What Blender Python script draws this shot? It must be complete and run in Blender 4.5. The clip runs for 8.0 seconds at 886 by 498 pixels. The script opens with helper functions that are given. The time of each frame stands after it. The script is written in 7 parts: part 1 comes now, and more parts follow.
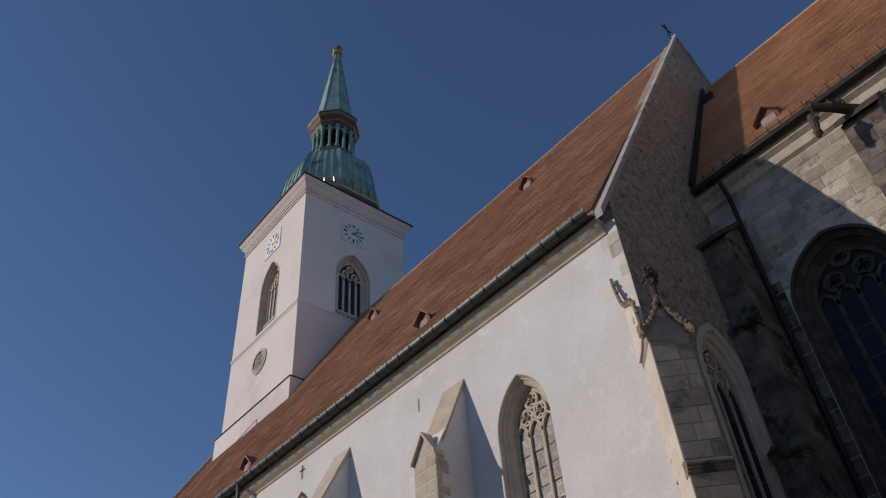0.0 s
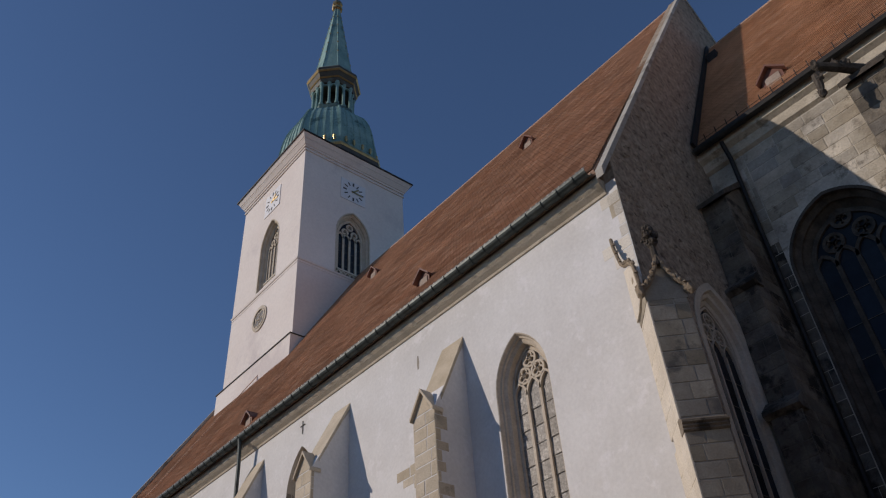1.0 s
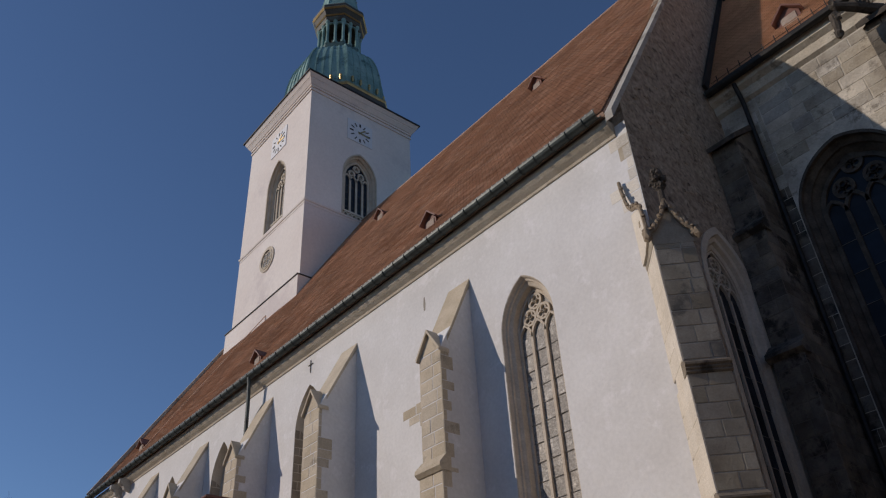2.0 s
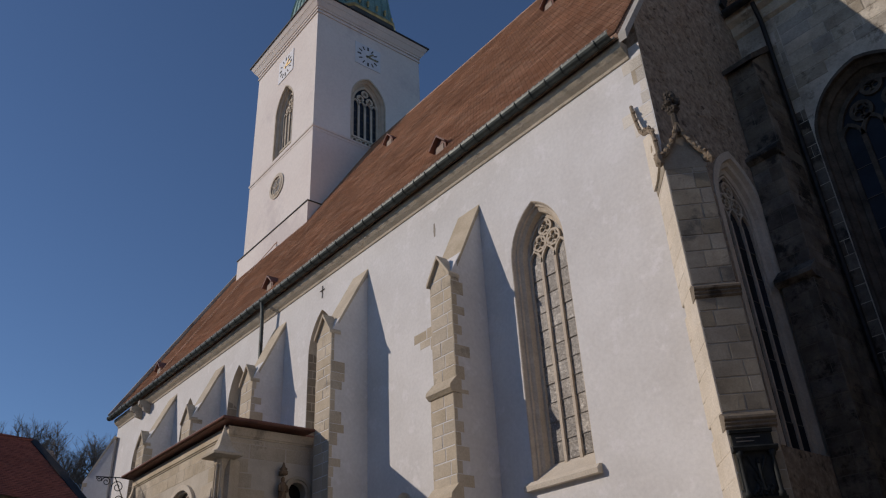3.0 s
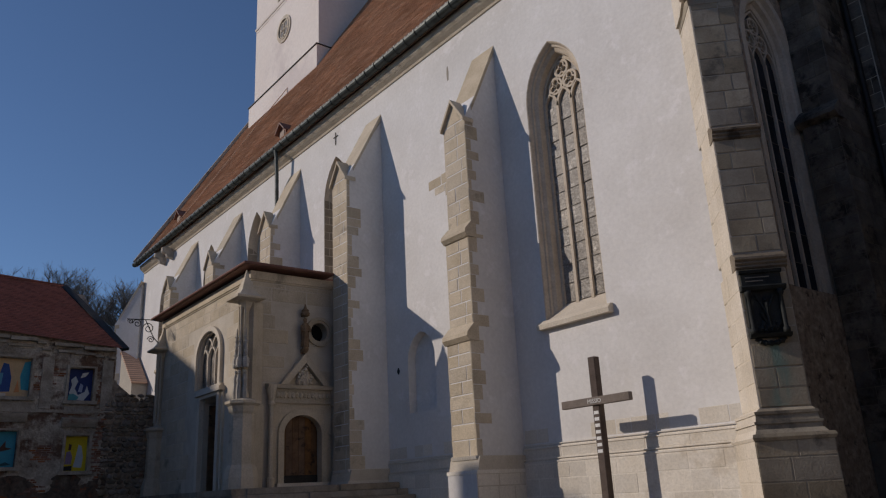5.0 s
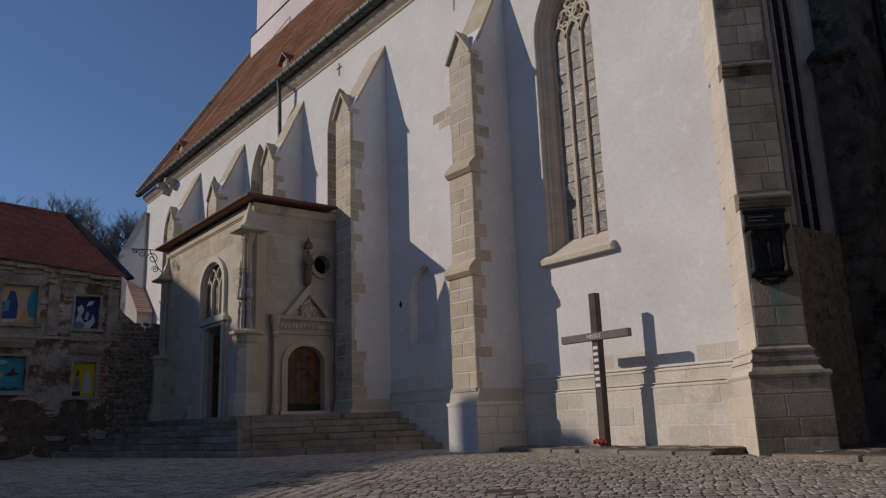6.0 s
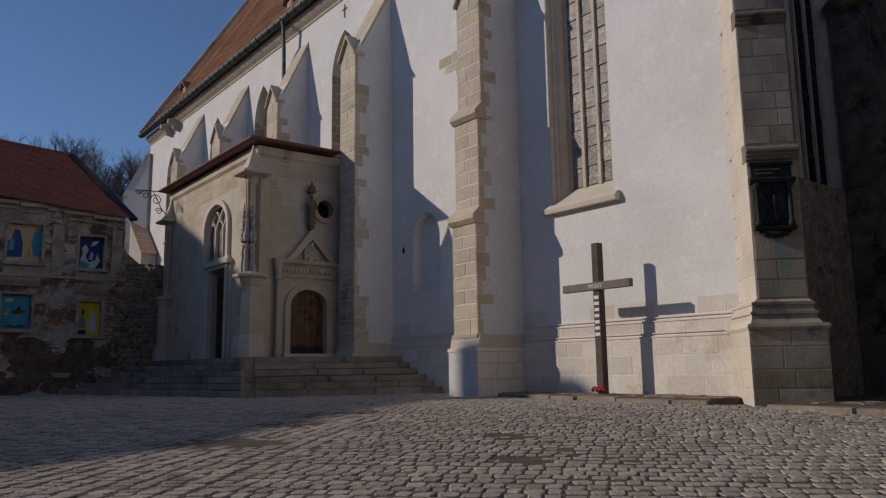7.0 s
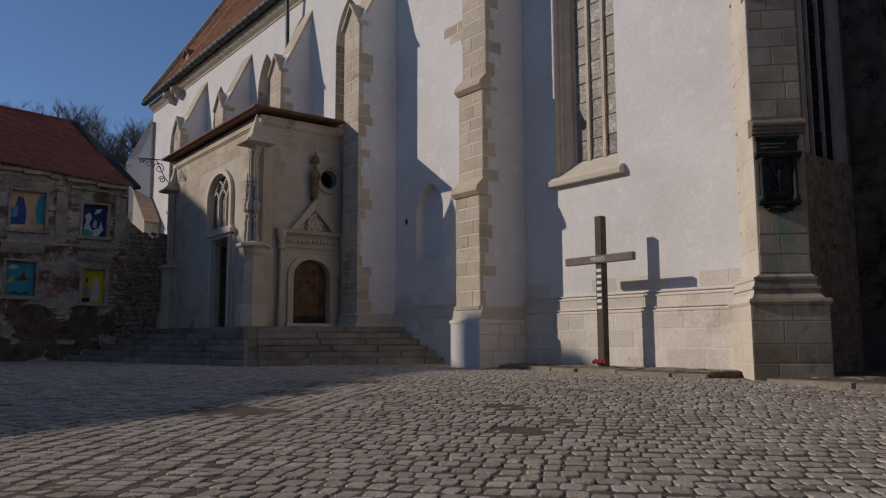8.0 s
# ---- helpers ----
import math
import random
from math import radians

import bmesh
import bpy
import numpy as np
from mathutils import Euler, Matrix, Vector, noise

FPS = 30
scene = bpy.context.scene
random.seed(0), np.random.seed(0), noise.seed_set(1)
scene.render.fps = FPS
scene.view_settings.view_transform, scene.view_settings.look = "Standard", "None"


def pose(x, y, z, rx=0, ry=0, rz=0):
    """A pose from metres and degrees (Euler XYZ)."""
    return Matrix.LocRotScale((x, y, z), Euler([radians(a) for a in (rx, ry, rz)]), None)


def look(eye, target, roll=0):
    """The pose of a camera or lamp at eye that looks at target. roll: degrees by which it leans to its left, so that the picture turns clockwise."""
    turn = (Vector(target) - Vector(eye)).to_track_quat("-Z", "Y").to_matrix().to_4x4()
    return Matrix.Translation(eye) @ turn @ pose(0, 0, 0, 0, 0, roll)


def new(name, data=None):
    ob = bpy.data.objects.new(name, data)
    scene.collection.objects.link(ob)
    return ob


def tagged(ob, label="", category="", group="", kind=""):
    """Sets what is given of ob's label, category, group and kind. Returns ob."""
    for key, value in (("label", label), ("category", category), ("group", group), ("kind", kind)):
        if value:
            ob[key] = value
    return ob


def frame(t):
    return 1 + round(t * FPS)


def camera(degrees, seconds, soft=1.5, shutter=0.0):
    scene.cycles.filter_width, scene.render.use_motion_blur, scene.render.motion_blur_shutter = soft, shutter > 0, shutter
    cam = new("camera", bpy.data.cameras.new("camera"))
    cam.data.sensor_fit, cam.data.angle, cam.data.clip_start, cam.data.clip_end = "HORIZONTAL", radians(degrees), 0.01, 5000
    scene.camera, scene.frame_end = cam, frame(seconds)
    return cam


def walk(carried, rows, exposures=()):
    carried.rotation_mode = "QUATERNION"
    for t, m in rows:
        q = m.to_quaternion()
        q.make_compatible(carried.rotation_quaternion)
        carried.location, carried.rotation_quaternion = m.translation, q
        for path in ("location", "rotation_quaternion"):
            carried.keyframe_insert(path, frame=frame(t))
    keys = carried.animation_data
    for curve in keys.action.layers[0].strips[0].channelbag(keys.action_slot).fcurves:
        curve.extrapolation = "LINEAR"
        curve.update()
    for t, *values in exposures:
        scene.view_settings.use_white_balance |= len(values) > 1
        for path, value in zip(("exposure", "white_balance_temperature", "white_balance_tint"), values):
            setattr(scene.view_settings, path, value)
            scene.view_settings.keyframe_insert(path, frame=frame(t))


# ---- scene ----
cam = camera(59.93, 8.0, soft=1.2)
EYE = (0.0, 0.0, 0.82)
# seconds, heading left of north, pitch, lean
PATH = [
    (0.0, 47.250, 41.773, -5.039),
    (0.5, 47.347, 40.657, -4.874),
    (1.0, 47.562, 38.721, -4.487),
    (1.5, 48.000, 36.651, -3.973),
    (3.0, 49.798, 29.012, -3.051),
    (3.5, 50.368, 25.773, -3.186),
    (4.0, 50.799, 23.261, -3.359),
    (4.5, 51.280, 20.407, -3.222),
    (6.0, 52.050, 12.765, -1.980),
    (6.5, 52.331, 10.673, -1.239),
    (7.0, 52.399, 8.819, -0.819),
    (7.5, 52.520, 7.502, -0.486),
    (8.0, 52.641, 6.700, -0.200),
]


def gaze(yaw, pitch):
    c = math.cos(radians(pitch))
    return Vector(EYE) + 2 * Vector((-math.sin(radians(yaw)) * c, math.cos(radians(yaw)) * c, math.sin(radians(pitch))))


walk(cam, [(t, look(EYE, gaze(yaw, pitch), roll)) for t, yaw, pitch, roll in PATH],
     [(0.0, 0.12, 6900, 15), (3.0, 0.06, 6900, 15), (6.0, -0.05, 6900, 15), (8.0, 0.0, 6900, 15)])

# ---- light ----
SUN_WAY = Vector((0.85, 1.0, -0.59)).normalized()
sky = bpy.data.worlds.new("clear_sky")
scene.world = sky
sky.use_nodes = True
sky_tex = sky.node_tree.nodes.new("ShaderNodeTexSky")
sky_tex.sky_type = "NISHITA"
sky_tex.sun_disc = False
sky_tex.sun_elevation = math.asin(-SUN_WAY.z)
sky_tex.sun_rotation = math.atan2(-SUN_WAY.x, -SUN_WAY.y)
sky_tex.air_density, sky_tex.dust_density, sky_tex.ozone_density = 1.0, 0.0, 6.0
sky_tex.altitude = 900
sky.node_tree.links.new(sky_tex.outputs[0], sky.node_tree.nodes["Background"].inputs[0])
sky.node_tree.nodes["Background"].inputs[1].default_value = 0.085
sun_data = bpy.data.lights.new("sun", "SUN")
sun_data.energy, sun_data.angle, sun_data.color = 2.3, radians(0.53), (1.0, 0.93, 0.84)
sun = new("sun", sun_data)
sun.matrix_world = look((-60, -70, 60), Vector((-60, -70, 60)) + SUN_WAY)


# ---- materials ----
def material(name, dark, light, rough=0.8, metal=0.0, scale=1.5, fine=25.0, bump=0.15, vary=0.0, stain_or_glint=None, stain_at=0.62, stain_scale=0.5,
             island=False, specular=0.3, transmission=0.0, fade=0.08):
    m = bpy.data.materials.new(name)
    m.use_nodes = True
    nt = m.node_tree
    N, L = nt.nodes, nt.links
    bsdf = N["Principled BSDF"]
    geo = N.new("ShaderNodeNewGeometry")

    def noise_at(s, detail, rough_=0.6):
        n = N.new("ShaderNodeTexNoise")
        n.inputs["Scale"].default_value, n.inputs["Detail"].default_value, n.inputs["Roughness"].default_value = s, detail, rough_
        L.new(geo.outputs["Position"], n.inputs["Vector"])
        return n

    def mixed(fac, a, b):
        x = N.new("ShaderNodeMix")
        x.data_type = "RGBA"
        for sock, val in ((x.inputs[0], fac), (x.inputs[6], a), (x.inputs[7], b)):
            if isinstance(val, (tuple, list)):
                sock.default_value = (*val[:3], 1)
            elif isinstance(val, float):
                sock.default_value = val
            else:
                L.new(val, sock)
        return x.outputs[2]

    def ramp(val, lo, hi):
        r = N.new("ShaderNodeMapRange")
        r.inputs[1].default_value, r.inputs[2].default_value = lo, hi
        L.new(val, r.inputs[0])
        return r.outputs[0]

    big, small = noise_at(scale, 5), noise_at(fine, 4)
    col = mixed(ramp(big.outputs[0], 0.32, 0.68), dark, light)
    grey = N.new("ShaderNodeHueSaturation")
    v = N.new("ShaderNodeMapRange")
    v.inputs[1].default_value, v.inputs[2].default_value, v.inputs[3].default_value, v.inputs[4].default_value = 0.3, 0.7, 1 - fade * 1.5, 1 + fade
    L.new(small.outputs[0], v.inputs[0])
    L.new(v.outputs[0], grey.inputs["Value"])
    if stain_or_glint:
        st = noise_at(stain_scale, 6, 0.68)
        col = mixed(ramp(st.outputs[0], stain_at - 0.04, stain_at + 0.05), col, stain_or_glint)
    L.new(col, grey.inputs["Color"])
    out = grey.outputs[0]
    if vary:
        src = geo.outputs["Random Per Island"] if island else N.new("ShaderNodeObjectInfo").outputs["Random"]
        h2 = N.new("ShaderNodeHueSaturation")
        mr = N.new("ShaderNodeMapRange")
        mr.inputs[3].default_value, mr.inputs[4].default_value = 1 - vary, 1 + vary
        L.new(src, mr.inputs[0])
        L.new(mr.outputs[0], h2.inputs["Value"])
        sat = N.new("ShaderNodeMapRange")
        sat.inputs[3].default_value, sat.inputs[4].default_value = 1 + vary * 0.9, 1 - vary * 0.9
        wrap = N.new("ShaderNodeMath")
        wrap.operation = "FRACT"
        mul = N.new("ShaderNodeMath")
        mul.operation = "MULTIPLY"
        mul.inputs[1].default_value = 7.31
        L.new(src, mul.inputs[0])
        L.new(mul.outputs[0], wrap.inputs[0])
        L.new(wrap.outputs[0], sat.inputs[0])
        L.new(sat.outputs[0], h2.inputs["Saturation"])
        L.new(out, h2.inputs["Color"])
        out = h2.outputs[0]
    L.new(out, bsdf.inputs["Base Color"])
    bsdf.inputs["Roughness"].default_value, bsdf.inputs["Metallic"].default_value = rough, metal
    bsdf.inputs["Specular IOR Level"].default_value = specular
    bsdf.inputs["Transmission Weight"].default_value = transmission
    if bump:
        add = N.new("ShaderNodeMath")
        L.new(small.outputs[0], add.inputs[0])
        mid = noise_at(fine / 5, 3)
        L.new(mid.outputs[0], add.inputs[1])
        b = N.new("ShaderNodeBump")
        b.inputs["Strength"].default_value, b.inputs["Distance"].default_value = bump, 0.06
        L.new(add.outputs[0], b.inputs["Height"])
        L.new(b.outputs[0], bsdf.inputs["Normal"])
    return m


def runoff_material(name):
    """Grey stone with a vertical streak of copper green that has run down from the bronze."""
    m = material(name, (0.26, 0.218, 0.16), (0.42, 0.365, 0.275), 0.92, scale=1.3, fine=22, bump=0.25)
    N, L = m.node_tree.nodes, m.node_tree.links
    bsdf = N["Principled BSDF"]
    old = bsdf.inputs["Base Color"].links[0].from_socket
    geo = N.new("ShaderNodeNewGeometry")
    across = N.new("ShaderNodeVectorMath")
    across.operation = "DOT_PRODUCT"
    across.inputs[1].default_value = (0.7071, 0.7071, 0)
    L.new(geo.outputs["Position"], across.inputs[0])
    wide = N.new("ShaderNodeMath")
    wide.operation = "ADD"
    wide.inputs[1].default_value = -4.94
    L.new(across.outputs["Value"], wide.inputs[0])
    dist = N.new("ShaderNodeMath")
    dist.operation = "ABSOLUTE"
    L.new(wide.outputs[0], dist.inputs[0])
    mask = N.new("ShaderNodeMapRange")
    mask.inputs[1].default_value, mask.inputs[2].default_value, mask.inputs[3].default_value, mask.inputs[4].default_value = 0.02, 0.38, 0.75, 0.0
    L.new(dist.outputs[0], mask.inputs[0])
    run = N.new("ShaderNodeVectorMath")
    run.operation = "MULTIPLY"
    run.inputs[1].default_value = (5.0, 5.0, 1.2)
    L.new(geo.outputs["Position"], run.inputs[0])
    n = N.new("ShaderNodeTexNoise")
    n.inputs["Scale"].default_value, n.inputs["Detail"].default_value = 1.0, 6
    L.new(run.outputs[0], n.inputs["Vector"])
    patch = N.new("ShaderNodeMapRange")
    patch.inputs[1].default_value, patch.inputs[2].default_value = 0.35, 0.6
    L.new(n.outputs[0], patch.inputs[0])
    fac = N.new("ShaderNodeMath")
    fac.operation = "MULTIPLY"
    L.new(mask.outputs[0], fac.inputs[0])
    L.new(patch.outputs[0], fac.inputs[1])
    mx = N.new("ShaderNodeMix")
    mx.data_type = "RGBA"
    L.new(fac.outputs[0], mx.inputs[0])
    L.new(old, mx.inputs[6])
    mx.inputs[7].default_value = (0.14, 0.27, 0.235, 1)
    L.new(mx.outputs[2], bsdf.inputs["Base Color"])
    return m


def tile_material(name, c1, c2, mortar, width, row, along="X", tint=0.17, moss=None, z0=0.0):
    m = bpy.data.materials.new(name)
    m.use_nodes = True
    nt = m.node_tree
    N, L = nt.nodes, nt.links
    bsdf = N["Principled BSDF"]
    geo = N.new("ShaderNodeNewGeometry")
    sep, com = N.new("ShaderNodeSeparateXYZ"), N.new("ShaderNodeCombineXYZ")
    L.new(geo.outputs["Position"], sep.inputs[0])
    L.new(sep.outputs[along], com.inputs["X"])
    height = N.new("ShaderNodeMath")
    height.operation = "SUBTRACT"
    height.inputs[1].default_value = z0
    L.new(sep.outputs["Z"], height.inputs[0])
    L.new(height.outputs[0], com.inputs["Y"])
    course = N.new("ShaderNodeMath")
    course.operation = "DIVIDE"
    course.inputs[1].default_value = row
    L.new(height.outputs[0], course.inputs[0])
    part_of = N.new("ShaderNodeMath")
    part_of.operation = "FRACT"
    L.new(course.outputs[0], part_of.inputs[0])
    # Darkens each course below the next tile's nose: overlap shade in the colour.
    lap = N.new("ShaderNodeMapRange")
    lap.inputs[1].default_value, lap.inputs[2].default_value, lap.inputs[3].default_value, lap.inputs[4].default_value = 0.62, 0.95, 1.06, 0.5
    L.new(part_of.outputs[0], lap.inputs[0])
    br = N.new("ShaderNodeTexBrick")
    br.inputs["Scale"].default_value = 1.0
    br.inputs["Brick Width"].default_value, br.inputs["Row Height"].default_value = width, row
    br.inputs["Mortar Size"].default_value, br.inputs["Mortar Smooth"].default_value = 0.005, 0.4
    br.inputs["Color1"].default_value, br.inputs["Color2"].default_value, br.inputs["Mortar"].default_value = (*c1, 1), (*c2, 1), (*mortar, 1)
    L.new(com.outputs[0], br.inputs["Vector"])
    n1 = N.new("ShaderNodeTexNoise")
    n1.inputs["Scale"].default_value, n1.inputs["Detail"].default_value = 0.35, 6
    L.new(geo.outputs["Position"], n1.inputs["Vector"])
    mr = N.new("ShaderNodeMapRange")
    mr.inputs[1].default_value, mr.inputs[2].default_value, mr.inputs[3].default_value, mr.inputs[4].default_value = 0.3, 0.7, 1 - tint, 1 + tint * 0.6
    L.new(n1.outputs[0], mr.inputs[0])
    h = N.new("ShaderNodeHueSaturation")
    L.new(mr.outputs[0], h.inputs["Value"])
    L.new(br.outputs["Color"], h.inputs["Color"])
    lap_shade = N.new("ShaderNodeHueSaturation")
    L.new(lap.outputs[0], lap_shade.inputs["Value"])
    L.new(h.outputs[0], lap_shade.inputs["Color"])
    out = lap_shade.outputs[0]
    if moss:
        n2 = N.new("ShaderNodeTexNoise")
        n2.inputs["Scale"].default_value, n2.inputs["Detail"].default_value = 1.7, 8
        L.new(geo.outputs["Position"], n2.inputs["Vector"])
        r2 = N.new("ShaderNodeMapRange")
        r2.inputs[1].default_value, r2.inputs[2].default_value = 0.55, 0.75
        L.new(n2.outputs[0], r2.inputs[0])
        mx = N.new("ShaderNodeMix")
        mx.data_type = "RGBA"
        L.new(r2.outputs[0], mx.inputs[0])
        L.new(out, mx.inputs[6])
        mx.inputs[7].default_value = (*moss, 1)
        out = mx.outputs[2]
    L.new(out, bsdf.inputs["Base Color"])
    bsdf.inputs["Roughness"].default_value = 0.85
    bsdf.inputs["Specular IOR Level"].default_value = 0.2
    n3 = N.new("ShaderNodeTexNoise")
    n3.inputs["Scale"].default_value = 9.0
    L.new(geo.outputs["Position"], n3.inputs["Vector"])
    add = N.new("ShaderNodeMath")
    add.operation = "SUBTRACT"
    L.new(n3.outputs[0], add.inputs[0])
    L.new(br.outputs["Fac"], add.inputs[1])
    b = N.new("ShaderNodeBump")
    b.inputs["Strength"].default_value, b.inputs["Distance"].default_value = 0.5, 0.03
    L.new(add.outputs[0], b.inputs["Height"])
    L.new(b.outputs[0], bsdf.inputs["Normal"])
    return m


M_PLASTER = material("white_lime_plaster", (0.645, 0.625, 0.60), (0.735, 0.72, 0.70), 0.9, scale=0.45, fine=8, bump=0.16, fade=0.045, stain_or_glint=(0.75, 0.73, 0.72), stain_at=0.6, stain_scale=1.3)
M_TOWER = material("tower_plaster", (0.74, 0.66, 0.61), (0.80, 0.735, 0.685), 0.9, scale=0.15, fine=5, bump=0.15, fade=0.04, stain_or_glint=(0.66, 0.59, 0.56), stain_at=0.62, stain_scale=0.12)
M_ASHLAR = material("tan_ashlar", (0.47, 0.395, 0.29), (0.60, 0.515, 0.395), 0.88, scale=1.2, fine=18, bump=0.4, vary=0.10, stain_or_glint=(0.30, 0.26, 0.20), stain_at=0.64)
M_WALLSTONE = material("pale_wall_stone", (0.63, 0.575, 0.49), (0.72, 0.675, 0.60), 0.9, scale=0.8, fine=18, bump=0.2, vary=0.1, stain_or_glint=(0.54, 0.475, 0.385), stain_at=0.64)
M_SOOT = material("blackened_stone", (0.05, 0.042, 0.034), (0.12, 0.10, 0.08), 0.95, scale=4, fine=20, bump=0.6)
M_CORNER = material("grey_corner_stone", (0.26, 0.218, 0.16), (0.42, 0.365, 0.275), 0.92, scale=1.3, fine=22, bump=0.18, vary=0.2, stain_or_glint=(0.17, 0.15, 0.12), stain_at=0.6, stain_scale=0.9)
# Tracery tone with the shade of the choir recess put into it.
M_CHOIRDARK = material("shade_dark_tracery_stone", (0.055, 0.045, 0.037), (0.135, 0.113, 0.09), 0.95, scale=2, fine=16, bump=0.5)
M_ASHJOINT = material("pale_ashlar_joint", (0.56, 0.50, 0.41), (0.64, 0.58, 0.49), 0.92, scale=1.2, fine=18, bump=0.2)
M_GREYJAMB = material("grey_brown_jamb_stone", (0.27, 0.235, 0.19), (0.38, 0.335, 0.275), 0.9, scale=1.2, fine=18, bump=0.3, vary=0.15)
M_LEDGE = material("weathered_dark_ledge", (0.15, 0.12, 0.088), (0.27, 0.225, 0.17), 0.92, scale=2, fine=20, bump=0.4, stain_or_glint=(0.08, 0.066, 0.05), stain_at=0.56, stain_scale=1.6)
M_COPING = material("grey_gable_coping", (0.34, 0.315, 0.275), (0.47, 0.44, 0.39), 0.9, scale=1.0, fine=12, bump=0.3, stain_or_glint=(0.25, 0.225, 0.19), stain_at=0.58, stain_scale=0.6)
M_BOARD = material("pale_dormer_boards", (0.30, 0.235, 0.19), (0.42, 0.335, 0.275), 0.8, scale=3, fine=20, bump=0.2)
M_SPIREDARK = material("dark_statue_stone", (0.15, 0.098, 0.058), (0.28, 0.19, 0.115), 0.9, scale=5, fine=24, bump=0.5)
M_GREYJOINT = material("grey_lime_joint", (0.33, 0.295, 0.24), (0.43, 0.39, 0.325), 0.95, scale=2, fine=30)
M_JOINT = material("lime_joint", (0.50, 0.44, 0.35), (0.60, 0.54, 0.45), 0.95, scale=2, fine=30)
M_PALE = material("pale_limestone", (0.58, 0.51, 0.41), (0.69, 0.62, 0.52), 0.88, scale=0.8, fine=20, bump=0.3, vary=0.05, stain_or_glint=(0.46, 0.41, 0.34), stain_at=0.64)
# Weathered stone with the choir corner's deep shade also put into its colour.
M_OLD = material("weathered_stone_shade_dark", (0.095, 0.08, 0.064), (0.245, 0.212, 0.168), 0.92, scale=1.3, fine=16, bump=0.8, vary=0.25, stain_or_glint=(0.042, 0.037, 0.031), stain_at=0.57, stain_scale=0.9)
M_CHOIR = material("pale_grey_choir_stone", (0.31, 0.27, 0.215), (0.54, 0.485, 0.40), 0.92, scale=0.9, fine=14, bump=0.6, vary=0.24, stain_or_glint=(0.23, 0.20, 0.16), stain_at=0.6, stain_scale=1.6)
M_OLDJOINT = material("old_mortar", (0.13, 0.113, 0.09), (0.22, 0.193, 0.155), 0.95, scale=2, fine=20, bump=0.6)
M_RUBBLE = material("rubble_masonry", (0.25, 0.19, 0.14), (0.43, 0.35, 0.265), 0.95, scale=3.2, fine=7, bump=1.0, stain_or_glint=(0.11, 0.085, 0.065), stain_at=0.61, stain_scale=3.0, fade=0.25)
M_RUBSTONE = material("rubble_stone", (0.15, 0.115, 0.083), (0.32, 0.255, 0.19), 0.95, scale=2.0, fine=12, bump=0.8, vary=0.3, stain_or_glint=(0.22, 0.10, 0.06), stain_at=0.64, stain_scale=0.5)
M_JAMB = material("brown_jamb_stone", (0.50, 0.425, 0.335), (0.64, 0.56, 0.455), 0.9, scale=1.5, fine=14, bump=0.4, stain_or_glint=(0.52, 0.47, 0.38), stain_at=0.64, stain_scale=1.4)
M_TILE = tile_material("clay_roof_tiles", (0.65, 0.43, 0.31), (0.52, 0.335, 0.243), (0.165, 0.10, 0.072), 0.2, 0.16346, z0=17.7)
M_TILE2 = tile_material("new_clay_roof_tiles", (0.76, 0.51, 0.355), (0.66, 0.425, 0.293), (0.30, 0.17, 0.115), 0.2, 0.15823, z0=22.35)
M_TILE_OLD = tile_material("old_dark_roof_tiles", (0.42, 0.15, 0.105), (0.31, 0.11, 0.078), (0.10, 0.038, 0.028), 0.19, 0.11, along="Y", moss=(0.22, 0.095, 0.07))
M_COPPER = material("verdigris_copper", (0.155, 0.285, 0.265), (0.275, 0.43, 0.40), 0.6, scale=0.6, fine=6, bump=0.12, stain_or_glint=(0.07, 0.15, 0.14), stain_at=0.6, stain_scale=0.8, fade=0.12)
M_COPPER_DK = material("dark_patina_copper", (0.07, 0.12, 0.11), (0.12, 0.19, 0.17), 0.6, scale=1, fine=8)
M_BROWNCOPPER = material("brown_weathered_copper", (0.06, 0.055, 0.045), (0.11, 0.10, 0.08), 0.6, scale=1, fine=8, stain_or_glint=(0.10, 0.16, 0.145), stain_at=0.62, stain_scale=0.8)
M_GOLD = material("gilded_metal", (0.40, 0.28, 0.13), (0.56, 0.41, 0.2), 0.42, metal=1.0, scale=2, fine=12, bump=0.05)
M_GUTTER = material("grey_green_zinc", (0.05, 0.06, 0.057), (0.095, 0.107, 0.10), 0.5, metal=0.4, scale=1.5, fine=12, stain_or_glint=(0.05, 0.05, 0.045), bump=0.08)
M_ZINC = material("pale_zinc_guard", (0.30, 0.29, 0.275), (0.42, 0.41, 0.39), 0.5, metal=0.3, scale=2, fine=12, bump=0)
M_IRON = material("dark_iron", (0.025, 0.025, 0.025), (0.05, 0.045, 0.04), 0.6, metal=0.5, scale=3, fine=20)
M_RUSTY = material("red_brown_sheet_metal", (0.14, 0.062, 0.046), (0.20, 0.092, 0.068), 0.6, scale=1, fine=10)
M_WOODDOOR = material("old_brown_door_boards", (0.10, 0.055, 0.03), (0.21, 0.12, 0.065), 0.7, scale=3, fine=30, vary=0.25, stain_or_glint=(0.05, 0.03, 0.02), stain_at=0.58, stain_scale=2.5)
M_CROSS = material("dark_stained_timber", (0.06, 0.04, 0.032), (0.11, 0.08, 0.065), 0.65, scale=3, fine=40, bump=0.3)
M_CROSSARM = material("greyed_timber", (0.16, 0.13, 0.11), (0.24, 0.20, 0.17), 0.75, scale=3, fine=40, bump=0.4)
M_LETTER = material("white_lettering", (0.70, 0.70, 0.68), (0.78, 0.78, 0.76), 0.6, bump=0)
M_CLOCK = material("white_clock_face", (0.66, 0.66, 0.68), (0.74, 0.74, 0.76), 0.6, bump=0)
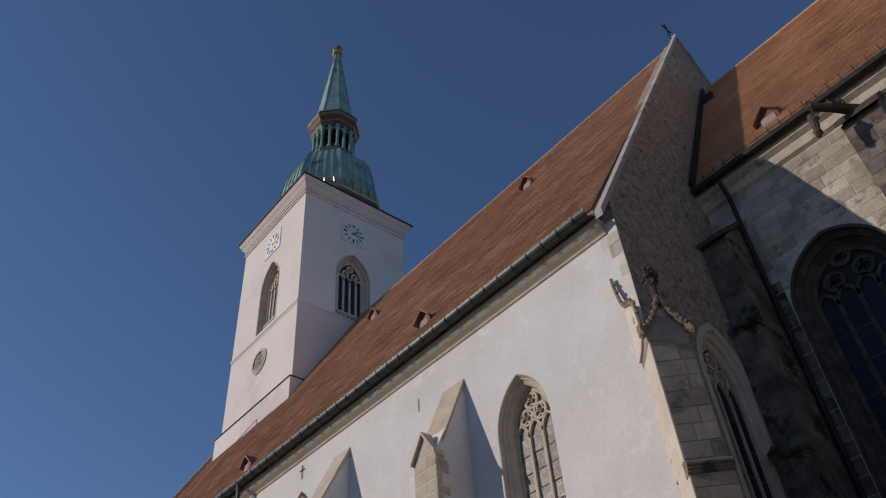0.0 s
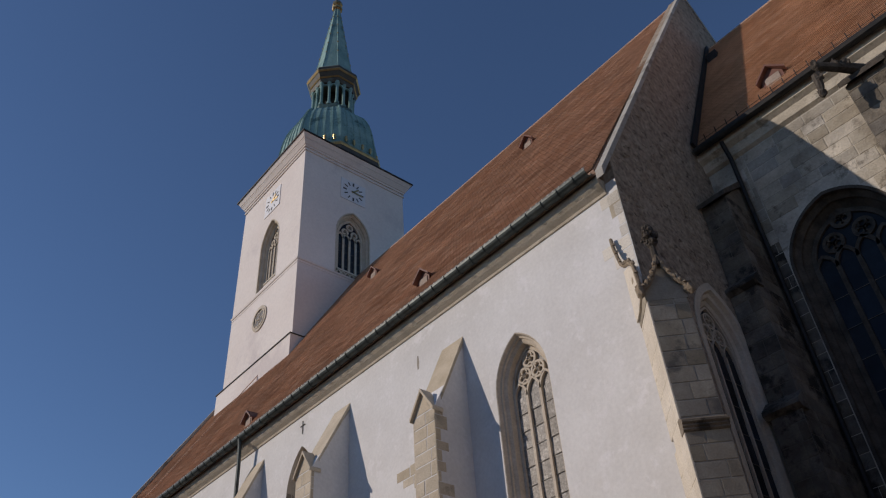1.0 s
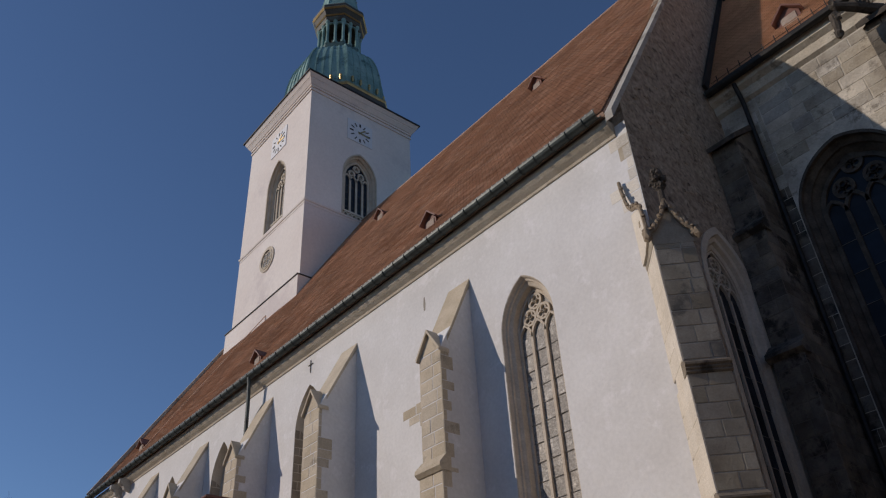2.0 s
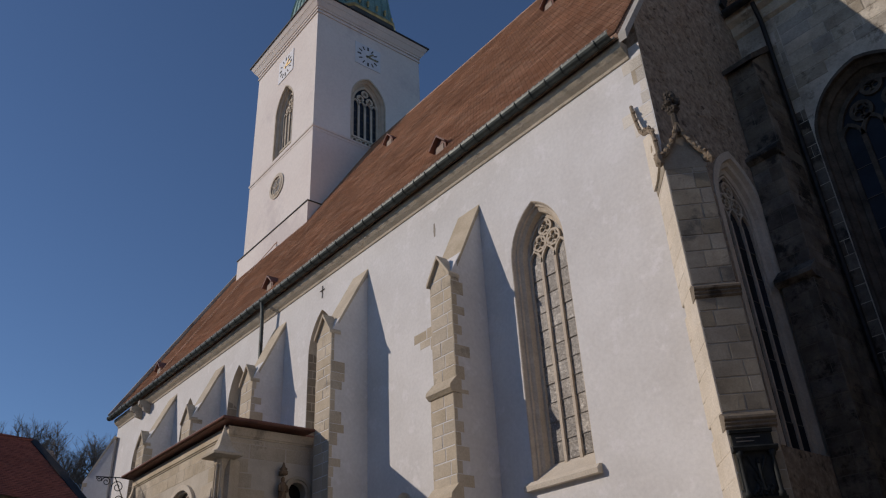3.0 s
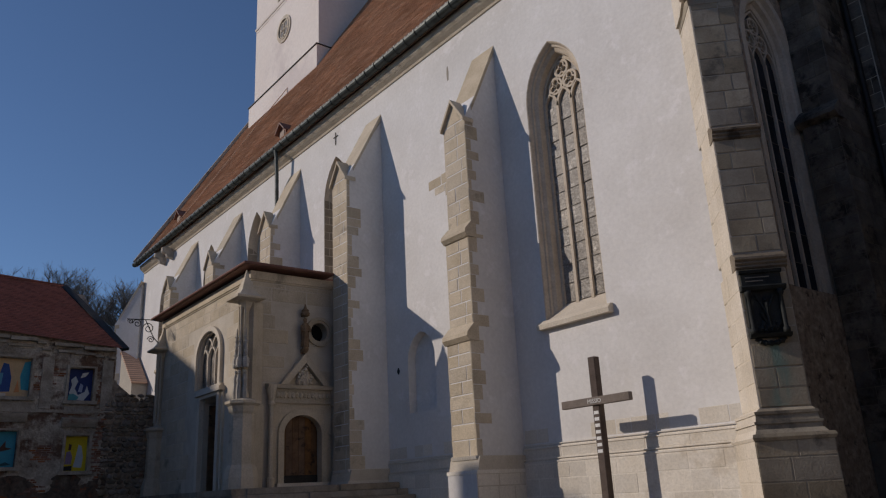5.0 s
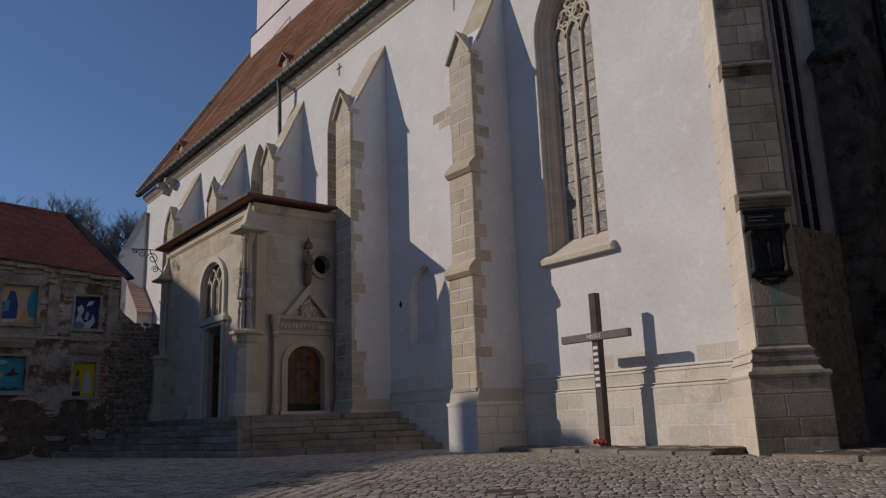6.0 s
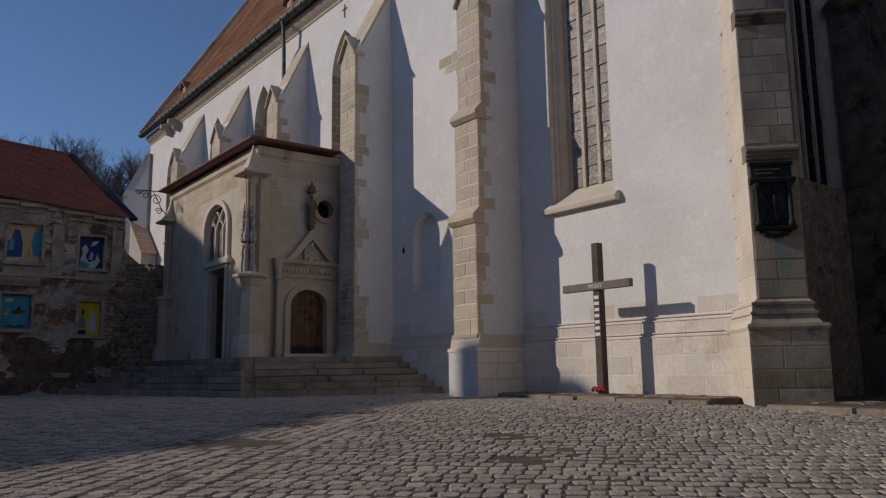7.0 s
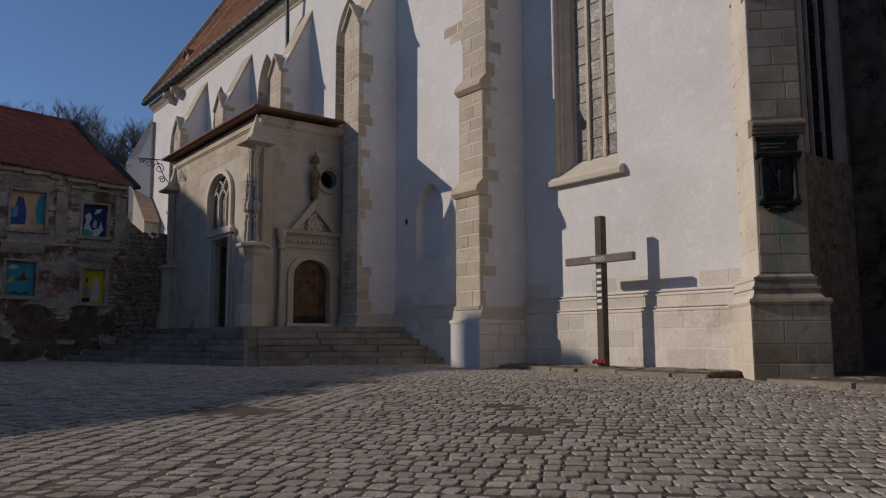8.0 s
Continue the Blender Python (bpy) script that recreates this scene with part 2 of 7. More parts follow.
# The pale patches are reflections and glints painted into the glass colour.
M_GLASS = material("leaded_glass", (0.20, 0.18, 0.158), (0.36, 0.328, 0.285), 0.34, scale=3.2, fine=14, bump=0.35, vary=0.25, specular=0.16, transmission=0.08, fade=0.3, stain_or_glint=(0.48, 0.445, 0.395), stain_at=0.58, stain_scale=4.2)
M_GLASS_DK = material("dark_leaded_glass", (0.006, 0.008, 0.013), (0.014, 0.019, 0.03), 0.45, scale=2.0, fine=9, bump=0.25, vary=0.5, specular=0.25)
M_LEAD = material("lead_bars", (0.18, 0.16, 0.135), (0.26, 0.235, 0.20), 0.6)
M_DARK = material("dark_interior", (0.010, 0.009, 0.008), (0.016, 0.014, 0.012), 0.95, bump=0)
M_BRONZE = material("dark_bronze", (0.016, 0.018, 0.018), (0.035, 0.04, 0.038), 0.65, metal=0.2, scale=5, fine=30, bump=0.3, stain_or_glint=(0.06, 0.11, 0.10), stain_at=0.66)
M_SPRUCE = material("weathered_carving", (0.20, 0.15, 0.10), (0.34, 0.27, 0.19), 0.9, scale=4, fine=22, bump=0.5)
M_CARVED = material("grey_carved_stone", (0.36, 0.33, 0.29), (0.50, 0.46, 0.40), 0.9, scale=4, fine=22, bump=0.5)
M_STEP = material("worn_step_stone", (0.20, 0.168, 0.13), (0.37, 0.315, 0.25), 0.8, scale=1.4, fine=14, bump=0.4, vary=0.18, stain_or_glint=(0.15, 0.13, 0.11), stain_at=0.62, specular=0.12)
M_KERB = material("worn_kerb_stone", (0.23, 0.19, 0.15), (0.37, 0.32, 0.26), 0.85, scale=1.4, fine=14, bump=0.5, vary=0.1, stain_or_glint=(0.25, 0.205, 0.16), stain_at=0.6, specular=0.12)
M_COBBLE = material("granite_cobble", (0.34, 0.295, 0.24), (0.50, 0.44, 0.365), 0.7, scale=3, fine=30, bump=0.4, vary=0.2, stain_or_glint=(0.25, 0.205, 0.16), stain_at=0.64, stain_scale=0.6, specular=0.14)
M_COBBLES = material("granite_cobbles", (0.34, 0.295, 0.24), (0.50, 0.44, 0.365), 0.7, scale=3, fine=30, bump=0.4, vary=0.2, island=True, stain_or_glint=(0.25, 0.205, 0.16), stain_at=0.64, stain_scale=0.6, specular=0.12)
M_EARTH = material("sandy_earth", (0.105, 0.08, 0.056), (0.19, 0.147, 0.104), 0.95, scale=2, fine=40, bump=0.6)
M_HOUSE = material("ruined_house_plaster", (0.29, 0.24, 0.18), (0.66, 0.58, 0.465), 0.95, scale=1.1, fine=9, bump=1.0, stain_or_glint=(0.17, 0.10, 0.065), stain_at=0.53, stain_scale=0.7, fade=0.2)
M_HOUSETRIM = material("ruined_house_trim", (0.29, 0.245, 0.185), (0.52, 0.455, 0.365), 0.95, scale=2, fine=14, bump=0.6, stain_or_glint=(0.24, 0.15, 0.10), stain_at=0.6)
# Bare rubble, toned down further to paint the shade at the house foot.
M_BASERUBBLE = material("shade_dark_bare_rubble", (0.085, 0.062, 0.045), (0.21, 0.16, 0.115), 0.95, scale=2.2, fine=8, bump=1.0, stain_or_glint=(0.16, 0.085, 0.055), stain_at=0.58, stain_scale=2.0, fade=0.25)
M_BRICK = material("exposed_brick", (0.22, 0.10, 0.06), (0.32, 0.16, 0.10), 0.95, scale=3, fine=14, vary=0.3, bump=0.4)
M_BARK = material("bare_branches", (0.13, 0.11, 0.095), (0.20, 0.175, 0.15), 0.95, scale=2, fine=10, bump=0)
M_VERDI = runoff_material("green_copper_runoff")
M_RED = material("red_flowers", (0.24, 0.02, 0.02), (0.34, 0.04, 0.03), 0.7, bump=0)
# Kept pale so the added east house reflects more sun onto east faces.
M_FARPALE = material("pale_render", (0.60, 0.56, 0.50), (0.70, 0.66, 0.60), 0.9, scale=0.4, fine=10)
M_FARWALL = material("plain_render", (0.42, 0.38, 0.32), (0.52, 0.48, 0.41), 0.9, scale=0.4, fine=10)


def paint(name, c):
    return material(name, tuple(v * 0.85 for v in c), c, 0.6, scale=4, fine=20, bump=0.0)


# ---- mesh helpers ----
X, Y, Z = Vector((1, 0, 0)), Vector((0, 1, 0)), Vector((0, 0, 1))
BASES = {}


def thing(name, base, label, category, group="", kind=""):
    ob = new(name)
    ob.empty_display_size = 0.3
    ob.location = base
    BASES[ob] = Vector(base)
    return tagged(ob, label, category, group, kind)


def part(name, bm, mat, parent, label="", smooth=False, kind=""):
    me = bpy.data.meshes.new(name)
    bmesh.ops.recalc_face_normals(bm, faces=bm.faces)
    bm.to_mesh(me)
    bm.free()
    me.materials.append(mat)
    if smooth:
        for p in me.polygons:
            p.use_smooth = True
    ob = new(name, me)
    if parent is not None:
        ob.parent = parent
        if parent in BASES:
            ob.matrix_parent_inverse = Matrix.Translation(-BASES[parent])
    return tagged(ob, label, kind=kind)


def prism(bm, pts, way):
    """A solid from an outline of points, pushed along way."""
    way = Vector(way)
    a = [bm.verts.new(Vector(p)) for p in pts]
    b = [bm.verts.new(Vector(p) + way) for p in pts]
    bm.faces.new(a)
    bm.faces.new(b[::-1])
    n = len(a)
    for i in range(n):
        bm.faces.new((a[i], b[i], b[(i + 1) % n], a[(i + 1) % n]))
    return bm


def box(bm, x0, x1, y0, y1, z0, z1):
    return prism(bm, [(x0, y0, z0), (x1, y0, z0), (x1, y1, z0), (x0, y1, z0)], (0, 0, z1 - z0))


def boxed(x0, x1, y0, y1, z0, z1):
    return box(bmesh.new(), x0, x1, y0, y1, z0, z1)


def sweep(bm, pts, w, d, out, closed=False):
    """A bar of width w and depth d along a flat line of points; out: the way of its depth."""
    out = Vector(out).normalized()
    pts = [Vector(p) for p in pts]
    n = len(pts)
    rings = []
    for i, p in enumerate(pts):
        a = pts[(i - 1) % n] if closed or i else p
        b = pts[(i + 1) % n] if closed or i < n - 1 else p
        side = (b - a).cross(out).normalized()
        rings.append([bm.verts.new(p + side * (sx * w / 2) + out * (sd * d / 2)) for sx, sd in ((-1, -1), (1, -1), (1, 1), (-1, 1))])
    for i in range(n if closed else n - 1):
        r, s = rings[i], rings[(i + 1) % n]
        for k in range(4):
            bm.faces.new((r[k], r[(k + 1) % 4], s[(k + 1) % 4], s[k]))
    if not closed:
        bm.faces.new(rings[0])
        bm.faces.new(rings[-1][::-1])
    return bm


def tube(bm, pts, radii, n=8, caps=True):
    pts = [Vector(p) for p in pts]
    if not isinstance(radii, (list, tuple)):
        radii = [radii] * len(pts)
    rings = []
    for i, p in enumerate(pts):
        t = (pts[min(i + 1, len(pts) - 1)] - pts[max(i - 1, 0)]).normalized()
        a = t.cross(Z if abs(t.z) < 0.9 else X).normalized()
        b = t.cross(a)
        rings.append([bm.verts.new(p + radii[i] * (math.cos(q) * a + math.sin(q) * b)) for q in (2 * math.pi * k / n for k in range(n))])
    for r, s in zip(rings, rings[1:]):
        for k in range(n):
            bm.faces.new((r[k], r[(k + 1) % n], s[(k + 1) % n], s[k]))
    if caps:
        bm.faces.new(rings[0])
        bm.faces.new(rings[-1][::-1])
    return bm


def lathe(bm, centre, profile, n=8, turn=0.0, caps=True):
    """Rings of n corners round an upright axis; profile: radius, height."""
    rings = []
    for r, z in profile:
        rings.append([bm.verts.new((centre[0] + r * math.cos(turn + 2 * math.pi * k / n), centre[1] + r * math.sin(turn + 2 * math.pi * k / n), z)) for k in range(n)])
    for r, s in zip(rings, rings[1:]):
        for k in range(n):
            bm.faces.new((r[k], r[(k + 1) % n], s[(k + 1) % n], s[k]))
    if caps:
        bm.faces.new(rings[0])
        bm.faces.new(rings[-1][::-1])
    return bm


def blob(bm, centre, size, seed=0, lumps=0.25, sub=2):
    got = bmesh.ops.create_icosphere(bm, subdivisions=sub, radius=1.0)
    for v in got["verts"]:
        k = 1 + lumps * noise.noise(v.co * 2.3 + Vector((seed * 3.1, seed, 0)))
        v.co = Vector((v.co.x * size[0] * k, v.co.y * size[1] * k, v.co.z * size[2] * k)) + Vector(centre)
    return bm


class Face:
    """A flat side of a building: a along it, z up, depth inward."""

    def __init__(self, origin, along, inward):
        self.o, self.u, self.n = Vector(origin), Vector(along).normalized(), Vector(inward).normalized()

    def at(self, a, z, d=0.0):
        return self.o + self.u * a + Z * z + self.n * d


def arch(a0, a1, z0, zs, za, n=10):
    """The outline of a pointed opening: up the left side, over the point, down the right."""
    w, h = a1 - a0, za - zs
    r = (w * w / 4 + h * h) / w
    pts = [(a0, z0)]
    top = math.acos(max(-1, min(1, (r - w / 2) / r)))
    for i in range(n + 1):
        q = top * i / n
        pts.append((a0 + r - r * math.cos(q), zs + r * math.sin(q)))
    pts += [(a0 + a1 - a, z) for a, z in pts[:-1][::-1]]
    return pts


def round_arch(a0, a1, z0, zs, za, n=16):
    c, w, h = (a0 + a1) / 2, (a1 - a0) / 2, za - zs
    return [(a0, z0)] + [(c - w * math.cos(math.pi * i / n), zs + h * math.sin(math.pi * i / n)) for i in range(n + 1)] + [(a1, z0)]


def shrunk(kind, spec, o):
    a0, a1, z0, zs, za = spec
    return kind(a0 + o, a1 - o, z0, zs, za - o * 1.25)


def pierced(bm, face, a0, a1, z0, z1, holes, thick, top=None):
    """A wall of that thickness with holes (outlines that start and end at their sill); top: the height of its upper edge at a."""
    top = top or (lambda a: z1)
    cuts = sorted(holes, key=lambda h: h[0][0])
    a = a0
    strips = []
    for h in cuts:
        if h[0][0] > a + 1e-4:
            strips.append([(a, z0), (h[0][0], z0), (h[0][0], top(h[0][0])), (a, top(a))])
        sill = h[0][1]
        if sill > z0 + 1e-4:
            strips.append([(h[0][0], z0), (h[-1][0], z0), (h[-1][0], sill), (h[0][0], sill)])
        for p, q in zip(h[1:-1], h[2:-1]):
            if q[0] - p[0] > 1e-5:
                strips.append([(p[0], p[1]), (q[0], q[1]), (q[0], top(q[0])), (p[0], top(p[0]))])
        a = h[-1][0]
    if a < a1 - 1e-4:
        strips.append([(a, z0), (a1, z0), (a1, top(a1)), (a, top(a))])
    for s in strips:
        prism(bm, [face.at(p, z) for p, z in s], face.n * thick)
    bmesh.ops.remove_doubles(bm, verts=bm.verts, dist=0.0005)
    return bm


def reveal(bm, face, kind, spec, steps):
    """Stepped, splayed sides of an opening; steps: narrowing, depth."""
    rings = []
    for o, d in steps:
        rings.append([bm.verts.new(face.at(a, z, d)) for a, z in shrunk(kind, spec, o)])
    for r, s in zip(rings, rings[1:]):
        for i in range(len(r) - 1):
            bm.faces.new((r[i], r[i + 1], s[i + 1], s[i]))
    return bm


STONE = bpy.data.meshes.new("stone")
_bm = bmesh.new()
_v = [_bm.verts.new(p) for p in [(-0.5, 0.5, -0.5), (0.5, 0.5, -0.5), (0.5, 0.5, 0.5), (-0.5, 0.5, 0.5), (-0.5, -0.2, -0.5), (0.5, -0.2, -0.5), (0.5, -0.2, 0.5),
                                 (-0.5, -0.2, 0.5), (-0.475, -0.5, -0.46), (0.475, -0.5, -0.46), (0.475, -0.5, 0.46), (-0.475, -0.5, 0.46)]]
for _f in [(0, 1, 2, 3), (8, 11, 10, 9)] + [(k, 4 + k, 4 + (k + 1) % 4, (k + 1) % 4) for k in range(4)] + [(4 + k, 8 + k, 8 + (k + 1) % 4, 4 + (k + 1) % 4) for k in range(4)]:
    _bm.faces.new([_v[i] for i in _f])
bmesh.ops.recalc_face_normals(_bm, faces=_bm.faces)
_bm.to_mesh(STONE)
_bm.free()
STONES = {}


def stone_mesh(mat):
    if mat not in STONES:
        STONES[mat] = STONE.copy()
        STONES[mat].materials.append(mat)
    return STONES[mat]


def stone(parent, face, a0, a1, z0, z1, proud, mat, name="stone", deep=0.05):
    """One dressed block on a face."""
    ob = new(name, stone_mesh(mat))
    c = face.at((a0 + a1) / 2, (z0 + z1) / 2, (deep - proud) / 2)
    m = Matrix.Identity(4)
    for k, vec in enumerate((face.u * (a1 - a0), face.n * (deep + proud), Z * (z1 - z0))):
        for r in range(3):
            m[r][k] = vec[r]
    m.translation = c
    ob.matrix_basis = m
    if parent is not None:
        ob.parent = parent
        if parent in BASES:
            ob.matrix_parent_inverse = Matrix.Translation(-BASES[parent])
    return ob


def coursed(parent, face, a0, a1, z0, z1, mat, rng, row=0.45, long=(0.7, 1.3), proud=0.012, gap=0.012, skip=None, name="stone"):
    z = z0
    while z < z1 - 0.08:
        h = min(row * rng.uniform(0.85, 1.15), z1 - z)
        if z1 - z - h < 0.15:
            h = z1 - z
        a = a0
        while a < a1 - 0.05:
            w = rng.uniform(*long)
            if a1 - a - w < long[0] * 0.5:
                w = a1 - a
            if not (skip and skip(a, a + w, z, z + h)):
                stone(parent, face, a + gap / 2, a + w - gap / 2, z + gap / 2, z + h - gap / 2, proud + rng.uniform(-0.003, 0.004), mat, name)
            a += w
        z += h


def ground_z(x, y):
    """The square rises gently towards the church; far to the west stands a hill."""
    s = -0.79 * x + 0.61 * y
    k = max(-1.0, 1 - s / 17)
    z = -0.55 * k ** 1.2 if k > 0 else 0.0
    z = max(z, -1.1)
    q = min(max((-x - 75) / 60, 0), 1)
    return z + 24 * q * q * (3 - 2 * q)


# ---- ground ----
def axis_steps(lo, hi, near0, near1, fine):
    pts = list(np.arange(near0, near1 + 1e-6, fine))
    a, s = near0, fine
    while a > lo:
        s *= 1.35
        a -= s
        pts.insert(0, max(a, lo))
    a, s = near1, fine
    while a < hi:
        s *= 1.35
        a += s
        pts.append(min(a, hi))
    return pts


def make_ground():
    xs, ys = axis_steps(-2500, 2500, -150, 20, 2.5), axis_steps(-2500, 2500, -30, 60, 2.5)
    verts = [(x, y, ground_z(x, y) - 0.008) for y in ys for x in xs]
    n = len(xs)
    faces = [(j * n + i, j * n + i + 1, (j + 1) * n + i + 1, (j + 1) * n + i) for j in range(len(ys) - 1) for i in range(n - 1)]
    me = bpy.data.meshes.new("ground")
    me.from_pydata(verts, [], faces)
    me.materials.append(M_EARTH)
    return tagged(new("ground", me), "sandy earth bed of the cobbled church square", "ground", kind="structure")


ground = make_ground()

# ---- church nave ----
WALL_Y, EAST_X, WEST_X = 16.0, -9.3, -55.0
RIDGE_Y, RIDGE_Z, EAVE_Y, EAVE_Z = 28.7, 38.95, 15.5, 17.7
nave = thing("church_nave", (-32, 28, 0), "white plastered Gothic church nave with steep red tiled roof", "church")
south = Face((0, WALL_Y, 0), X, Y)
east = Face((EAST_X, 0, 0), Y, -X)

WINDOWS = [(-15.52, -13.2, 5.4, 12.45, 14.25), (-28.65, -26.5, 9.4, 13.5, 15.45), (-36.9, -34.9, 9.4, 13.5, 15.5), (-43.2, -41.2, 9.0, 13.5, 15.5), (-51, -49, 8, 13.5, 15.5)]
NICHE = (-22.55, -20.95, 3.55, 5.4, 6.35)
part("south_wall", pierced(bmesh.new(), south, WEST_X, EAST_X, -0.5, 17.3, [arch(*w) for w in WINDOWS + [NICHE]], 0.9), M_PLASTER, nave, "white lime plastered wall")


def gothic_window(parent, face, spec, lights, glass, jamb, rows, steps=((0, 0), (0.04, 0.02), (0.04, 0.13), (0.09, 0.17), (0.09, 0.3), (0.14, 0.34), (0.2, 0.58)), sill=None, bar=0.07):
    """A traceried window with stepped sides, mullions, tracery and a pane for each field."""
    win = part("window", reveal(bmesh.new(), face, arch, spec, steps), jamb, parent, "deep moulded stone window sides")
    o, d = steps[-1]
    a0, a1, z0, zs, za = spec[0] + o, spec[1] - o, spec[2], spec[3], spec[4] - o * 1.25
    depth = d - 0.1
    w = (a1 - a0) / lights
    for k in range(1, lights):
        bm = sweep(bmesh.new(), [face.at(a0 + k * w, z0, depth), face.at(a0 + k * w, zs - 0.2, depth)], bar, 0.16, face.n)
        part("mullion", bm, jamb, win)
    bm = bmesh.new()
    for k in range(lights):
        pts = arch(a0 + k * w, a0 + (k + 1) * w, zs - 0.25, zs - 0.2, zs + w * 0.55, 6)
        sweep(bm, [face.at(a, z, depth) for a, z in pts], bar * 0.8, 0.12, face.n)
    mid, r = (a0 + a1) / 2, w * 0.46
    spots = [(mid, zs + w * 1.15)] if lights < 4 else [(mid - w * 0.75, zs + w * 0.95), (mid + w * 0.75, zs + w * 0.95), (mid, zs + w * 2.0)]
    if lights == 3:
        spots = [(mid - w * 0.52, zs + w * 0.85), (mid + w * 0.52, zs + w * 0.85), (mid, min(zs + w * 1.7, za - r * 1.3))]
    for c, z in spots:
        sweep(bm, [face.at(c + r * math.cos(q), z + r * math.sin(q), depth) for q in (i * math.pi / 8 for i in range(16))], bar * 0.75, 0.12, face.n, closed=True)
        for j in range(3):
            cq = math.pi / 2 + j * 2 * math.pi / 3
            sweep(bm, [face.at(c + r * (0.48 * math.cos(cq) + 0.42 * math.cos(q)), z + r * (0.48 * math.sin(cq) + 0.42 * math.sin(q)), depth) for q in (i * math.pi / 5 for i in range(10))], bar * 0.5, 0.1, face.n, closed=True)
    outline = [face.at(a, z, depth) for a, z in arch(a0 + 0.03, a1 - 0.03, z0, zs, za - 0.03)]
    sweep(bm, outline, bar, 0.14, face.n)
    part("tracery", bm, jamb, win, "carved stone tracery with circles")
    h = (zs - 0.15 - z0) / rows
    for k in range(lights):
        for i in range(rows):
            l, r, lo, hi = a0 + k * w + bar * 0.3, a0 + (k + 1) * w - bar * 0.3, z0 + i * h + 0.004, z0 + (i + 1) * h - 0.004
            tip = [random.uniform(-0.012, 0.012) for _ in range(4)]
            part("pane", prism(bmesh.new(), [face.at(l, lo, depth + 0.002 + tip[0]), face.at(r, lo, depth + 0.002 + tip[1]), face.at(r, hi, depth + 0.002 + tip[2]), face.at(l, hi, depth + 0.002 + tip[3])], face.n * 0.01), glass, win)
    bm = bmesh.new()
    prism(bm, [face.at(a, z, depth + 0.03) for a, z in arch(a0 - 0.02, a1 + 0.02, z0, zs, za)], face.n * 0.02)
    part("glazing", bm, glass, win, "leaded glass of the tracery")
    for i in range(1, rows):
        part("saddle_bar", sweep(bmesh.new(), [face.at(a0, z0 + i * h, depth - 0.02), face.at(a1, z0 + i * h, depth - 0.02)], 0.012, 0.016, face.n), M_LEAD, win)
    if sill:
        a_l, a_r = spec[0] - sill, spec[1] + sill
        zt, zb = spec[2] + 0.55, spec[2] - 0.2
        pts = [face.at(a_l, zb, 0.02), face.at(a_l, zb, -0.2), face.at(a_l, zb + 0.13, -0.22), face.at(a_l, zb + 0.25, -0.1), face.at(a_l, spec[2] + 0.06, 0.02)]
        part("sill", prism(bmesh.new(), pts, face.u * (a_r - a_l)), M_PALE, win, "sloping pale stone sill")
        pts = [face.at(spec[0], spec[2] - 0.02, -0.02), face.at(spec[0], spec[2] + 0.02, -0.04), face.at(spec[0], zt, d - 0.1), face.at(spec[0], spec[2] - 0.02, d - 0.1)]
        part("sill_slope", prism(bmesh.new(), pts, face.u * (spec[1] - spec[0])), M_PALE, win)
    return win


gothic_window(nave, south, WINDOWS[0], 3, M_GLASS, M_JAMB, 12, steps=((0, 0), (0.03, 0.02), (0.07, 0.13), (0.12, 0.15), (0.13, 0.22), (0.18, 0.25), (0.24, 0.3), (0.29, 0.66)), sill=0.2, bar=0.1)
jamb_rng = random.Random(19)
for w in WINDOWS[1:]:
    win = gothic_window(nave, south, w, 3, M_GLASS, M_ASHJOINT, 6, steps=((0, 0), (0.02, 0.55), (0.08, 0.6), (0.2, 0.68)))
    side, z, k = Face((w[0] + 0.008, WALL_Y, 0), Y, -X), w[2], 0
    while z < w[3]:
        h = jamb_rng.uniform(0.34, 0.46)
        cuts = (0.01, 0.54) if k % 2 else (0.01, jamb_rng.uniform(0.24, 0.32), 0.54)
        for p, q in zip(cuts, cuts[1:]):
            stone(win, side, p + 0.012, q - 0.012, z + 0.012, z + h - 0.012, 0.012, M_GREYJAMB, "jamb_stone")
        z, k = z + h, k + 1

# blind pointed niche in the wall between two buttresses
part("niche", prism(bmesh.new(), [south.at(a, z, 0.32) for a, z in arch(NICHE[0] - 0.1, NICHE[1] + 0.1, NICHE[2] - 0.1, NICHE[3], NICHE[4] + 0.1)], (0, 0.1, 0)), M_PLASTER, nave, "shallow blind pointed niche")

# plinth of the south wall
rng = random.Random(4)
plinth = part("plinth", prism(bmesh.new(), [(-23.9, 15.86, -0.4), (-23.9, 15.86, 1.48), (-23.9, 15.9, 1.55), (-23.9, 15.93, 1.62), (-23.9, 15.93, 1.9), (-23.9, 16.05, 2.02), (-23.9, 16.05, -0.4)], (14.3, 0, 0)), M_WALLSTONE, nave, "stepped stone plinth")
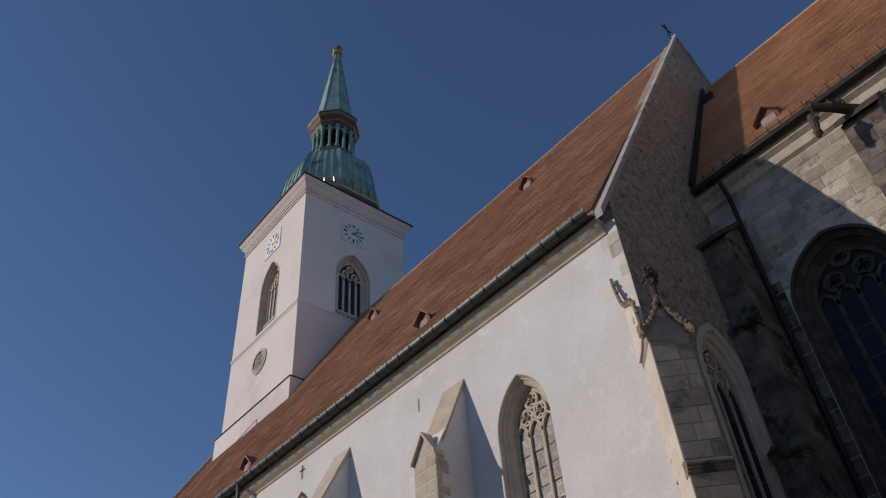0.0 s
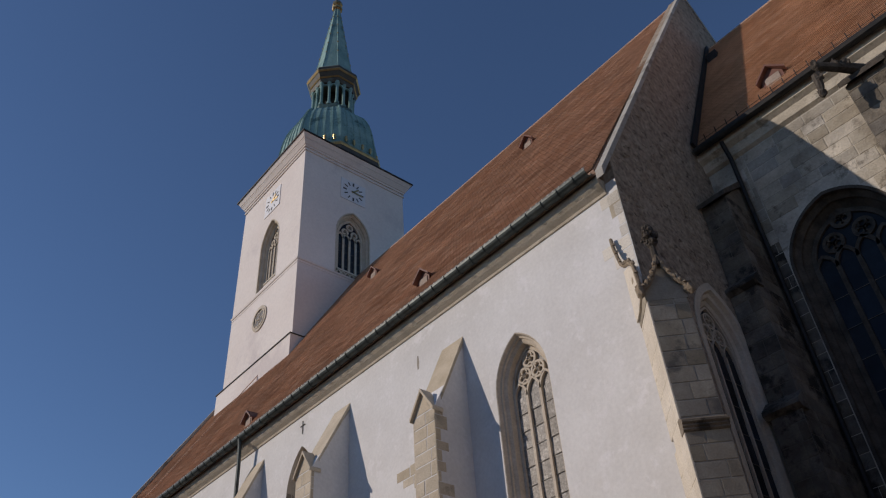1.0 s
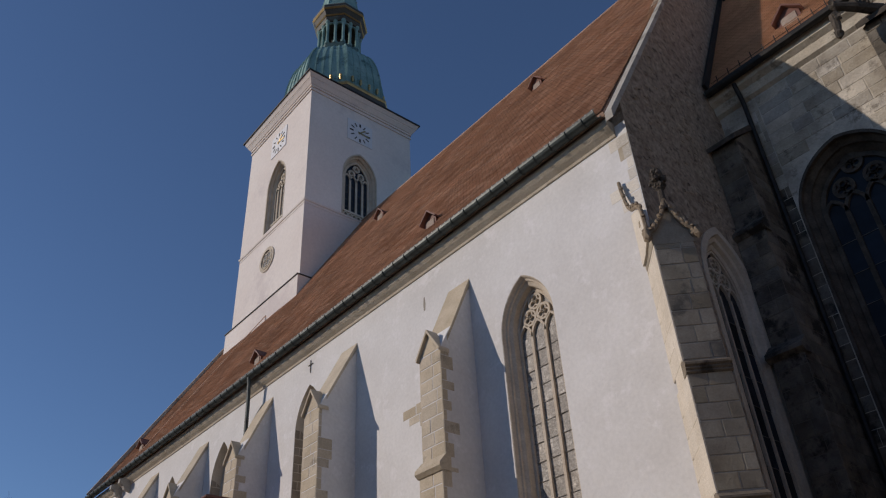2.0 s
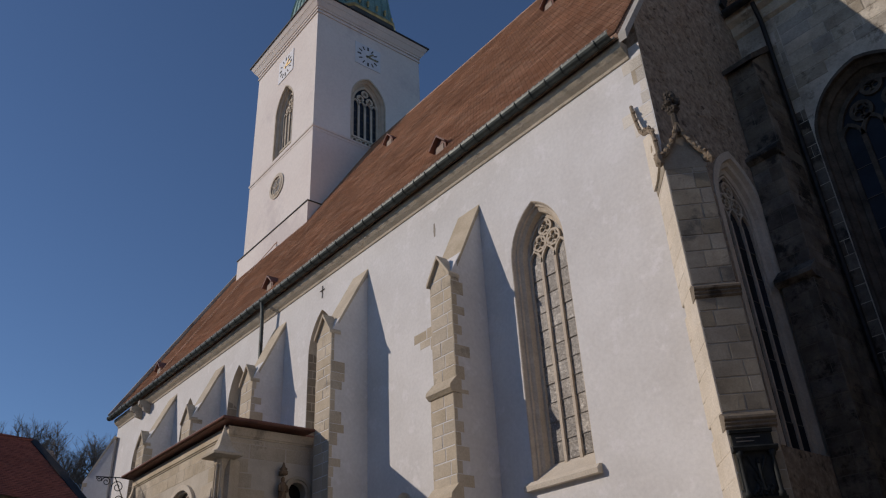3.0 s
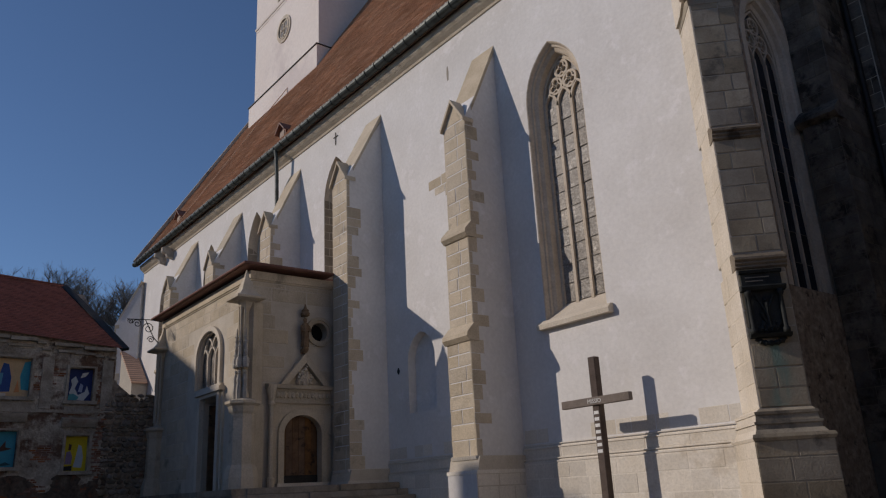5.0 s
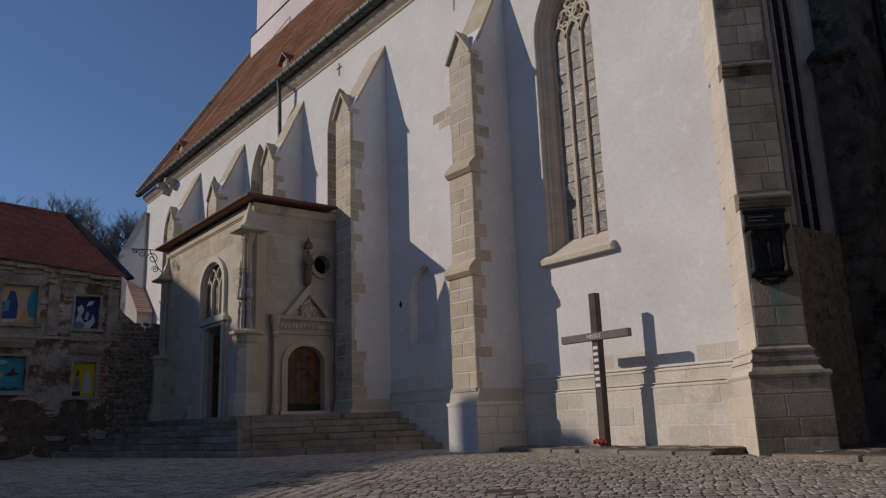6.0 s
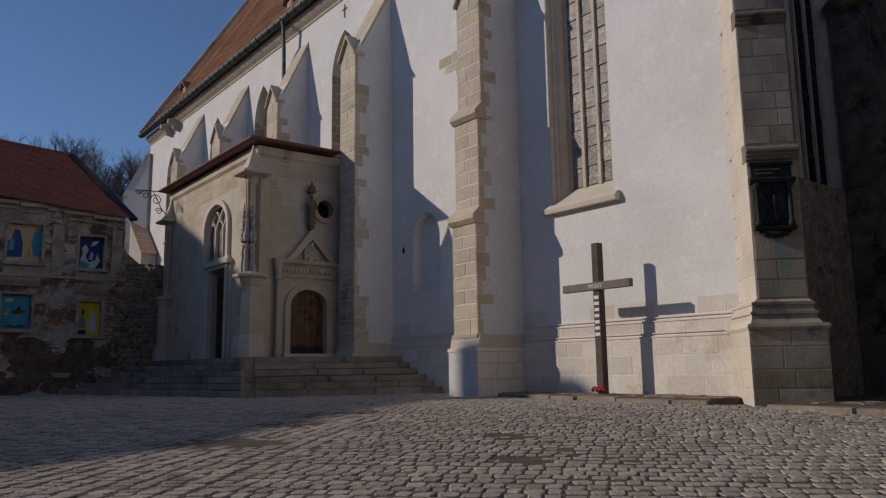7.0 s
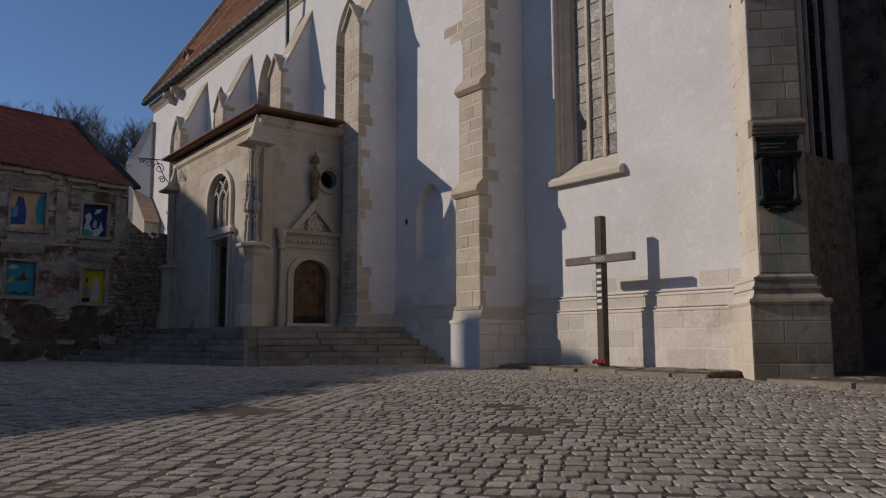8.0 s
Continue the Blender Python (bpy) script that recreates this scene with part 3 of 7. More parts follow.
for a, b in ((-23.9, -18.3), (-16.8, -9.75)):
    coursed(plinth, Face((0, 15.86, 0), X, Y), a, b, 0.1, 1.46, M_WALLSTONE, rng, 0.45, (0.5, 1.1), 0.004, 0.005)
    coursed(plinth, Face((0, 15.93, 0), X, Y), a, b, 1.63, 1.89, M_WALLSTONE, rng, 0.26, (0.8, 1.6), 0.004, 0.004)
    coursed(plinth, south, a, b, 2.04, 2.44, M_WALLSTONE, rng, 0.4, (0.4, 0.9), 0.004, 0.003, skip=lambda p, q, r, s: rng.random() < 0.3)
    for z, y, h in ((1.6, 15.88, 0.03), (1.51, 15.86, 0.05), (1.99, 15.95, 0.03), (1.9, 15.92, 0.04)):
        part("plinth_moulding", sweep(bmesh.new(), [(a, y, z), (b, y, z)], h * 0.8, 0.035, Y), M_WALLSTONE, plinth)


def buttress(face, half, peak, gable, outs, ledges, front_mat, side_mat, body_mat, seed, quoins=True, plinth_half=None, cap=True, front_z=0.0, foot=True):
    """A stepped buttress with drip ledges, a little gable on its front and a sloping cap up to the wall."""
    rng = random.Random(seed)
    o1, o2, o3 = outs
    l1, l2 = ledges
    prof = [(0.05, -0.5), (-o3, -0.5), (-o3, l2), (-o2, l2 + 0.25), (-o2, l1), (-o1, l1 + 0.25), (-o1, gable - 0.75), (0.05, peak - 0.12)]
    b = part("buttress", prism(bmesh.new(), [face.at(-half, z, d) for d, z in prof], face.u * (2 * half)), body_mat, nave, "stepped church buttress with stone front")
    # The sun side gets a paler stone, so sunlight is put into its colour.
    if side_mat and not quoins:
        part("side_facing", prism(bmesh.new(), [face.at(-half - 0.012, z, d - (0.012 if d < 0 else 0)) for d, z in prof], face.u * 0.03), side_mat, b, "smooth stone side in a paler, sunlit tone")
    fronts = [(front_z + 1.75, l2, o3), (l2 + 0.3, l1, o2), (l1 + 0.3, gable - 0.8, o1)] if o1 < o2 else [(front_z + 1.75, gable - 0.8, o1)]
    for z0, z1, o in fronts:
        f = Face(face.at(0, 0, -o), face.u, face.n)
        coursed(b, f, -half, half, z0, z1, front_mat, rng, 0.42, (0.45, 0.95) if quoins else (0.3, 0.8), 0.012, 0.02 if quoins else 0.014)
        if quoins:
            for sgn in (1, -1):
                side = Face(face.at(sgn * half, 0, 0), -face.n, -face.u * sgn)
                z = z0
                while z < z1 - 0.1:
                    h = min(rng.uniform(0.3, 0.5), z1 - z)
                    reach = rng.choice((0.12, 0.2, 0.34, 0.5, 0.62))
                    stone(b, side, o - reach, o + 0.008, z, z + h, 0.006, front_mat)
                    z += h
        elif side_mat:
            side = Face(face.at(-half - 0.012, 0, 0), -face.n, face.u)
            coursed(b, side, -0.3, o + 0.012, z0, z1, side_mat, rng, 0.52, (0.5, 1.0), 0.004, 0.005)
            side = Face(face.at(half, 0, 0), -face.n, -face.u)
            coursed(b, side, -0.45, o, z0, z1, front_mat, rng, 0.62, (0.6, 1.2), 0.006, 0.005)
    for z, o in ((l2, o3), (l1, o2)) if o1 < o2 else ():
        e = half + (0.05 if quoins else 0.03)
        pts = [(-o - 0.16, z - 0.02), (-o - 0.14, z + 0.1), (-o + 0.14, z + 0.4), (-o + 0.3, z + 0.4), (-o + 0.3, z - 0.14), (-o - 0.05, z - 0.14)]
        if not quoins:
            pts = [(-o - 0.15, z + 0.1), (-o - 0.15, z + 0.15), (-o + 0.08, z + 0.28), (-o + 0.25, z + 0.28), (-o + 0.25, z - 0.1), (-o - 0.03, z - 0.1), (-o - 0.08, z - 0.06), (-o - 0.06, z - 0.02), (-o - 0.11, z + 0.02), (-o - 0.09, z + 0.06)]
        part("drip_ledge", prism(bmesh.new(), [face.at(-e, zz, d) for d, zz in pts], face.u * (2 * e)), front_mat if quoins else M_LEDGE, b, "projecting stone drip ledge")
    if cap:
        zf = gable - 0.75
        pts = [(0.0, peak - 0.1), (0.0, peak + 0.16), (-o1 + 0.3, zf + 0.48), (-o1 + 0.3, zf + 0.3)]
        part("cap_slope", prism(bmesh.new(), [face.at(-half - 0.03, z, d) for d, z in pts], face.u * (2 * half + 0.06)), front_mat, b, "sloping stone cap")
    if cap is True:
        bm = bmesh.new()
        prism(bm, [face.at(-half, zf - 0.02, -o1 - 0.01), face.at(half, zf - 0.02, -o1 - 0.01), face.at(0, gable - 0.08, -o1 - 0.01)], face.n * (o1 * 0.55))
        part("gable_front", bm, front_mat, b)
        for sgn in (-1, 1):
            bm = bmesh.new()
            prism(bm, [face.at(sgn * (half + 0.04), zf - 0.16, -o1 - 0.12), face.at(sgn * (half + 0.06), zf - 0.05, -o1 - 0.12), face.at(0, gable + 0.08, -o1 - 0.12), face.at(0, gable - 0.05, -o1 - 0.12)], face.n * (o1 * 0.3))
            part("gable_slab", bm, front_mat, b)
    if not foot:
        return b
    ph = plinth_half or half + 0.1
    po = o3 + 0.14
    prof = [(0.05, -0.5), (-po, -0.5), (-po, 1.3), (-po + 0.05, 1.36), (-po + 0.1, 1.6), (-po + 0.14, 1.75), (0.05, 1.75)]
    base = part("base", prism(bmesh.new(), [face.at(-ph, z, d) for d, z in prof], face.u * (2 * ph)), M_JOINT if front_mat is M_ASHLAR else M_GREYJOINT, b, "moulded stone base")
    f = Face(face.at(0, 0, -po), face.u, face.n)
    if front_mat is M_ASHLAR:
        part("limewash", prism(bmesh.new(), [f.at(-ph + 0.01, -0.3, -0.012), f.at(ph - 0.01, -0.3, -0.012), f.at(ph - 0.01, 1.28, -0.012), f.at(-ph + 0.01, 1.28, -0.012)], f.n * 0.02), M_PLASTER, base, "limewashed front")
    else:
        coursed(base, f, -ph, ph, 0.0, 1.28, front_mat, rng, 0.48, (0.5, 1.0), 0.01, 0.006)
    for sgn in (1, -1):
        side = Face(face.at(sgn * ph, 0, 0), -face.n, -face.u * sgn)
        coursed(base, side, -0.3, po, 0.0, 1.28, (side_mat or M_WALLSTONE) if sgn < 0 else (front_mat if front_mat is not M_ASHLAR else M_WALLSTONE), rng, 0.44, (0.5, 0.9), 0.006, 0.006)
    if side_mat and not quoins:
        pp = [(0.05, -0.5), (-po - 0.01, -0.5), (-po - 0.01, 1.3), (-po - 0.03, 1.33), (-po + 0.08, 1.6), (-po + 0.13, 1.78), (0.05, 1.78)]
        part("side_facing", prism(bmesh.new(), [face.at(-ph - 0.04, z, d) for d, z in pp], face.u * 0.05), side_mat, base)
        coursed(base, Face(face.at(-ph - 0.04, 0, 0), -face.n, face.u), -0.3, po, 0.0, 1.28, side_mat, rng, 0.46, (0.5, 0.9), 0.005, 0.006)
    for z, g in ((1.33, 0.03), (1.72, -0.09)):
        bm = bmesh.new()
        prism(bm, [face.at(-ph - g, z - 0.05, -po - g), face.at(-ph - g, z + 0.05, -po - g * 0.6), face.at(-ph - g, z + 0.05, 0.02), face.at(-ph - g, z - 0.05, 0.02)], face.u * (2 * (ph + g)))
        part("base_moulding", bm, M_WALLSTONE if front_mat is M_ASHLAR else front_mat, base)
    return b


for i, (xr, peak) in enumerate(((-16.85, 15.25), (-23.9, 15.75), (-30.95, 15.95), (-37.8, 15.95), (-44.4, 16.2))):
    buttress(Face((xr - 0.55, WALL_Y, 0), X, Y), 0.55, peak, peak - 2.22, (1.66, 1.66, 1.66) if i == 1 else (1.5, 1.65, 1.8), (8.35, 5.15), M_ASHLAR, None, M_PLASTER, 20 + i)
R2 = math.sqrt(0.5)
buttress(Face((WEST_X + 0.1, WALL_Y + 0.1, 0), (R2, -R2, 0), (R2, R2, 0)), 0.55, 16.1, 14.0, (1.75, 1.8, 1.85), (8.0, 5.0), M_ASHLAR, None, M_PLASTER, 41, cap="slope")


def corner_foot(parent):
    """The wide moulded foot of the corner buttress: stepped mouldings over large worn blocks, its sunny side painted
    paler for the sunlight.
    """
    layers = [(-0.5, (-0.79, 0.75, 1.42), 1.5, (-0.79, 0.75, 1.42)), (1.5, (-0.8, 0.77, 1.44), 1.56, (-0.83, 0.8, 1.48)), (1.56, (-0.83, 0.8, 1.48), 1.63, (-0.8, 0.77, 1.45)),
              (1.63, (-0.74, 0.68, 1.38), 1.72, (-0.7, 0.62, 1.33)), (1.72, (-0.69, 0.61, 1.31), 1.83, (-0.68, 0.6, 1.3)), (1.83, (-0.71, 0.63, 1.33), 1.88, (-0.71, 0.63, 1.33)),
              (1.88, (-0.67, 0.58, 1.29), 2.02, (-0.65, 0.56, 1.27)), (2.02, (-0.67, 0.58, 1.3), 2.08, (-0.67, 0.58, 1.3)), (2.08, (-0.62, 0.55, 1.25), 2.15, (-0.53, 0.51, 1.165))]
    base = None
    for k, (z0, lo, z1, hi) in enumerate(layers):
        bm = bmesh.new()
        rings = [[bm.verts.new(cornerf.at(a, z, d)) for a, d in ((p[0], -p[2]), (p[1], -p[2]), (p[1], 0.6), (p[0], 0.6))] for z, p in ((z0, lo), (z1, hi))]
        bm.faces.new(rings[0])
        bm.faces.new(rings[1])
        for i in range(4):
            bm.faces.new((rings[0][i], rings[0][(i + 1) % 4], rings[1][(i + 1) % 4], rings[1][i]))
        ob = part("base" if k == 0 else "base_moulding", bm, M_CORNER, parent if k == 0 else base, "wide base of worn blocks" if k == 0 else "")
        # Faces turned towards the sun take the pale tone as painted sunlight.
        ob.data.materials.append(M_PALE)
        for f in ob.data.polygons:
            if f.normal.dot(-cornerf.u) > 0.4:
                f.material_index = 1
        base = base or ob
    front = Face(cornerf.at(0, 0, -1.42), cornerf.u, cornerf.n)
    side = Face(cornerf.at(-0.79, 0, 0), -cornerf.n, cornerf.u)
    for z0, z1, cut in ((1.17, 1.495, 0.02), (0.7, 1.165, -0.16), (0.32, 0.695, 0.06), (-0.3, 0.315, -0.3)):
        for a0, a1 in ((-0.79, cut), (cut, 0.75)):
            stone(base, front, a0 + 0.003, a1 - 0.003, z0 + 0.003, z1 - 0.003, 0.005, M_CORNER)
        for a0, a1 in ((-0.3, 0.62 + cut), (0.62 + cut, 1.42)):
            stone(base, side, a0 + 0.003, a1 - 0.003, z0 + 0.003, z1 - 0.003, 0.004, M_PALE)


# the corner buttress with its bronze relief
cornerf = Face(Vector((EAST_X, WALL_Y, 0)) + Vector((R2, R2, 0)) * 0.2, (R2, R2, 0), (-R2, R2, 0))
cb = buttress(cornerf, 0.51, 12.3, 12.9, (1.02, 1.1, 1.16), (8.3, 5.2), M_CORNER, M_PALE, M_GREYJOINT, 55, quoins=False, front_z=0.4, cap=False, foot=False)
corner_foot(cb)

# ogee gable and pinnacle that crown the corner buttress
bm = bmesh.new()
prism(bm, [cornerf.at(-0.54, 11.9, -1.04), cornerf.at(0.54, 11.9, -1.04), cornerf.at(0.54, 12.4, -1.04), cornerf.at(0.22, 12.72, -1.04), cornerf.at(0, 13.1, -1.04), cornerf.at(-0.22, 12.72, -1.04), cornerf.at(-0.54, 12.4, -1.04)], cornerf.n * 1.3)
crown = part("gabled_top", bm, M_CORNER, cb, "carved gabled top with crockets")


# Pale like the buttress's sun side, with sunlight in the colour too.
part("side_panel", prism(bmesh.new(), [cornerf.at(-0.6, z, d) for d, z in ((-1.06, 12.35), (-1.06, 12.8), (-0.98, 13.05), (-0.65, 13.38), (-0.1, 13.66), (0.3, 13.85), (0.3, 12.1), (-0.3, 12.1))], cornerf.u * 0.1), M_PALE, crown, "pale side of the gabled top")


def crockets(pts, thick=0.06, name="crocket_rib"):
    bm = tube(bmesh.new(), pts, [thick] * len(pts), 6)
    for k, p in enumerate(pts[:-1]):
        blob(bm, p + Z * 0.08 - cornerf.n * 0.03, (0.065, 0.065, 0.08), k, 0.6, 1)
        blob(bm, (p + pts[k + 1]) / 2 + Z * 0.06, (0.055, 0.055, 0.07), k + 9, 0.6, 1)
    blob(bm, pts[0] - Z * 0.06, (0.11, 0.11, 0.2), 4, 0.6, 1)
    part(name, bm, M_SPRUCE, crown, "curved rib with leaf crockets")


for sgn in (-1, 1):
    crockets([cornerf.at(sgn * 0.64 * (1 - q), 12.2 + 0.35 * q + 0.72 * q ** 3, -1.12) for q in (k / 6 for k in range(7))])
crockets([cornerf.at(*p) for p in ((-0.62, 12.3, -1.1), (-0.62, 12.75, -1.06), (-0.62, 13.1, -1.0), (-0.62, 13.42, -0.7), (-0.63, 13.6, -0.4), (-0.64, 13.75, -0.12), (-0.67, 14.05, 0.14), (-0.69, 14.45, 0.26), (-0.71, 14.8, 0.33), (-0.72, 15.15, 0.37))], 0.055)
crockets([cornerf.at(0.56, 12.25 + 0.95 * q ** 1.5, -1.08 + 0.9 * q) for q in (k / 6 for k in range(7))], 0.055)
for a0, d0, a1, d1 in ((0, -1.05, 0, 0.25), (-0.62, -0.45, 0, -0.45), (0.6, -0.45, 0, -0.45)):
    part("ridge_beam", sweep(bmesh.new(), [cornerf.at(a0, 13.0, d0), cornerf.at(a1, 13.0, d1)], 0.13, 0.14, Z), M_ASHLAR, crown)
bm = lathe(bmesh.new(), cornerf.at(0, 0, -1.08)[:2], [(0.12, 12.95), (0.1, 13.1), (0.085, 13.6), (0.13, 13.65), (0.1, 13.75)], 8)
fin = part("finial", bm, M_SOOT, crown, "dark leafy stone finial")
for k in range(16):
    spread = (0.1, 0.17, 0.12, 0.04)[k // 4]
    leaf = blob(bmesh.new(), cornerf.at(spread * math.cos(k * 1.57 + k // 4), 13.78 + 0.16 * (k // 4), -1.08 + spread * math.sin(k * 1.57 + k // 4)), (0.085, 0.085, 0.11), k, 0.9, 2)
    part("carved_leaf", leaf, M_SOOT, crown)

# bronze relief on the corner buttress
plaque = Face(cornerf.at(-0.04, 0, 0), cornerf.u, cornerf.n)
rel = thing("bronze_relief", plaque.at(0, 3.5, -1.17), "dark bronze relief plaque on the corner buttress, green runoff below", "plaque")
bm = bmesh.new()
prism(bm, [plaque.at(a, z, -1.17) for a, z in ((-0.4, 3.62), (0.36, 3.62), (0.36, 4.66), (0.4, 4.68), (0.4, 5.02), (-0.42, 5.02), (-0.42, 4.68), (-0.4, 4.66))], -cornerf.n * 0.06)
plate = part("plate", bm, M_BRONZE, rel)
for c in (-0.35, 0.31):
    col = bmesh.new()
    at = plaque.at(c, 0, -1.28)
    lathe(col, at[:2], [(0.075, 3.66), (0.075, 3.76), (0.045, 3.8), (0.05, 4.1), (0.04, 4.46), (0.075, 4.52), (0.08, 4.6)], 10)
    part("column", col, M_BRONZE, rel, "small bronze column", smooth=True)
part("cornice", prism(bmesh.new(), [plaque.at(-0.48, z, d) for d, z in ((-1.2, 4.58), (-1.34, 4.6), (-1.38, 4.67), (-1.36, 4.7), (-1.2, 4.72))], cornerf.u * 0.92), M_BRONZE, rel)
part("top_rail", prism(bmesh.new(), [plaque.at(-0.46, z, d) for d, z in ((-1.2, 4.98), (-1.28, 4.99), (-1.3, 5.05), (-1.2, 5.07))], cornerf.u * 0.88), M_BRONZE, rel)
part("lower_ledge", prism(bmesh.new(), [plaque.at(-0.44, z, d) for d, z in ((-1.2, 3.58), (-1.3, 3.6), (-1.35, 3.66), (-1.2, 3.69))], cornerf.u * 0.84), M_BRONZE, rel)
bm = bmesh.new()
for k in range(12):
    blob(bm, plaque.at(-0.2 + 0.035 * k, 3.76 + 0.05 * (k % 3), -1.24), (0.06, 0.05, 0.08), k, 0.7, 1)
for p, q, r in (((0, 3.8), (-0.03, 4.2), 0.045), ((-0.02, 4.1), (-0.2, 4.5), 0.028), ((-0.02, 4.1), (0.16, 4.5), 0.028), ((-0.02, 4.15), (-0.01, 4.34), 0.05), ((-0.05, 3.9), (-0.14, 4.12), 0.035), ((0.04, 3.95), (0.12, 3.78), 0.03)):
    tube(bm, [plaque.at(*p, -1.26), plaque.at(*q, -1.26)], r, 6)
blob(bm, plaque.at(-0.01, 4.4, -1.26), (0.05, 0.05, 0.06), 2, 0.3, 1)
part("figure_scene", bm, M_BRONZE, rel, "raised ornament")
bm = tube(bmesh.new(), [plaque.at(-0.02 + 0.27 * math.cos(q), 3.58 - 0.11 * math.sin(q), -1.22) for q in (math.pi * k / 20 for k in range(21))], [0.045 + 0.025 * (k % 3 == 1) for k in range(21)], 8)
part("lower_garland", bm, M_BRONZE, rel, "leafy bronze garland")
for z, w in ((4.9, 0.5), (4.82, 0.36)):
    part("inscription_bar", sweep(bmesh.new(), [plaque.at(-0.34, z, -1.236), plaque.at(-0.34 + w, z, -1.236)], 0.022, 0.008, cornerf.n), M_LEAD, rel)
f = Face(cornerf.at(0, 0, -1.16), cornerf.u, cornerf.n)
for a0, a1, z0, z1 in ((-0.5, 0.5, 2.98, 3.48), (-0.5, -0.08, 2.56, 2.96), (-0.06, 0.5, 2.56, 2.96), (-0.5, 0.5, 2.17, 2.54)):
    stone(cb, f, a0, a1, z0, z1, 0.02, M_VERDI)

# stones left bare at the wall corner and beside the buttress
quoin = part("corner_quoin", boxed(-9.75, EAST_X - 0.01, 15.994, 16.02, 15.9, 16.8), M_ASHLAR, nave, "bare stones at the wall corner")
rng = random.Random(6)
for z0, z1, ln in ((16.4, 16.85, 0.75), (15.9, 16.38, 0.3), (15.5, 15.88, 0.25), (15.07, 15.48, 0.3), (14.62, 15.05, 1.1), (14.1, 14.6, 0.75), (13.6, 14.08, 0.4)):
    stone(quoin, south, EAST_X - ln, EAST_X - 0.01, z0, z1, 0.006, M_WALLSTONE)
for a0, a1, z0, z1 in ((-20.85, -20.1, 11.4, 11.76), (-20.5, -19.9, 11.1, 11.38), (-20.08, -19.4, 11.4, 11.8), (-19.88, -19.4, 10.9, 11.38)):
    stone(quoin, south, a0, a1, z0, z1, 0.008, M_ASHLAR)
part("wall_anchor", prism(bmesh.new(), [(-23.22, 15.96, 5.13), (-23.15, 15.96, 5.02), (-23.08, 15.96, 5.13), (-23.15, 15.96, 5.26)], (0, 0.05, 0)), M_IRON, nave, "small dark iron wall anchor")
part("damp_streak", prism(bmesh.new(), [(-19.42, 15.996, 15.3), (-19.34, 15.996, 15.3), (-19.31, 15.996, 15.6), (-19.34, 15.996, 15.88), (-19.41, 15.996, 15.86), (-19.44, 15.996, 15.55)], (0, 0.02, 0)), M_GREYJAMB, nave, "small grey damp streak in the plaster")
bm = sweep(bmesh.new(), [(-27.55, 15.97, 16.0), (-27.55, 15.97, 16.62)], 0.022, 0.03, Y)
sweep(bm, [(-27.75, 15.97, 16.4), (-27.35, 15.97, 16.4)], 0.022, 0.03, Y)
part("wall_cross", bm, M_IRON, nave, "thin iron cross on the wall")

# ---- nave east wall and gable ----
NWIN = (18.5, 21.0, 5.35, 12.5, 14.5)


def gable_top(a):
    return RIDGE_Z + 0.35 - abs(a - RIDGE_Y) * (RIDGE_Z - EAVE_Z + 0.5) / (RIDGE_Y - EAVE_Y)


bm = pierced(bmesh.new(), Face((EAST_X + 0.005, 0, 0), Y, -X), 16.005, RIDGE_Y, -0.6, 0, [arch(*NWIN)], 0.9, gable_top)
prism(bm, [east.at(RIDGE_Y, -0.5), east.at(41.4, -0.5), east.at(41.4, gable_top(41.4)), east.at(RIDGE_Y, gable_top(RIDGE_Y))], -X * 0.9)
ew = part("east_wall", bm, M_RUBBLE, nave, "rubble stone gable wall with old plaster traces")
gothic_window(nave, east, NWIN, 3, M_GLASS_DK, M_JAMB, 8, steps=((-0.22, 0.0), (-0.22, -0.03), (0.0, -0.035), (0.05, 0.1), (0.16, 0.13), (0.2, 0.26), (0.32, 0.3), (0.36, 0.5)))
bm = bmesh.new()
prism(bm, [(EAST_X + 0.06, 15.35, EAVE_Z - 0.66), (EAST_X + 0.06, 15.35, EAVE_Z - 0.32), (EAST_X + 0.06, RIDGE_Y, RIDGE_Z + 0.62), (EAST_X + 0.06, RIDGE_Y, RIDGE_Z + 0.3)], (-0.28, 0, 0))
part("gable_coping", bm, M_COPING, nave, "weathered grey stone coping of the gable")
bm = bmesh.new()
prism(bm, [(EAST_X + 0.06, 42.1, EAVE_Z - 0.75), (EAST_X + 0.06, 42.1, EAVE_Z - 0.2), (EAST_X + 0.06, RIDGE_Y, RIDGE_Z + 0.75), (EAST_X + 0.06, RIDGE_Y, RIDGE_Z + 0.3)], (-0.42, 0, 0))
part("gable_coping", bm, M_COPING, nave)
rng = random.Random(8)
rub = bmesh.new()
for k in range(700):
    y, z = rng.uniform(16.2, 23), rng.uniform(2, 26)
    if z > gable_top(y) - 0.6 or (NWIN[0] - 0.5 < y < NWIN[1] + 0.5 and z < NWIN[4] + 0.6):
        continue
    blob(rub, (EAST_X + 0.005, y, z), (0.03, rng.uniform(0.07, 0.2), rng.uniform(0.04, 0.1)), k, 0.5, 1)
part("rubble_relief", rub, M_RUBBLE, nave, "uneven stones in the rubble wall", kind="stuff")
bm = tube(bmesh.new(), [(EAST_X - 0.3, RIDGE_Y, RIDGE_Z + 0.6), (EAST_X - 0.3, RIDGE_Y, RIDGE_Z + 2.2)], 0.05, 6)
tube(bm, [(EAST_X - 0.3, RIDGE_Y - 0.45, RIDGE_Z + 1.7), (EAST_X - 0.3, RIDGE_Y + 0.45, RIDGE_Z + 1.7)], 0.045, 6)
part("gable_cross", bm, M_IRON, nave, "thin iron cross on the gable")
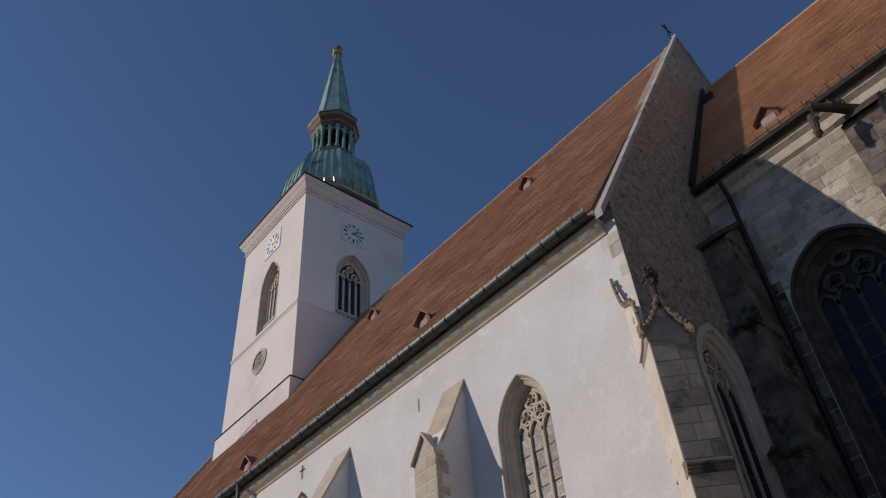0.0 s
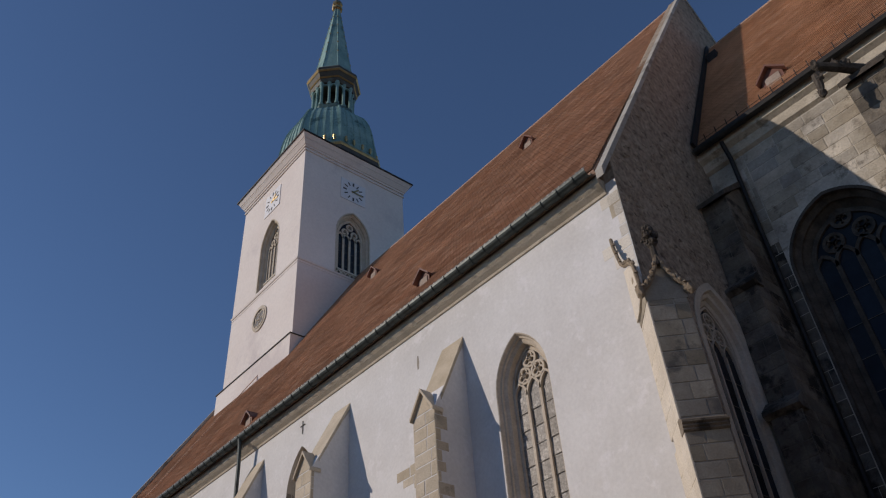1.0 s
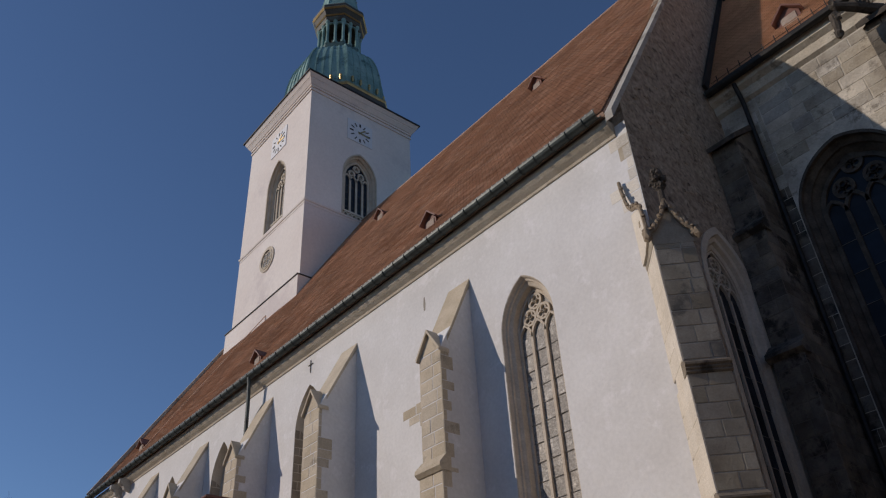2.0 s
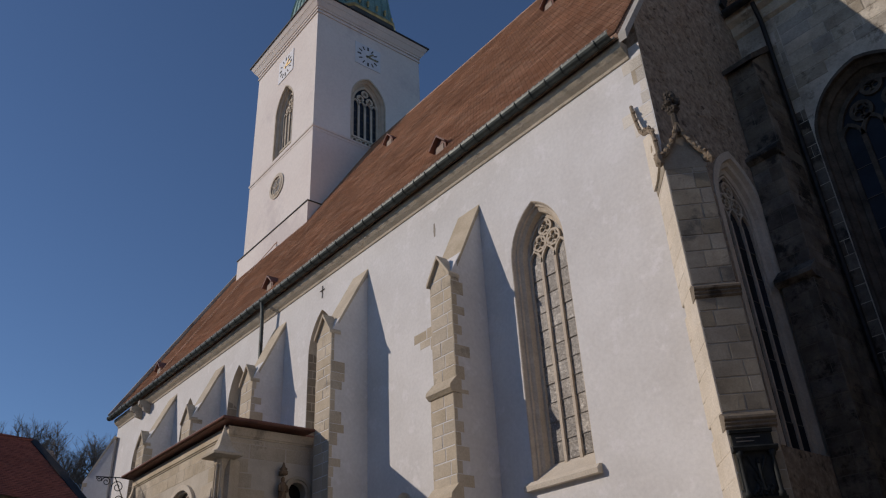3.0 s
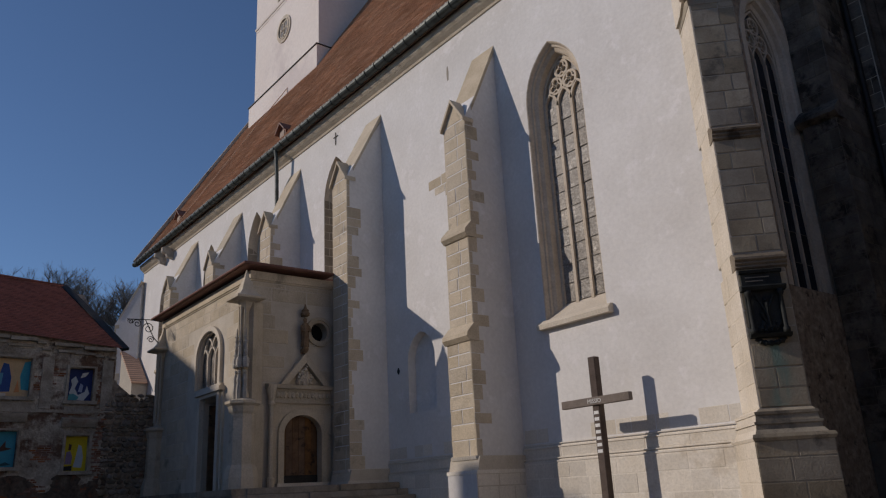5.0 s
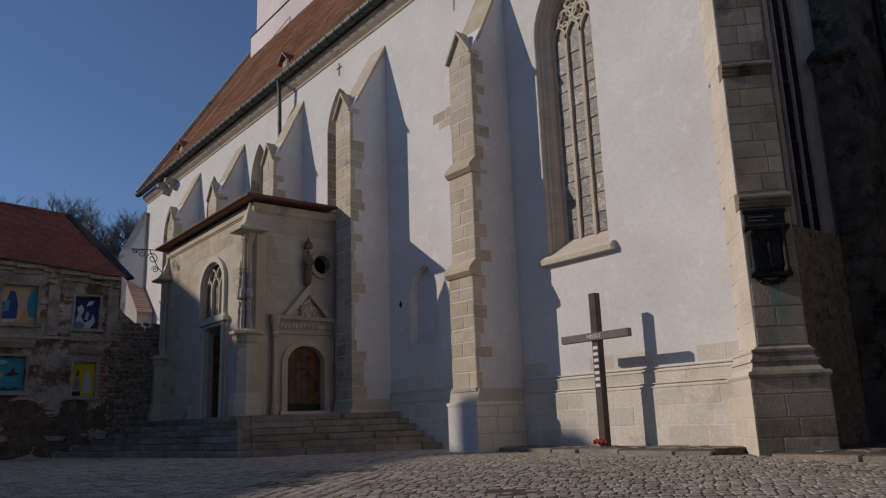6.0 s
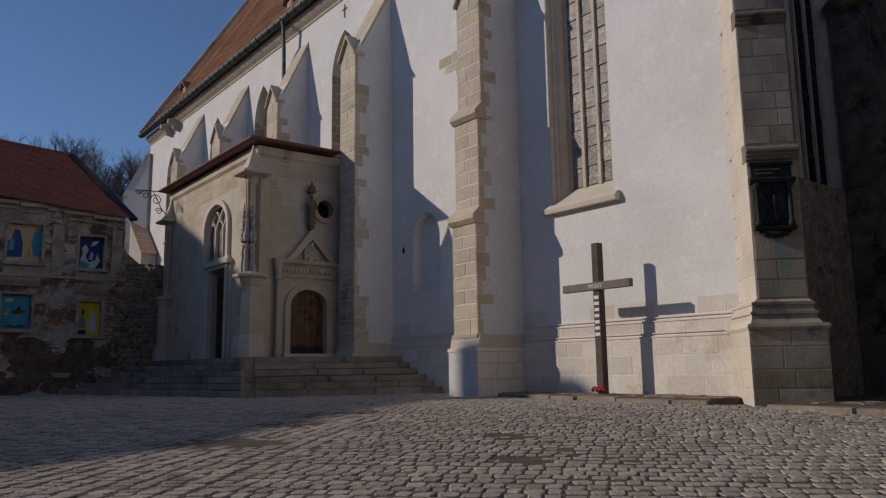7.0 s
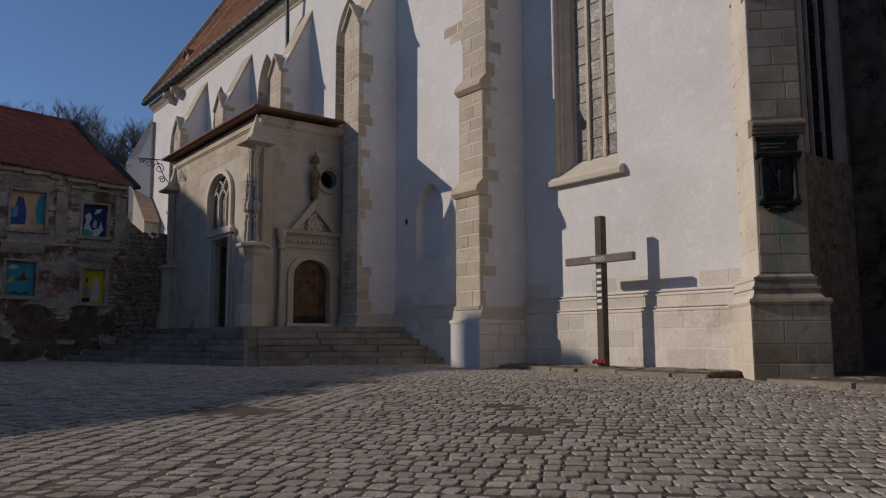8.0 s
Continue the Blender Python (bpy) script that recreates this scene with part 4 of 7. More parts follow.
part("north_wall", boxed(WEST_X, EAST_X, 40.6, 41.4, -0.5, 17.5), M_PLASTER, nave)
bm = prism(bmesh.new(), [(WEST_X + 0.01, 16.1, -0.5), (WEST_X + 0.01, 41.4, -0.5), (WEST_X + 0.01, 41.4, EAVE_Z), (WEST_X + 0.01, RIDGE_Y, RIDGE_Z - 0.3), (WEST_X + 0.01, 16.1, EAVE_Z)], (0.8, 0, 0))
part("west_wall", bm, M_PLASTER, nave)


def tiled_slope(parent, mat, x0, x1, y0, z0, y1, z1, rows, name="roof", label="steep roof of clay tiles", lift=0.035):
    run = Vector((0, y1 - y0, z1 - z0))
    up = run.cross(X) * (1 if run.cross(X).z > 0 else -1)
    up.normalize()
    bm = bmesh.new()
    rng = random.Random(rows)
    nx = max(8, int((x1 - x0) / 0.8))
    xs = [x0 + (x1 - x0) * i / nx for i in range(nx + 1)]
    sag = [0.03 * noise.noise(Vector((x * 0.25, 0.3, rows))) for x in xs]
    for r in range(rows):
        a, b = Vector((0, y0, z0)) + run * (r / rows), Vector((0, y0, z0)) + run * ((r + 1) / rows)
        slip = run.normalized()
        low = [a + up * (lift + rng.uniform(-0.007, 0.007) + s) + slip * rng.uniform(-0.008, 0.008) for s in sag]
        va = [bm.verts.new((x, *v[1:])) for x, v in zip(xs, low)]
        vb = [bm.verts.new((x, *(b + up * s)[1:])) for x, s in zip(xs, sag)]
        vc = [bm.verts.new((x, *(a + up * s)[1:])) for x, s in zip(xs, sag)]
        for i in range(nx):
            bm.faces.new((va[i], va[i + 1], vb[i + 1], vb[i]))
            bm.faces.new((vc[i], vc[i + 1], va[i + 1], va[i]))
    bmesh.ops.remove_doubles(bm, verts=bm.verts, dist=0.0005)
    part("roof_deck", prism(bmesh.new(), [(x0, y0, z0 - 0.06), (x0, y1, z1 - 0.06), (x0, y1, z1 - 0.3), (x0, y0 + 0.1, z0 - 0.2)], (x1 - x0, 0, 0)), mat, parent)
    return part(name, bm, mat, parent, label)


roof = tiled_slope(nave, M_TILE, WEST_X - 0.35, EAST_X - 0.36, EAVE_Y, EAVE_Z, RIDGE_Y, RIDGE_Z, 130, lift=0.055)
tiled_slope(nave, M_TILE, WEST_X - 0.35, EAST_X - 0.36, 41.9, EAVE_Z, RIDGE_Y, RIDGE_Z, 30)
part("ridge_cap", sweep(bmesh.new(), [(WEST_X - 0.35, RIDGE_Y, RIDGE_Z + 0.02), (EAST_X - 0.7, RIDGE_Y, RIDGE_Z - 0.01)], 0.2, 0.1, Z), M_TILE, roof)
part("verge_flashing", sweep(bmesh.new(), [(WEST_X - 0.38, EAVE_Y - 0.05, EAVE_Z), (WEST_X - 0.38, RIDGE_Y, RIDGE_Z + 0.1)], 0.12, 0.14, X), M_PALE, roof, "pale verge strip")
part("valley_strip", sweep(bmesh.new(), [(-49.5, EAVE_Y + 0.1, EAVE_Z + 0.25), (-46.2, 23.0, 30.3)], 0.12, 0.05, (0, -0.85, 0.5)), M_TILE2, roof)

# eaves: cornice, gutter, brackets, snow guard
bm = prism(bmesh.new(), [(0, 16.05, 16.88), (0, 15.95, 16.9), (0, 15.92, 16.98), (0, 15.76, 17.1), (0, 15.66, 17.2), (0, 15.62, 17.44), (0, 16.05, 17.46)], (WEST_X - EAST_X + 0.5, 0, 0))
bmesh.ops.translate(bm, verts=bm.verts, vec=(EAST_X - 0.4, 0, 0))
part("eaves_cornice", bm, M_ASHLAR, nave, "moulded stone eaves cornice")
bm = bmesh.new()
gut = []
for q in range(9):
    t = math.pi * (q / 8)
    gut.append((15.36 - 0.19 * math.cos(t), 17.62 - 0.21 * math.sin(t)))
gut += [(y * 0.9 + 15.36 * 0.1, z * 0.9 + 17.62 * 0.1) for y, z in gut[::-1]]
prism(bm, [(EAST_X - 0.48, y, z) for y, z in gut], (WEST_X - EAST_X + 0.23, 0, 0))
gutter = part("gutter", bm, M_GUTTER, nave, "grey-green metal half-round gutter")
bracket = None
for k in range(64):
    x = EAST_X - 1.0 - k * 0.71
    if bracket is None:
        bm = bmesh.new()
        sweep(bm, [(x, 15.36 - 0.205 * math.cos(t), 17.62 - 0.225 * math.sin(t)) for t in (math.pi * q / 8 for q in range(9))], 0.03, 0.035, X)
        bracket = part("bracket", bm, M_GUTTER, gutter)
        bx = x
    else:
        ob = new("bracket", bracket.data)
        ob.parent = gutter
        ob.location.x = x - bx
guard = part("snow_guard", tube(bmesh.new(), [(WEST_X, 15.75, 18.28), (EAST_X - 0.8, 15.75, 18.28)], 0.018, 5), M_ZINC, nave, "thin pale snow guard rail along the eaves")
tube_bm = tube(bmesh.new(), [(WEST_X, 15.7, 18.14), (EAST_X - 0.8, 15.7, 18.14)], 0.014, 5)
part("rail", tube_bm, M_ZINC, guard)
post = None
for k in range(170):
    x = EAST_X - 0.9 - k * 0.265
    if post is None:
        bm = sweep(bmesh.new(), [(x, 15.72, 17.95), (x, 15.74, 18.3)], 0.025, 0.03, X)
        post = part("post", bm, M_ZINC, guard)
        bx = x
    else:
        ob = new("post", post.data)
        ob.parent = guard
        ob.location.x = x - bx
bm = tube(bmesh.new(), [(-32.3, 15.3, 17.5), (-32.32, 15.36, 17.1), (-32.35, 15.42, 16.2), (-32.45, 15.5, 14.4), (-32.9, 15.8, 12.6), (-33.4, 15.82, 9.2)], 0.1, 8)
part("downpipe", bm, M_GUTTER, nave, "dark metal downpipe from the gutter")
for x in (-48.95, -50.4):
    bm = prism(bmesh.new(), [(x - 0.14, 16, 17.1), (x - 0.14, 15.5, 17.2), (x - 0.14, 15.25, 17.1), (x - 0.14, 15.25, 16.85), (x - 0.14, 15.5, 16.75), (x - 0.14, 15.6, 16.5), (x - 0.14, 16, 16.4)], (0.28, 0, 0))
    part("corbel", bm, M_CARVED, nave, "carved stone corbel under the eaves")


def dormer(parent, x, y, zroof, w=0.55, h=1.0, deep=0.9, mat=M_TILE):
    """A small ventilation dormer with a pointed hood."""
    bm = prism(bmesh.new(), [(x - w, y, zroof - 0.1), (x + w, y, zroof - 0.1), (x + w, y, zroof + h * 0.6), (x, y, zroof + h), (x - w, y, zroof + h * 0.6)], (0, deep, 0))
    d = part("dormer", bm, M_RUSTY, parent, "small boarded dormer with pointed hood")
    for s in (-1, 1):
        bm = prism(bmesh.new(), [(x + s * (w + 0.15), y - 0.2, zroof + h * 0.5), (x + s * (w + 0.15), y - 0.2, zroof + h * 0.58), (x, y - 0.2, zroof + h + 0.12), (x, y - 0.2, zroof + h + 0.02)], (0, deep + 0.25, 0))
        part("hood", bm, M_RUSTY, d, "dark sheet metal hood")
    part("shutter", boxed(x - w * 0.68, x + w * 0.68, y - 0.03, y, zroof - 0.05, zroof + h * 0.62), M_BOARD, d, "pale weathered board shutter")


def roof_z(y):
    return EAVE_Z + (y - EAVE_Y) * (RIDGE_Z - EAVE_Z) / (RIDGE_Y - EAVE_Y)


for x, y in ((-19.0, 24.5), (-34.0, 24.5), (-19.6, 16.7), (-33.6, 16.3), (-50.3, 16.7)):
    dormer(roof, x, y, roof_z(y) - 0.25, h=1.05 if y > 20 else 0.95, w=0.36)

part("verge_coping", sweep(bmesh.new(), [(WEST_X - 0.1, EAVE_Y - 0.2, roof_z(EAVE_Y - 0.2) + 0.4), (WEST_X - 0.1, RIDGE_Y, RIDGE_Z + 0.2)], 0.22, 0.3, X), M_COPING, roof, "thin grey coping at the west end of the roof")

# ---- tower ----
TX0, TX1, TY0, TY1 = -52.8, -42.1, 23.1, 33.8
TCX, TCY = (TX0 + TX1) / 2, (TY0 + TY1) / 2
tower = thing("church_tower", (TCX, TCY, 0), "tall pale plastered church tower with green copper spire", "tower")
tsouth, teast = Face((0, TY0, 0), X, Y), Face((TX1, 0, 0), Y, -X)
TWS, TWE = (-48.8, -45.6, 38.9, 43.4, 46.1), (26.5, 30.0, 38.6, 43.2, 45.8)
part("south_wall", pierced(bmesh.new(), tsouth, TX0, TX1, -0.5, 51.2, [arch(*TWS)], 1.2), M_TOWER, tower)
part("east_wall", pierced(bmesh.new(), teast, TY0 + 1.2, TY1, -0.5, 51.19, [arch(*TWE)], 1.2), M_TOWER, tower)
part("north_wall", boxed(TX0, TX1 - 1.2, TY1 - 1.2, TY1, -0.5, 51.19), M_TOWER, tower)
part("west_wall", boxed(TX0, TX0 + 1.2, TY0 + 1.2, TY1 - 1.2, -0.5, 51.18), M_TOWER, tower)
part("belfry_floor", boxed(TX0 + 1, TX1 - 1, TY0 + 1, TY1 - 1, 37.5, 37.8), M_DARK, tower)
TSTEPS = ((0, -0.02), (0.1, 0.0), (0.1, 0.15), (0.25, 0.3), (0.25, 0.4), (0.5, 0.7))
gothic_window(tower, tsouth, TWS, 4, M_GLASS_DK, M_JAMB, 6, steps=TSTEPS, bar=0.16)
gothic_window(tower, teast, TWE, 4, M_GLASS_DK, M_JAMB, 6, steps=TSTEPS, bar=0.2)
for fc, spec in ((tsouth, TWS), (teast, TWE)):
    a0, a1, z0 = spec[0] + 0.45, spec[1] - 0.45, spec[2]
    bm = bmesh.new()
    sweep(bm, [fc.at(a0, z0 + 0.08, 0.45), fc.at(a1, z0 + 0.08, 0.45)], 0.16, 0.2, fc.n)
    sweep(bm, [fc.at(a0, z0 + 0.85, 0.45), fc.at(a1, z0 + 0.85, 0.45)], 0.14, 0.2, fc.n)
    for k in range(6):
        c = a0 + (k + 0.5) * (a1 - a0) / 6
        sweep(bm, [fc.at(c + 0.2 * math.cos(q), z0 + 0.47 + 0.28 * math.sin(q), 0.45) for q in (i * math.pi / 4 for i in range(8))], 0.09, 0.12, fc.n, closed=True)
    part("parapet", bm, M_PALE, tower, "pierced stone parapet")


def ring(bm, grow, z0, z1, grow2=None):
    g2 = grow if grow2 is None else grow2
    a = [(TX0 - grow, TY0 - grow), (TX1 + grow, TY0 - grow), (TX1 + grow, TY1 + grow), (TX0 - grow, TY1 + grow)]
    b = [(TX0 - g2, TY0 - g2), (TX1 + g2, TY0 - g2), (TX1 + g2, TY1 + g2), (TX0 - g2, TY1 + g2)]
    va, vb = [bm.verts.new((*p, z0)) for p in a], [bm.verts.new((*p, z1)) for p in b]
    bm.faces.new(va)
    bm.faces.new(vb[::-1])
    for k in range(4):
        bm.faces.new((va[k], va[(k + 1) % 4], vb[(k + 1) % 4], vb[k]))
    return bm


bm = ring(bmesh.new(), 0.1, 50.6, 50.75)
ring(bm, 0.12, 51.0, 51.195)
ring(bm, 0.18, 51.2, 51.55, 0.38)
ring(bm, 0.4, 51.55, 51.7)
ring(bm, 0.45, 51.7, 52.1, 0.66)
part("cornice", bm, M_TOWER, tower, "moulded plaster cornice")
part("roof_edge", ring(bmesh.new(), 0.75, 52.1, 52.24), M_IRON, tower, "dark sheet metal roof edge")
bm = ring(bmesh.new(), 0.06, 38.45, 38.6, 0.1)
ring(bm, 0.03, 38.2, 38.24)
part("string_course", bm, M_TOWER, tower)
bm = ring(bmesh.new(), 0.32, 25, 31.3)
ring(bm, 0.34, 31.3, 31.5, 0.1)
part("tower_foot", bm, M_TOWER, tower, "thicker foot above the roof")
part("foot_flashing", ring(bmesh.new(), 0.4, 31.28, 31.34), M_IRON, tower)
# round window
oc = bmesh.new()
for r, wd, dd in ((1.02, 0.22, 0.12), (0.86, 0.1, 0.2)):
    sweep(oc, [tsouth.at(-47.55 + r * math.cos(q), 35.8 + r * math.sin(q), -0.03) for q in (i * math.pi / 14 for i in range(28))], wd, dd, Y, closed=True)
for j in range(4):
    cq = math.pi / 4 + j * math.pi / 2
    sweep(oc, [tsouth.at(-47.55 + 0.42 * math.cos(cq) + 0.34 * math.cos(q), 35.8 + 0.42 * math.sin(cq) + 0.34 * math.sin(q), 0.0) for q in (i * math.pi / 5 for i in range(10))], 0.1, 0.12, Y, closed=True)
rosette = part("round_window", oc, M_JAMB, tower, "round traceried window")
part("pane", lathe(bmesh.new(), (0, 0), [(0.9, 0), (0.9, 0.02)], 24), M_GLASS_DK, rosette).matrix_basis = Matrix.Translation((-47.55, TY0 - 0.012, 35.8)) @ pose(0, 0, 0, 90)
# clocks
for fc, c, z in ((tsouth, -47.35, 48.3), (teast, 28.15, 48.2)):
    ck = part("clock_face", prism(bmesh.new(), [fc.at(c - 1.3, z - 1.2, -0.06), fc.at(c + 1.3, z - 1.2, -0.06), fc.at(c + 1.3, z + 1.2, -0.06), fc.at(c - 1.3, z + 1.2, -0.06)], fc.n * 0.06), M_CLOCK, tower, "white square clock face with dark hour marks and gilt hands")
    for k in range(12):
        q = k * math.pi / 6
        p, s = fc.at(c + 0.7 * math.cos(q), z + 0.7 * math.sin(q), -0.075), fc.at(c + 1.08 * math.cos(q), z + 1.06 * math.sin(q), -0.075)
        part("hour_mark", sweep(bmesh.new(), [p, s], 0.1 + 0.05 * (k % 3 == 0), 0.02, fc.n), M_IRON, ck)
    for q, ln in ((0.75, 0.75), (-0.1, 0.95)):
        part("hand", sweep(bmesh.new(), [fc.at(c - 0.2 * math.cos(q), z - 0.2 * math.sin(q), -0.1), fc.at(c + ln * math.cos(q), z + ln * math.sin(q), -0.1)], 0.14, 0.02, fc.n), M_GOLD, ck)
# copper dome, lantern and spire, which stand slightly off the middle
TCX, TCY = TCX + 0.32, TCY + 0.34
O8 = math.pi / 8
part("dome_base", lathe(bmesh.new(), (TCX, TCY), [(5.8, 52.2), (5.7, 52.6), (5.55, 53.5), (5.4, 53.7)], 8, O8), M_BROWNCOPPER, tower)
part("gilt_band", lathe(bmesh.new(), (TCX, TCY), [(5.52, 53.5), (5.63, 53.68), (5.63, 53.85), (5.4, 54.0)], 8, O8), M_GOLD, tower, "gilded band under the dome")
prof = [(5.25, 53.9)]
for k in range(11):
    q = k / 10 * math.pi / 2
    prof.append((2.35 + 2.8 * math.cos(q) ** 0.85, 54.0 + 7.6 * math.sin(q)))
dome = part("dome", lathe(bmesh.new(), (TCX, TCY), prof, 8, O8), M_COPPER, tower, "ribbed verdigris copper dome")
for k in range(40):
    q = O8 + k * math.pi / 20
    a = ((q - O8) % (math.pi / 4)) - math.pi / 8
    f = math.cos(math.pi / 8) / math.cos(a)
    bm = tube(bmesh.new(), [(TCX + r * f * math.cos(q) * 1.004, TCY + r * f * math.sin(q) * 1.004, z) for r, z in prof[1:-1]], 0.07 if k % 5 else 0.11, 4)
    part("rib", bm, M_COPPER, dome)
for k in range(8):
    q = k * math.pi / 4
    for dq in (-0.28, -0.1, 0.1, 0.28):
        c = (TCX + 5.17 * math.cos(q + dq) / math.cos(dq) * 0.94, TCY + 5.17 * math.sin(q + dq) / math.cos(dq) * 0.94)
        part("gilt_boss", lathe(bmesh.new(), c, [(0.04, 54.5), (0.13, 54.75), (0.16, 54.87), (0.09, 55.0), (0.15, 55.12), (0.04, 55.3)], 6), M_GOLD, dome)
part("gilt_band", lathe(bmesh.new(), (TCX, TCY), [(2.65, 61.5), (2.75, 61.7), (2.6, 61.9)], 8, O8), M_GOLD, tower)
lant = part("lantern", lathe(bmesh.new(), (TCX, TCY), [(2.45, 61.8), (2.4, 62.9), (2.3, 62.9), (2.3, 63.0)], 8, O8), M_COPPER_DK, tower, "open octagonal lantern with columns")
part("core", lathe(bmesh.new(), (TCX, TCY), [(0.9, 63), (0.9, 67.0)], 8, O8), M_DARK, lant)
for k in range(16):
    q = O8 + k * math.pi / 8
    f = 1 if k % 2 == 0 else math.cos(math.pi / 8)
    c = (TCX + 2.15 * f * math.cos(q), TCY + 2.15 * f * math.sin(q))
    part("column", lathe(bmesh.new(), c, [(0.26, 63.0), (0.26, 63.3), (0.16, 63.4), (0.16, 66.1), (0.27, 66.3), (0.27, 66.6)], 8), M_COPPER, lant)
for k in range(8):
    q = k * math.pi / 4
    nrm = Vector((math.cos(q), math.sin(q), 0))
    fc = Face(Vector((TCX, TCY, 0)) + nrm * 2.15 * math.cos(math.pi / 8), (-math.sin(q), math.cos(q), 0), -nrm)
    for s in (-0.42, 0.42):
        bm = sweep(bmesh.new(), [fc.at(s + 0.38 * math.cos(p), 65.7 + 0.5 * math.sin(p), 0) for p in (math.pi * i / 8 for i in range(9))], 0.12, 0.2, fc.n)
        part("arch", bm, M_COPPER, lant)
part("lantern_cornice", lathe(bmesh.new(), (TCX, TCY), [(2.35, 66.4), (2.5, 66.7), (2.5, 67.2), (2.85, 67.8), (2.95, 68.3), (2.8, 68.6), (1.9, 69.3)], 8, O8), M_BROWNCOPPER, tower)
part("gilt_band", lathe(bmesh.new(), (TCX, TCY), [(2.86, 67.75), (3.0, 67.9), (2.95, 68.05)], 8, O8, caps=False), M_GOLD, tower)
part("gilt_band", lathe(bmesh.new(), (TCX, TCY), [(2.55, 66.95), (2.66, 67.05), (2.6, 67.2)], 8, O8, caps=False), M_GOLD, tower)
spire = part("spire", lathe(bmesh.new(), (TCX, TCY), [(2.4, 68.8), (2.2, 69.5), (1.88, 71.3), (0.32, 82.6)], 8, O8), M_COPPER, tower, "slender verdigris copper spire")
for k in range(8):
    q = O8 + k * math.pi / 4
    part("edge_seam", tube(bmesh.new(), [(TCX + r * math.cos(q), TCY + r * math.sin(q), z) for r, z in ((2.2, 69.5), (1.88, 71.3), (0.33, 82.6))], 0.05, 5), M_COPPER, spire)
    for j in range(5):
        t = (j + 0.6) / 5.6
        r, z = 1.88 - 1.55 * t, 71.3 + 11.3 * t
        part("gilt_knob", blob(bmesh.new(), (TCX + r * math.cos(q), TCY + r * math.sin(q), z), (0.12, 0.12, 0.14), k, 0.1, 1), M_GOLD, spire)
bm = lathe(bmesh.new(), (TCX, TCY), [(0.33, 82.5), (0.62, 82.7), (0.66, 82.85), (0.42, 83.1), (0.45, 83.3), (0.64, 83.5), (0.6, 84.0), (0.4, 84.3), (0.1, 84.4), (0.12, 84.7), (0.03, 84.9)], 8)
part("gilt_crown", bm, M_GOLD, tower, "gilded crown on a cushion")

# ---- choir ----
choir = thing("church_choir", (4, 30, 0), "grey stone church choir with red tiled roof, partly in shadow", "church")
CY, CEAVE = 22.9, 22.3
csouth = Face((0, CY, 0), X, Y)
CWINS = [(-7.75, -3.95, 5.5, 15.6, 17.85), (0.5, 4.5, 5.5, 15.0, 18.1)]
cw = part("south_wall", pierced(bmesh.new(), csouth, EAST_X + 0.002, 18, -0.5, 21.9, [arch(*w) for w in CWINS], 1.0), M_CHOIR, choir, "coursed grey stone wall")
for w in CWINS[:1]:
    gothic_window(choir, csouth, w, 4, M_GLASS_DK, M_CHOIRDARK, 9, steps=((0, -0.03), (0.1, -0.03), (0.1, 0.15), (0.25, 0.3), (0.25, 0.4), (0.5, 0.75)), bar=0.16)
prism_bm = prism(bmesh.new(), [csouth.at(a, z, 0.5) for a, z in arch(*CWINS[1])], Y * 0.05)
part("window", prism_bm, M_GLASS_DK, choir)
rng = random.Random(77)


def in_cwin(p, q, r, s):
    return any(q > w[0] - 0.1 and p < w[1] + 0.1 and r < w[4] + 0.2 for w in CWINS) and (r < 15.5 or abs((p + q) / 2 + 5.85) < 2.0 * max(0.0, (18.3 - r) / 2.4) ** 0.6 + 0.35)


# Same wall: stones below 17 m are darker, painting the shade there.
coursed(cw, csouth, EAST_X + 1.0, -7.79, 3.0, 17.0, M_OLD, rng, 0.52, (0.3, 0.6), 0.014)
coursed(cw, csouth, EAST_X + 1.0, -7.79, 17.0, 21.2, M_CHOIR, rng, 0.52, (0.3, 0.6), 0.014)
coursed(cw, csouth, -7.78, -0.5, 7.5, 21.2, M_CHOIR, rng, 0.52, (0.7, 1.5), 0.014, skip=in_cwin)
bm = prism(bmesh.new(), [(EAST_X + 0.002, 22.95, 21.2), (EAST_X + 0.002, 22.75, 21.35), (EAST_X + 0.002, 22.7, 21.7), (EAST_X + 0.002, 22.5, 21.85), (EAST_X + 0.002, 22.5, 22.15), (EAST_X + 0.002, 22.95, 22.15)], (27, 0, 0))
part("eaves_cornice", bm, M_CHOIR, choir)
part("gutter", tube(bmesh.new(), [(EAST_X + 0.1, 22.3, 22.2), (18, 22.3, 22.2)], 0.17, 10), M_IRON, choir, "dark metal gutter")
for k in range(40):
    x = EAST_X + 0.6 + k * 0.5
    part("snow_guard_hook", sweep(bmesh.new(), [(x, 22.5, 22.55), (x, 22.5, 22.95)], 0.022, 0.03, X), M_IRON, choir)
part("snow_guard", tube(bmesh.new(), [(EAST_X + 0.3, 22.55, 22.8), (18, 22.55, 22.8)], 0.012, 5), M_IRON, choir)
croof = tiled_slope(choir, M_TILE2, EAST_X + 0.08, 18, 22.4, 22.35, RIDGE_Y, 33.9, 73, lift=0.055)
tiled_slope(choir, M_TILE2, EAST_X + 0.08, 18, 35.0, 22.35, RIDGE_Y, 33.9, 20)
part("ridge_cap", sweep(bmesh.new(), [(EAST_X + 0.1, RIDGE_Y, 33.88), (18, RIDGE_Y, 33.88)], 0.18, 0.1, Z), M_TILE2, croof)
part("north_wall", boxed(EAST_X, 18, 34.0, 34.8, -0.5, 22), M_OLDJOINT, choir)
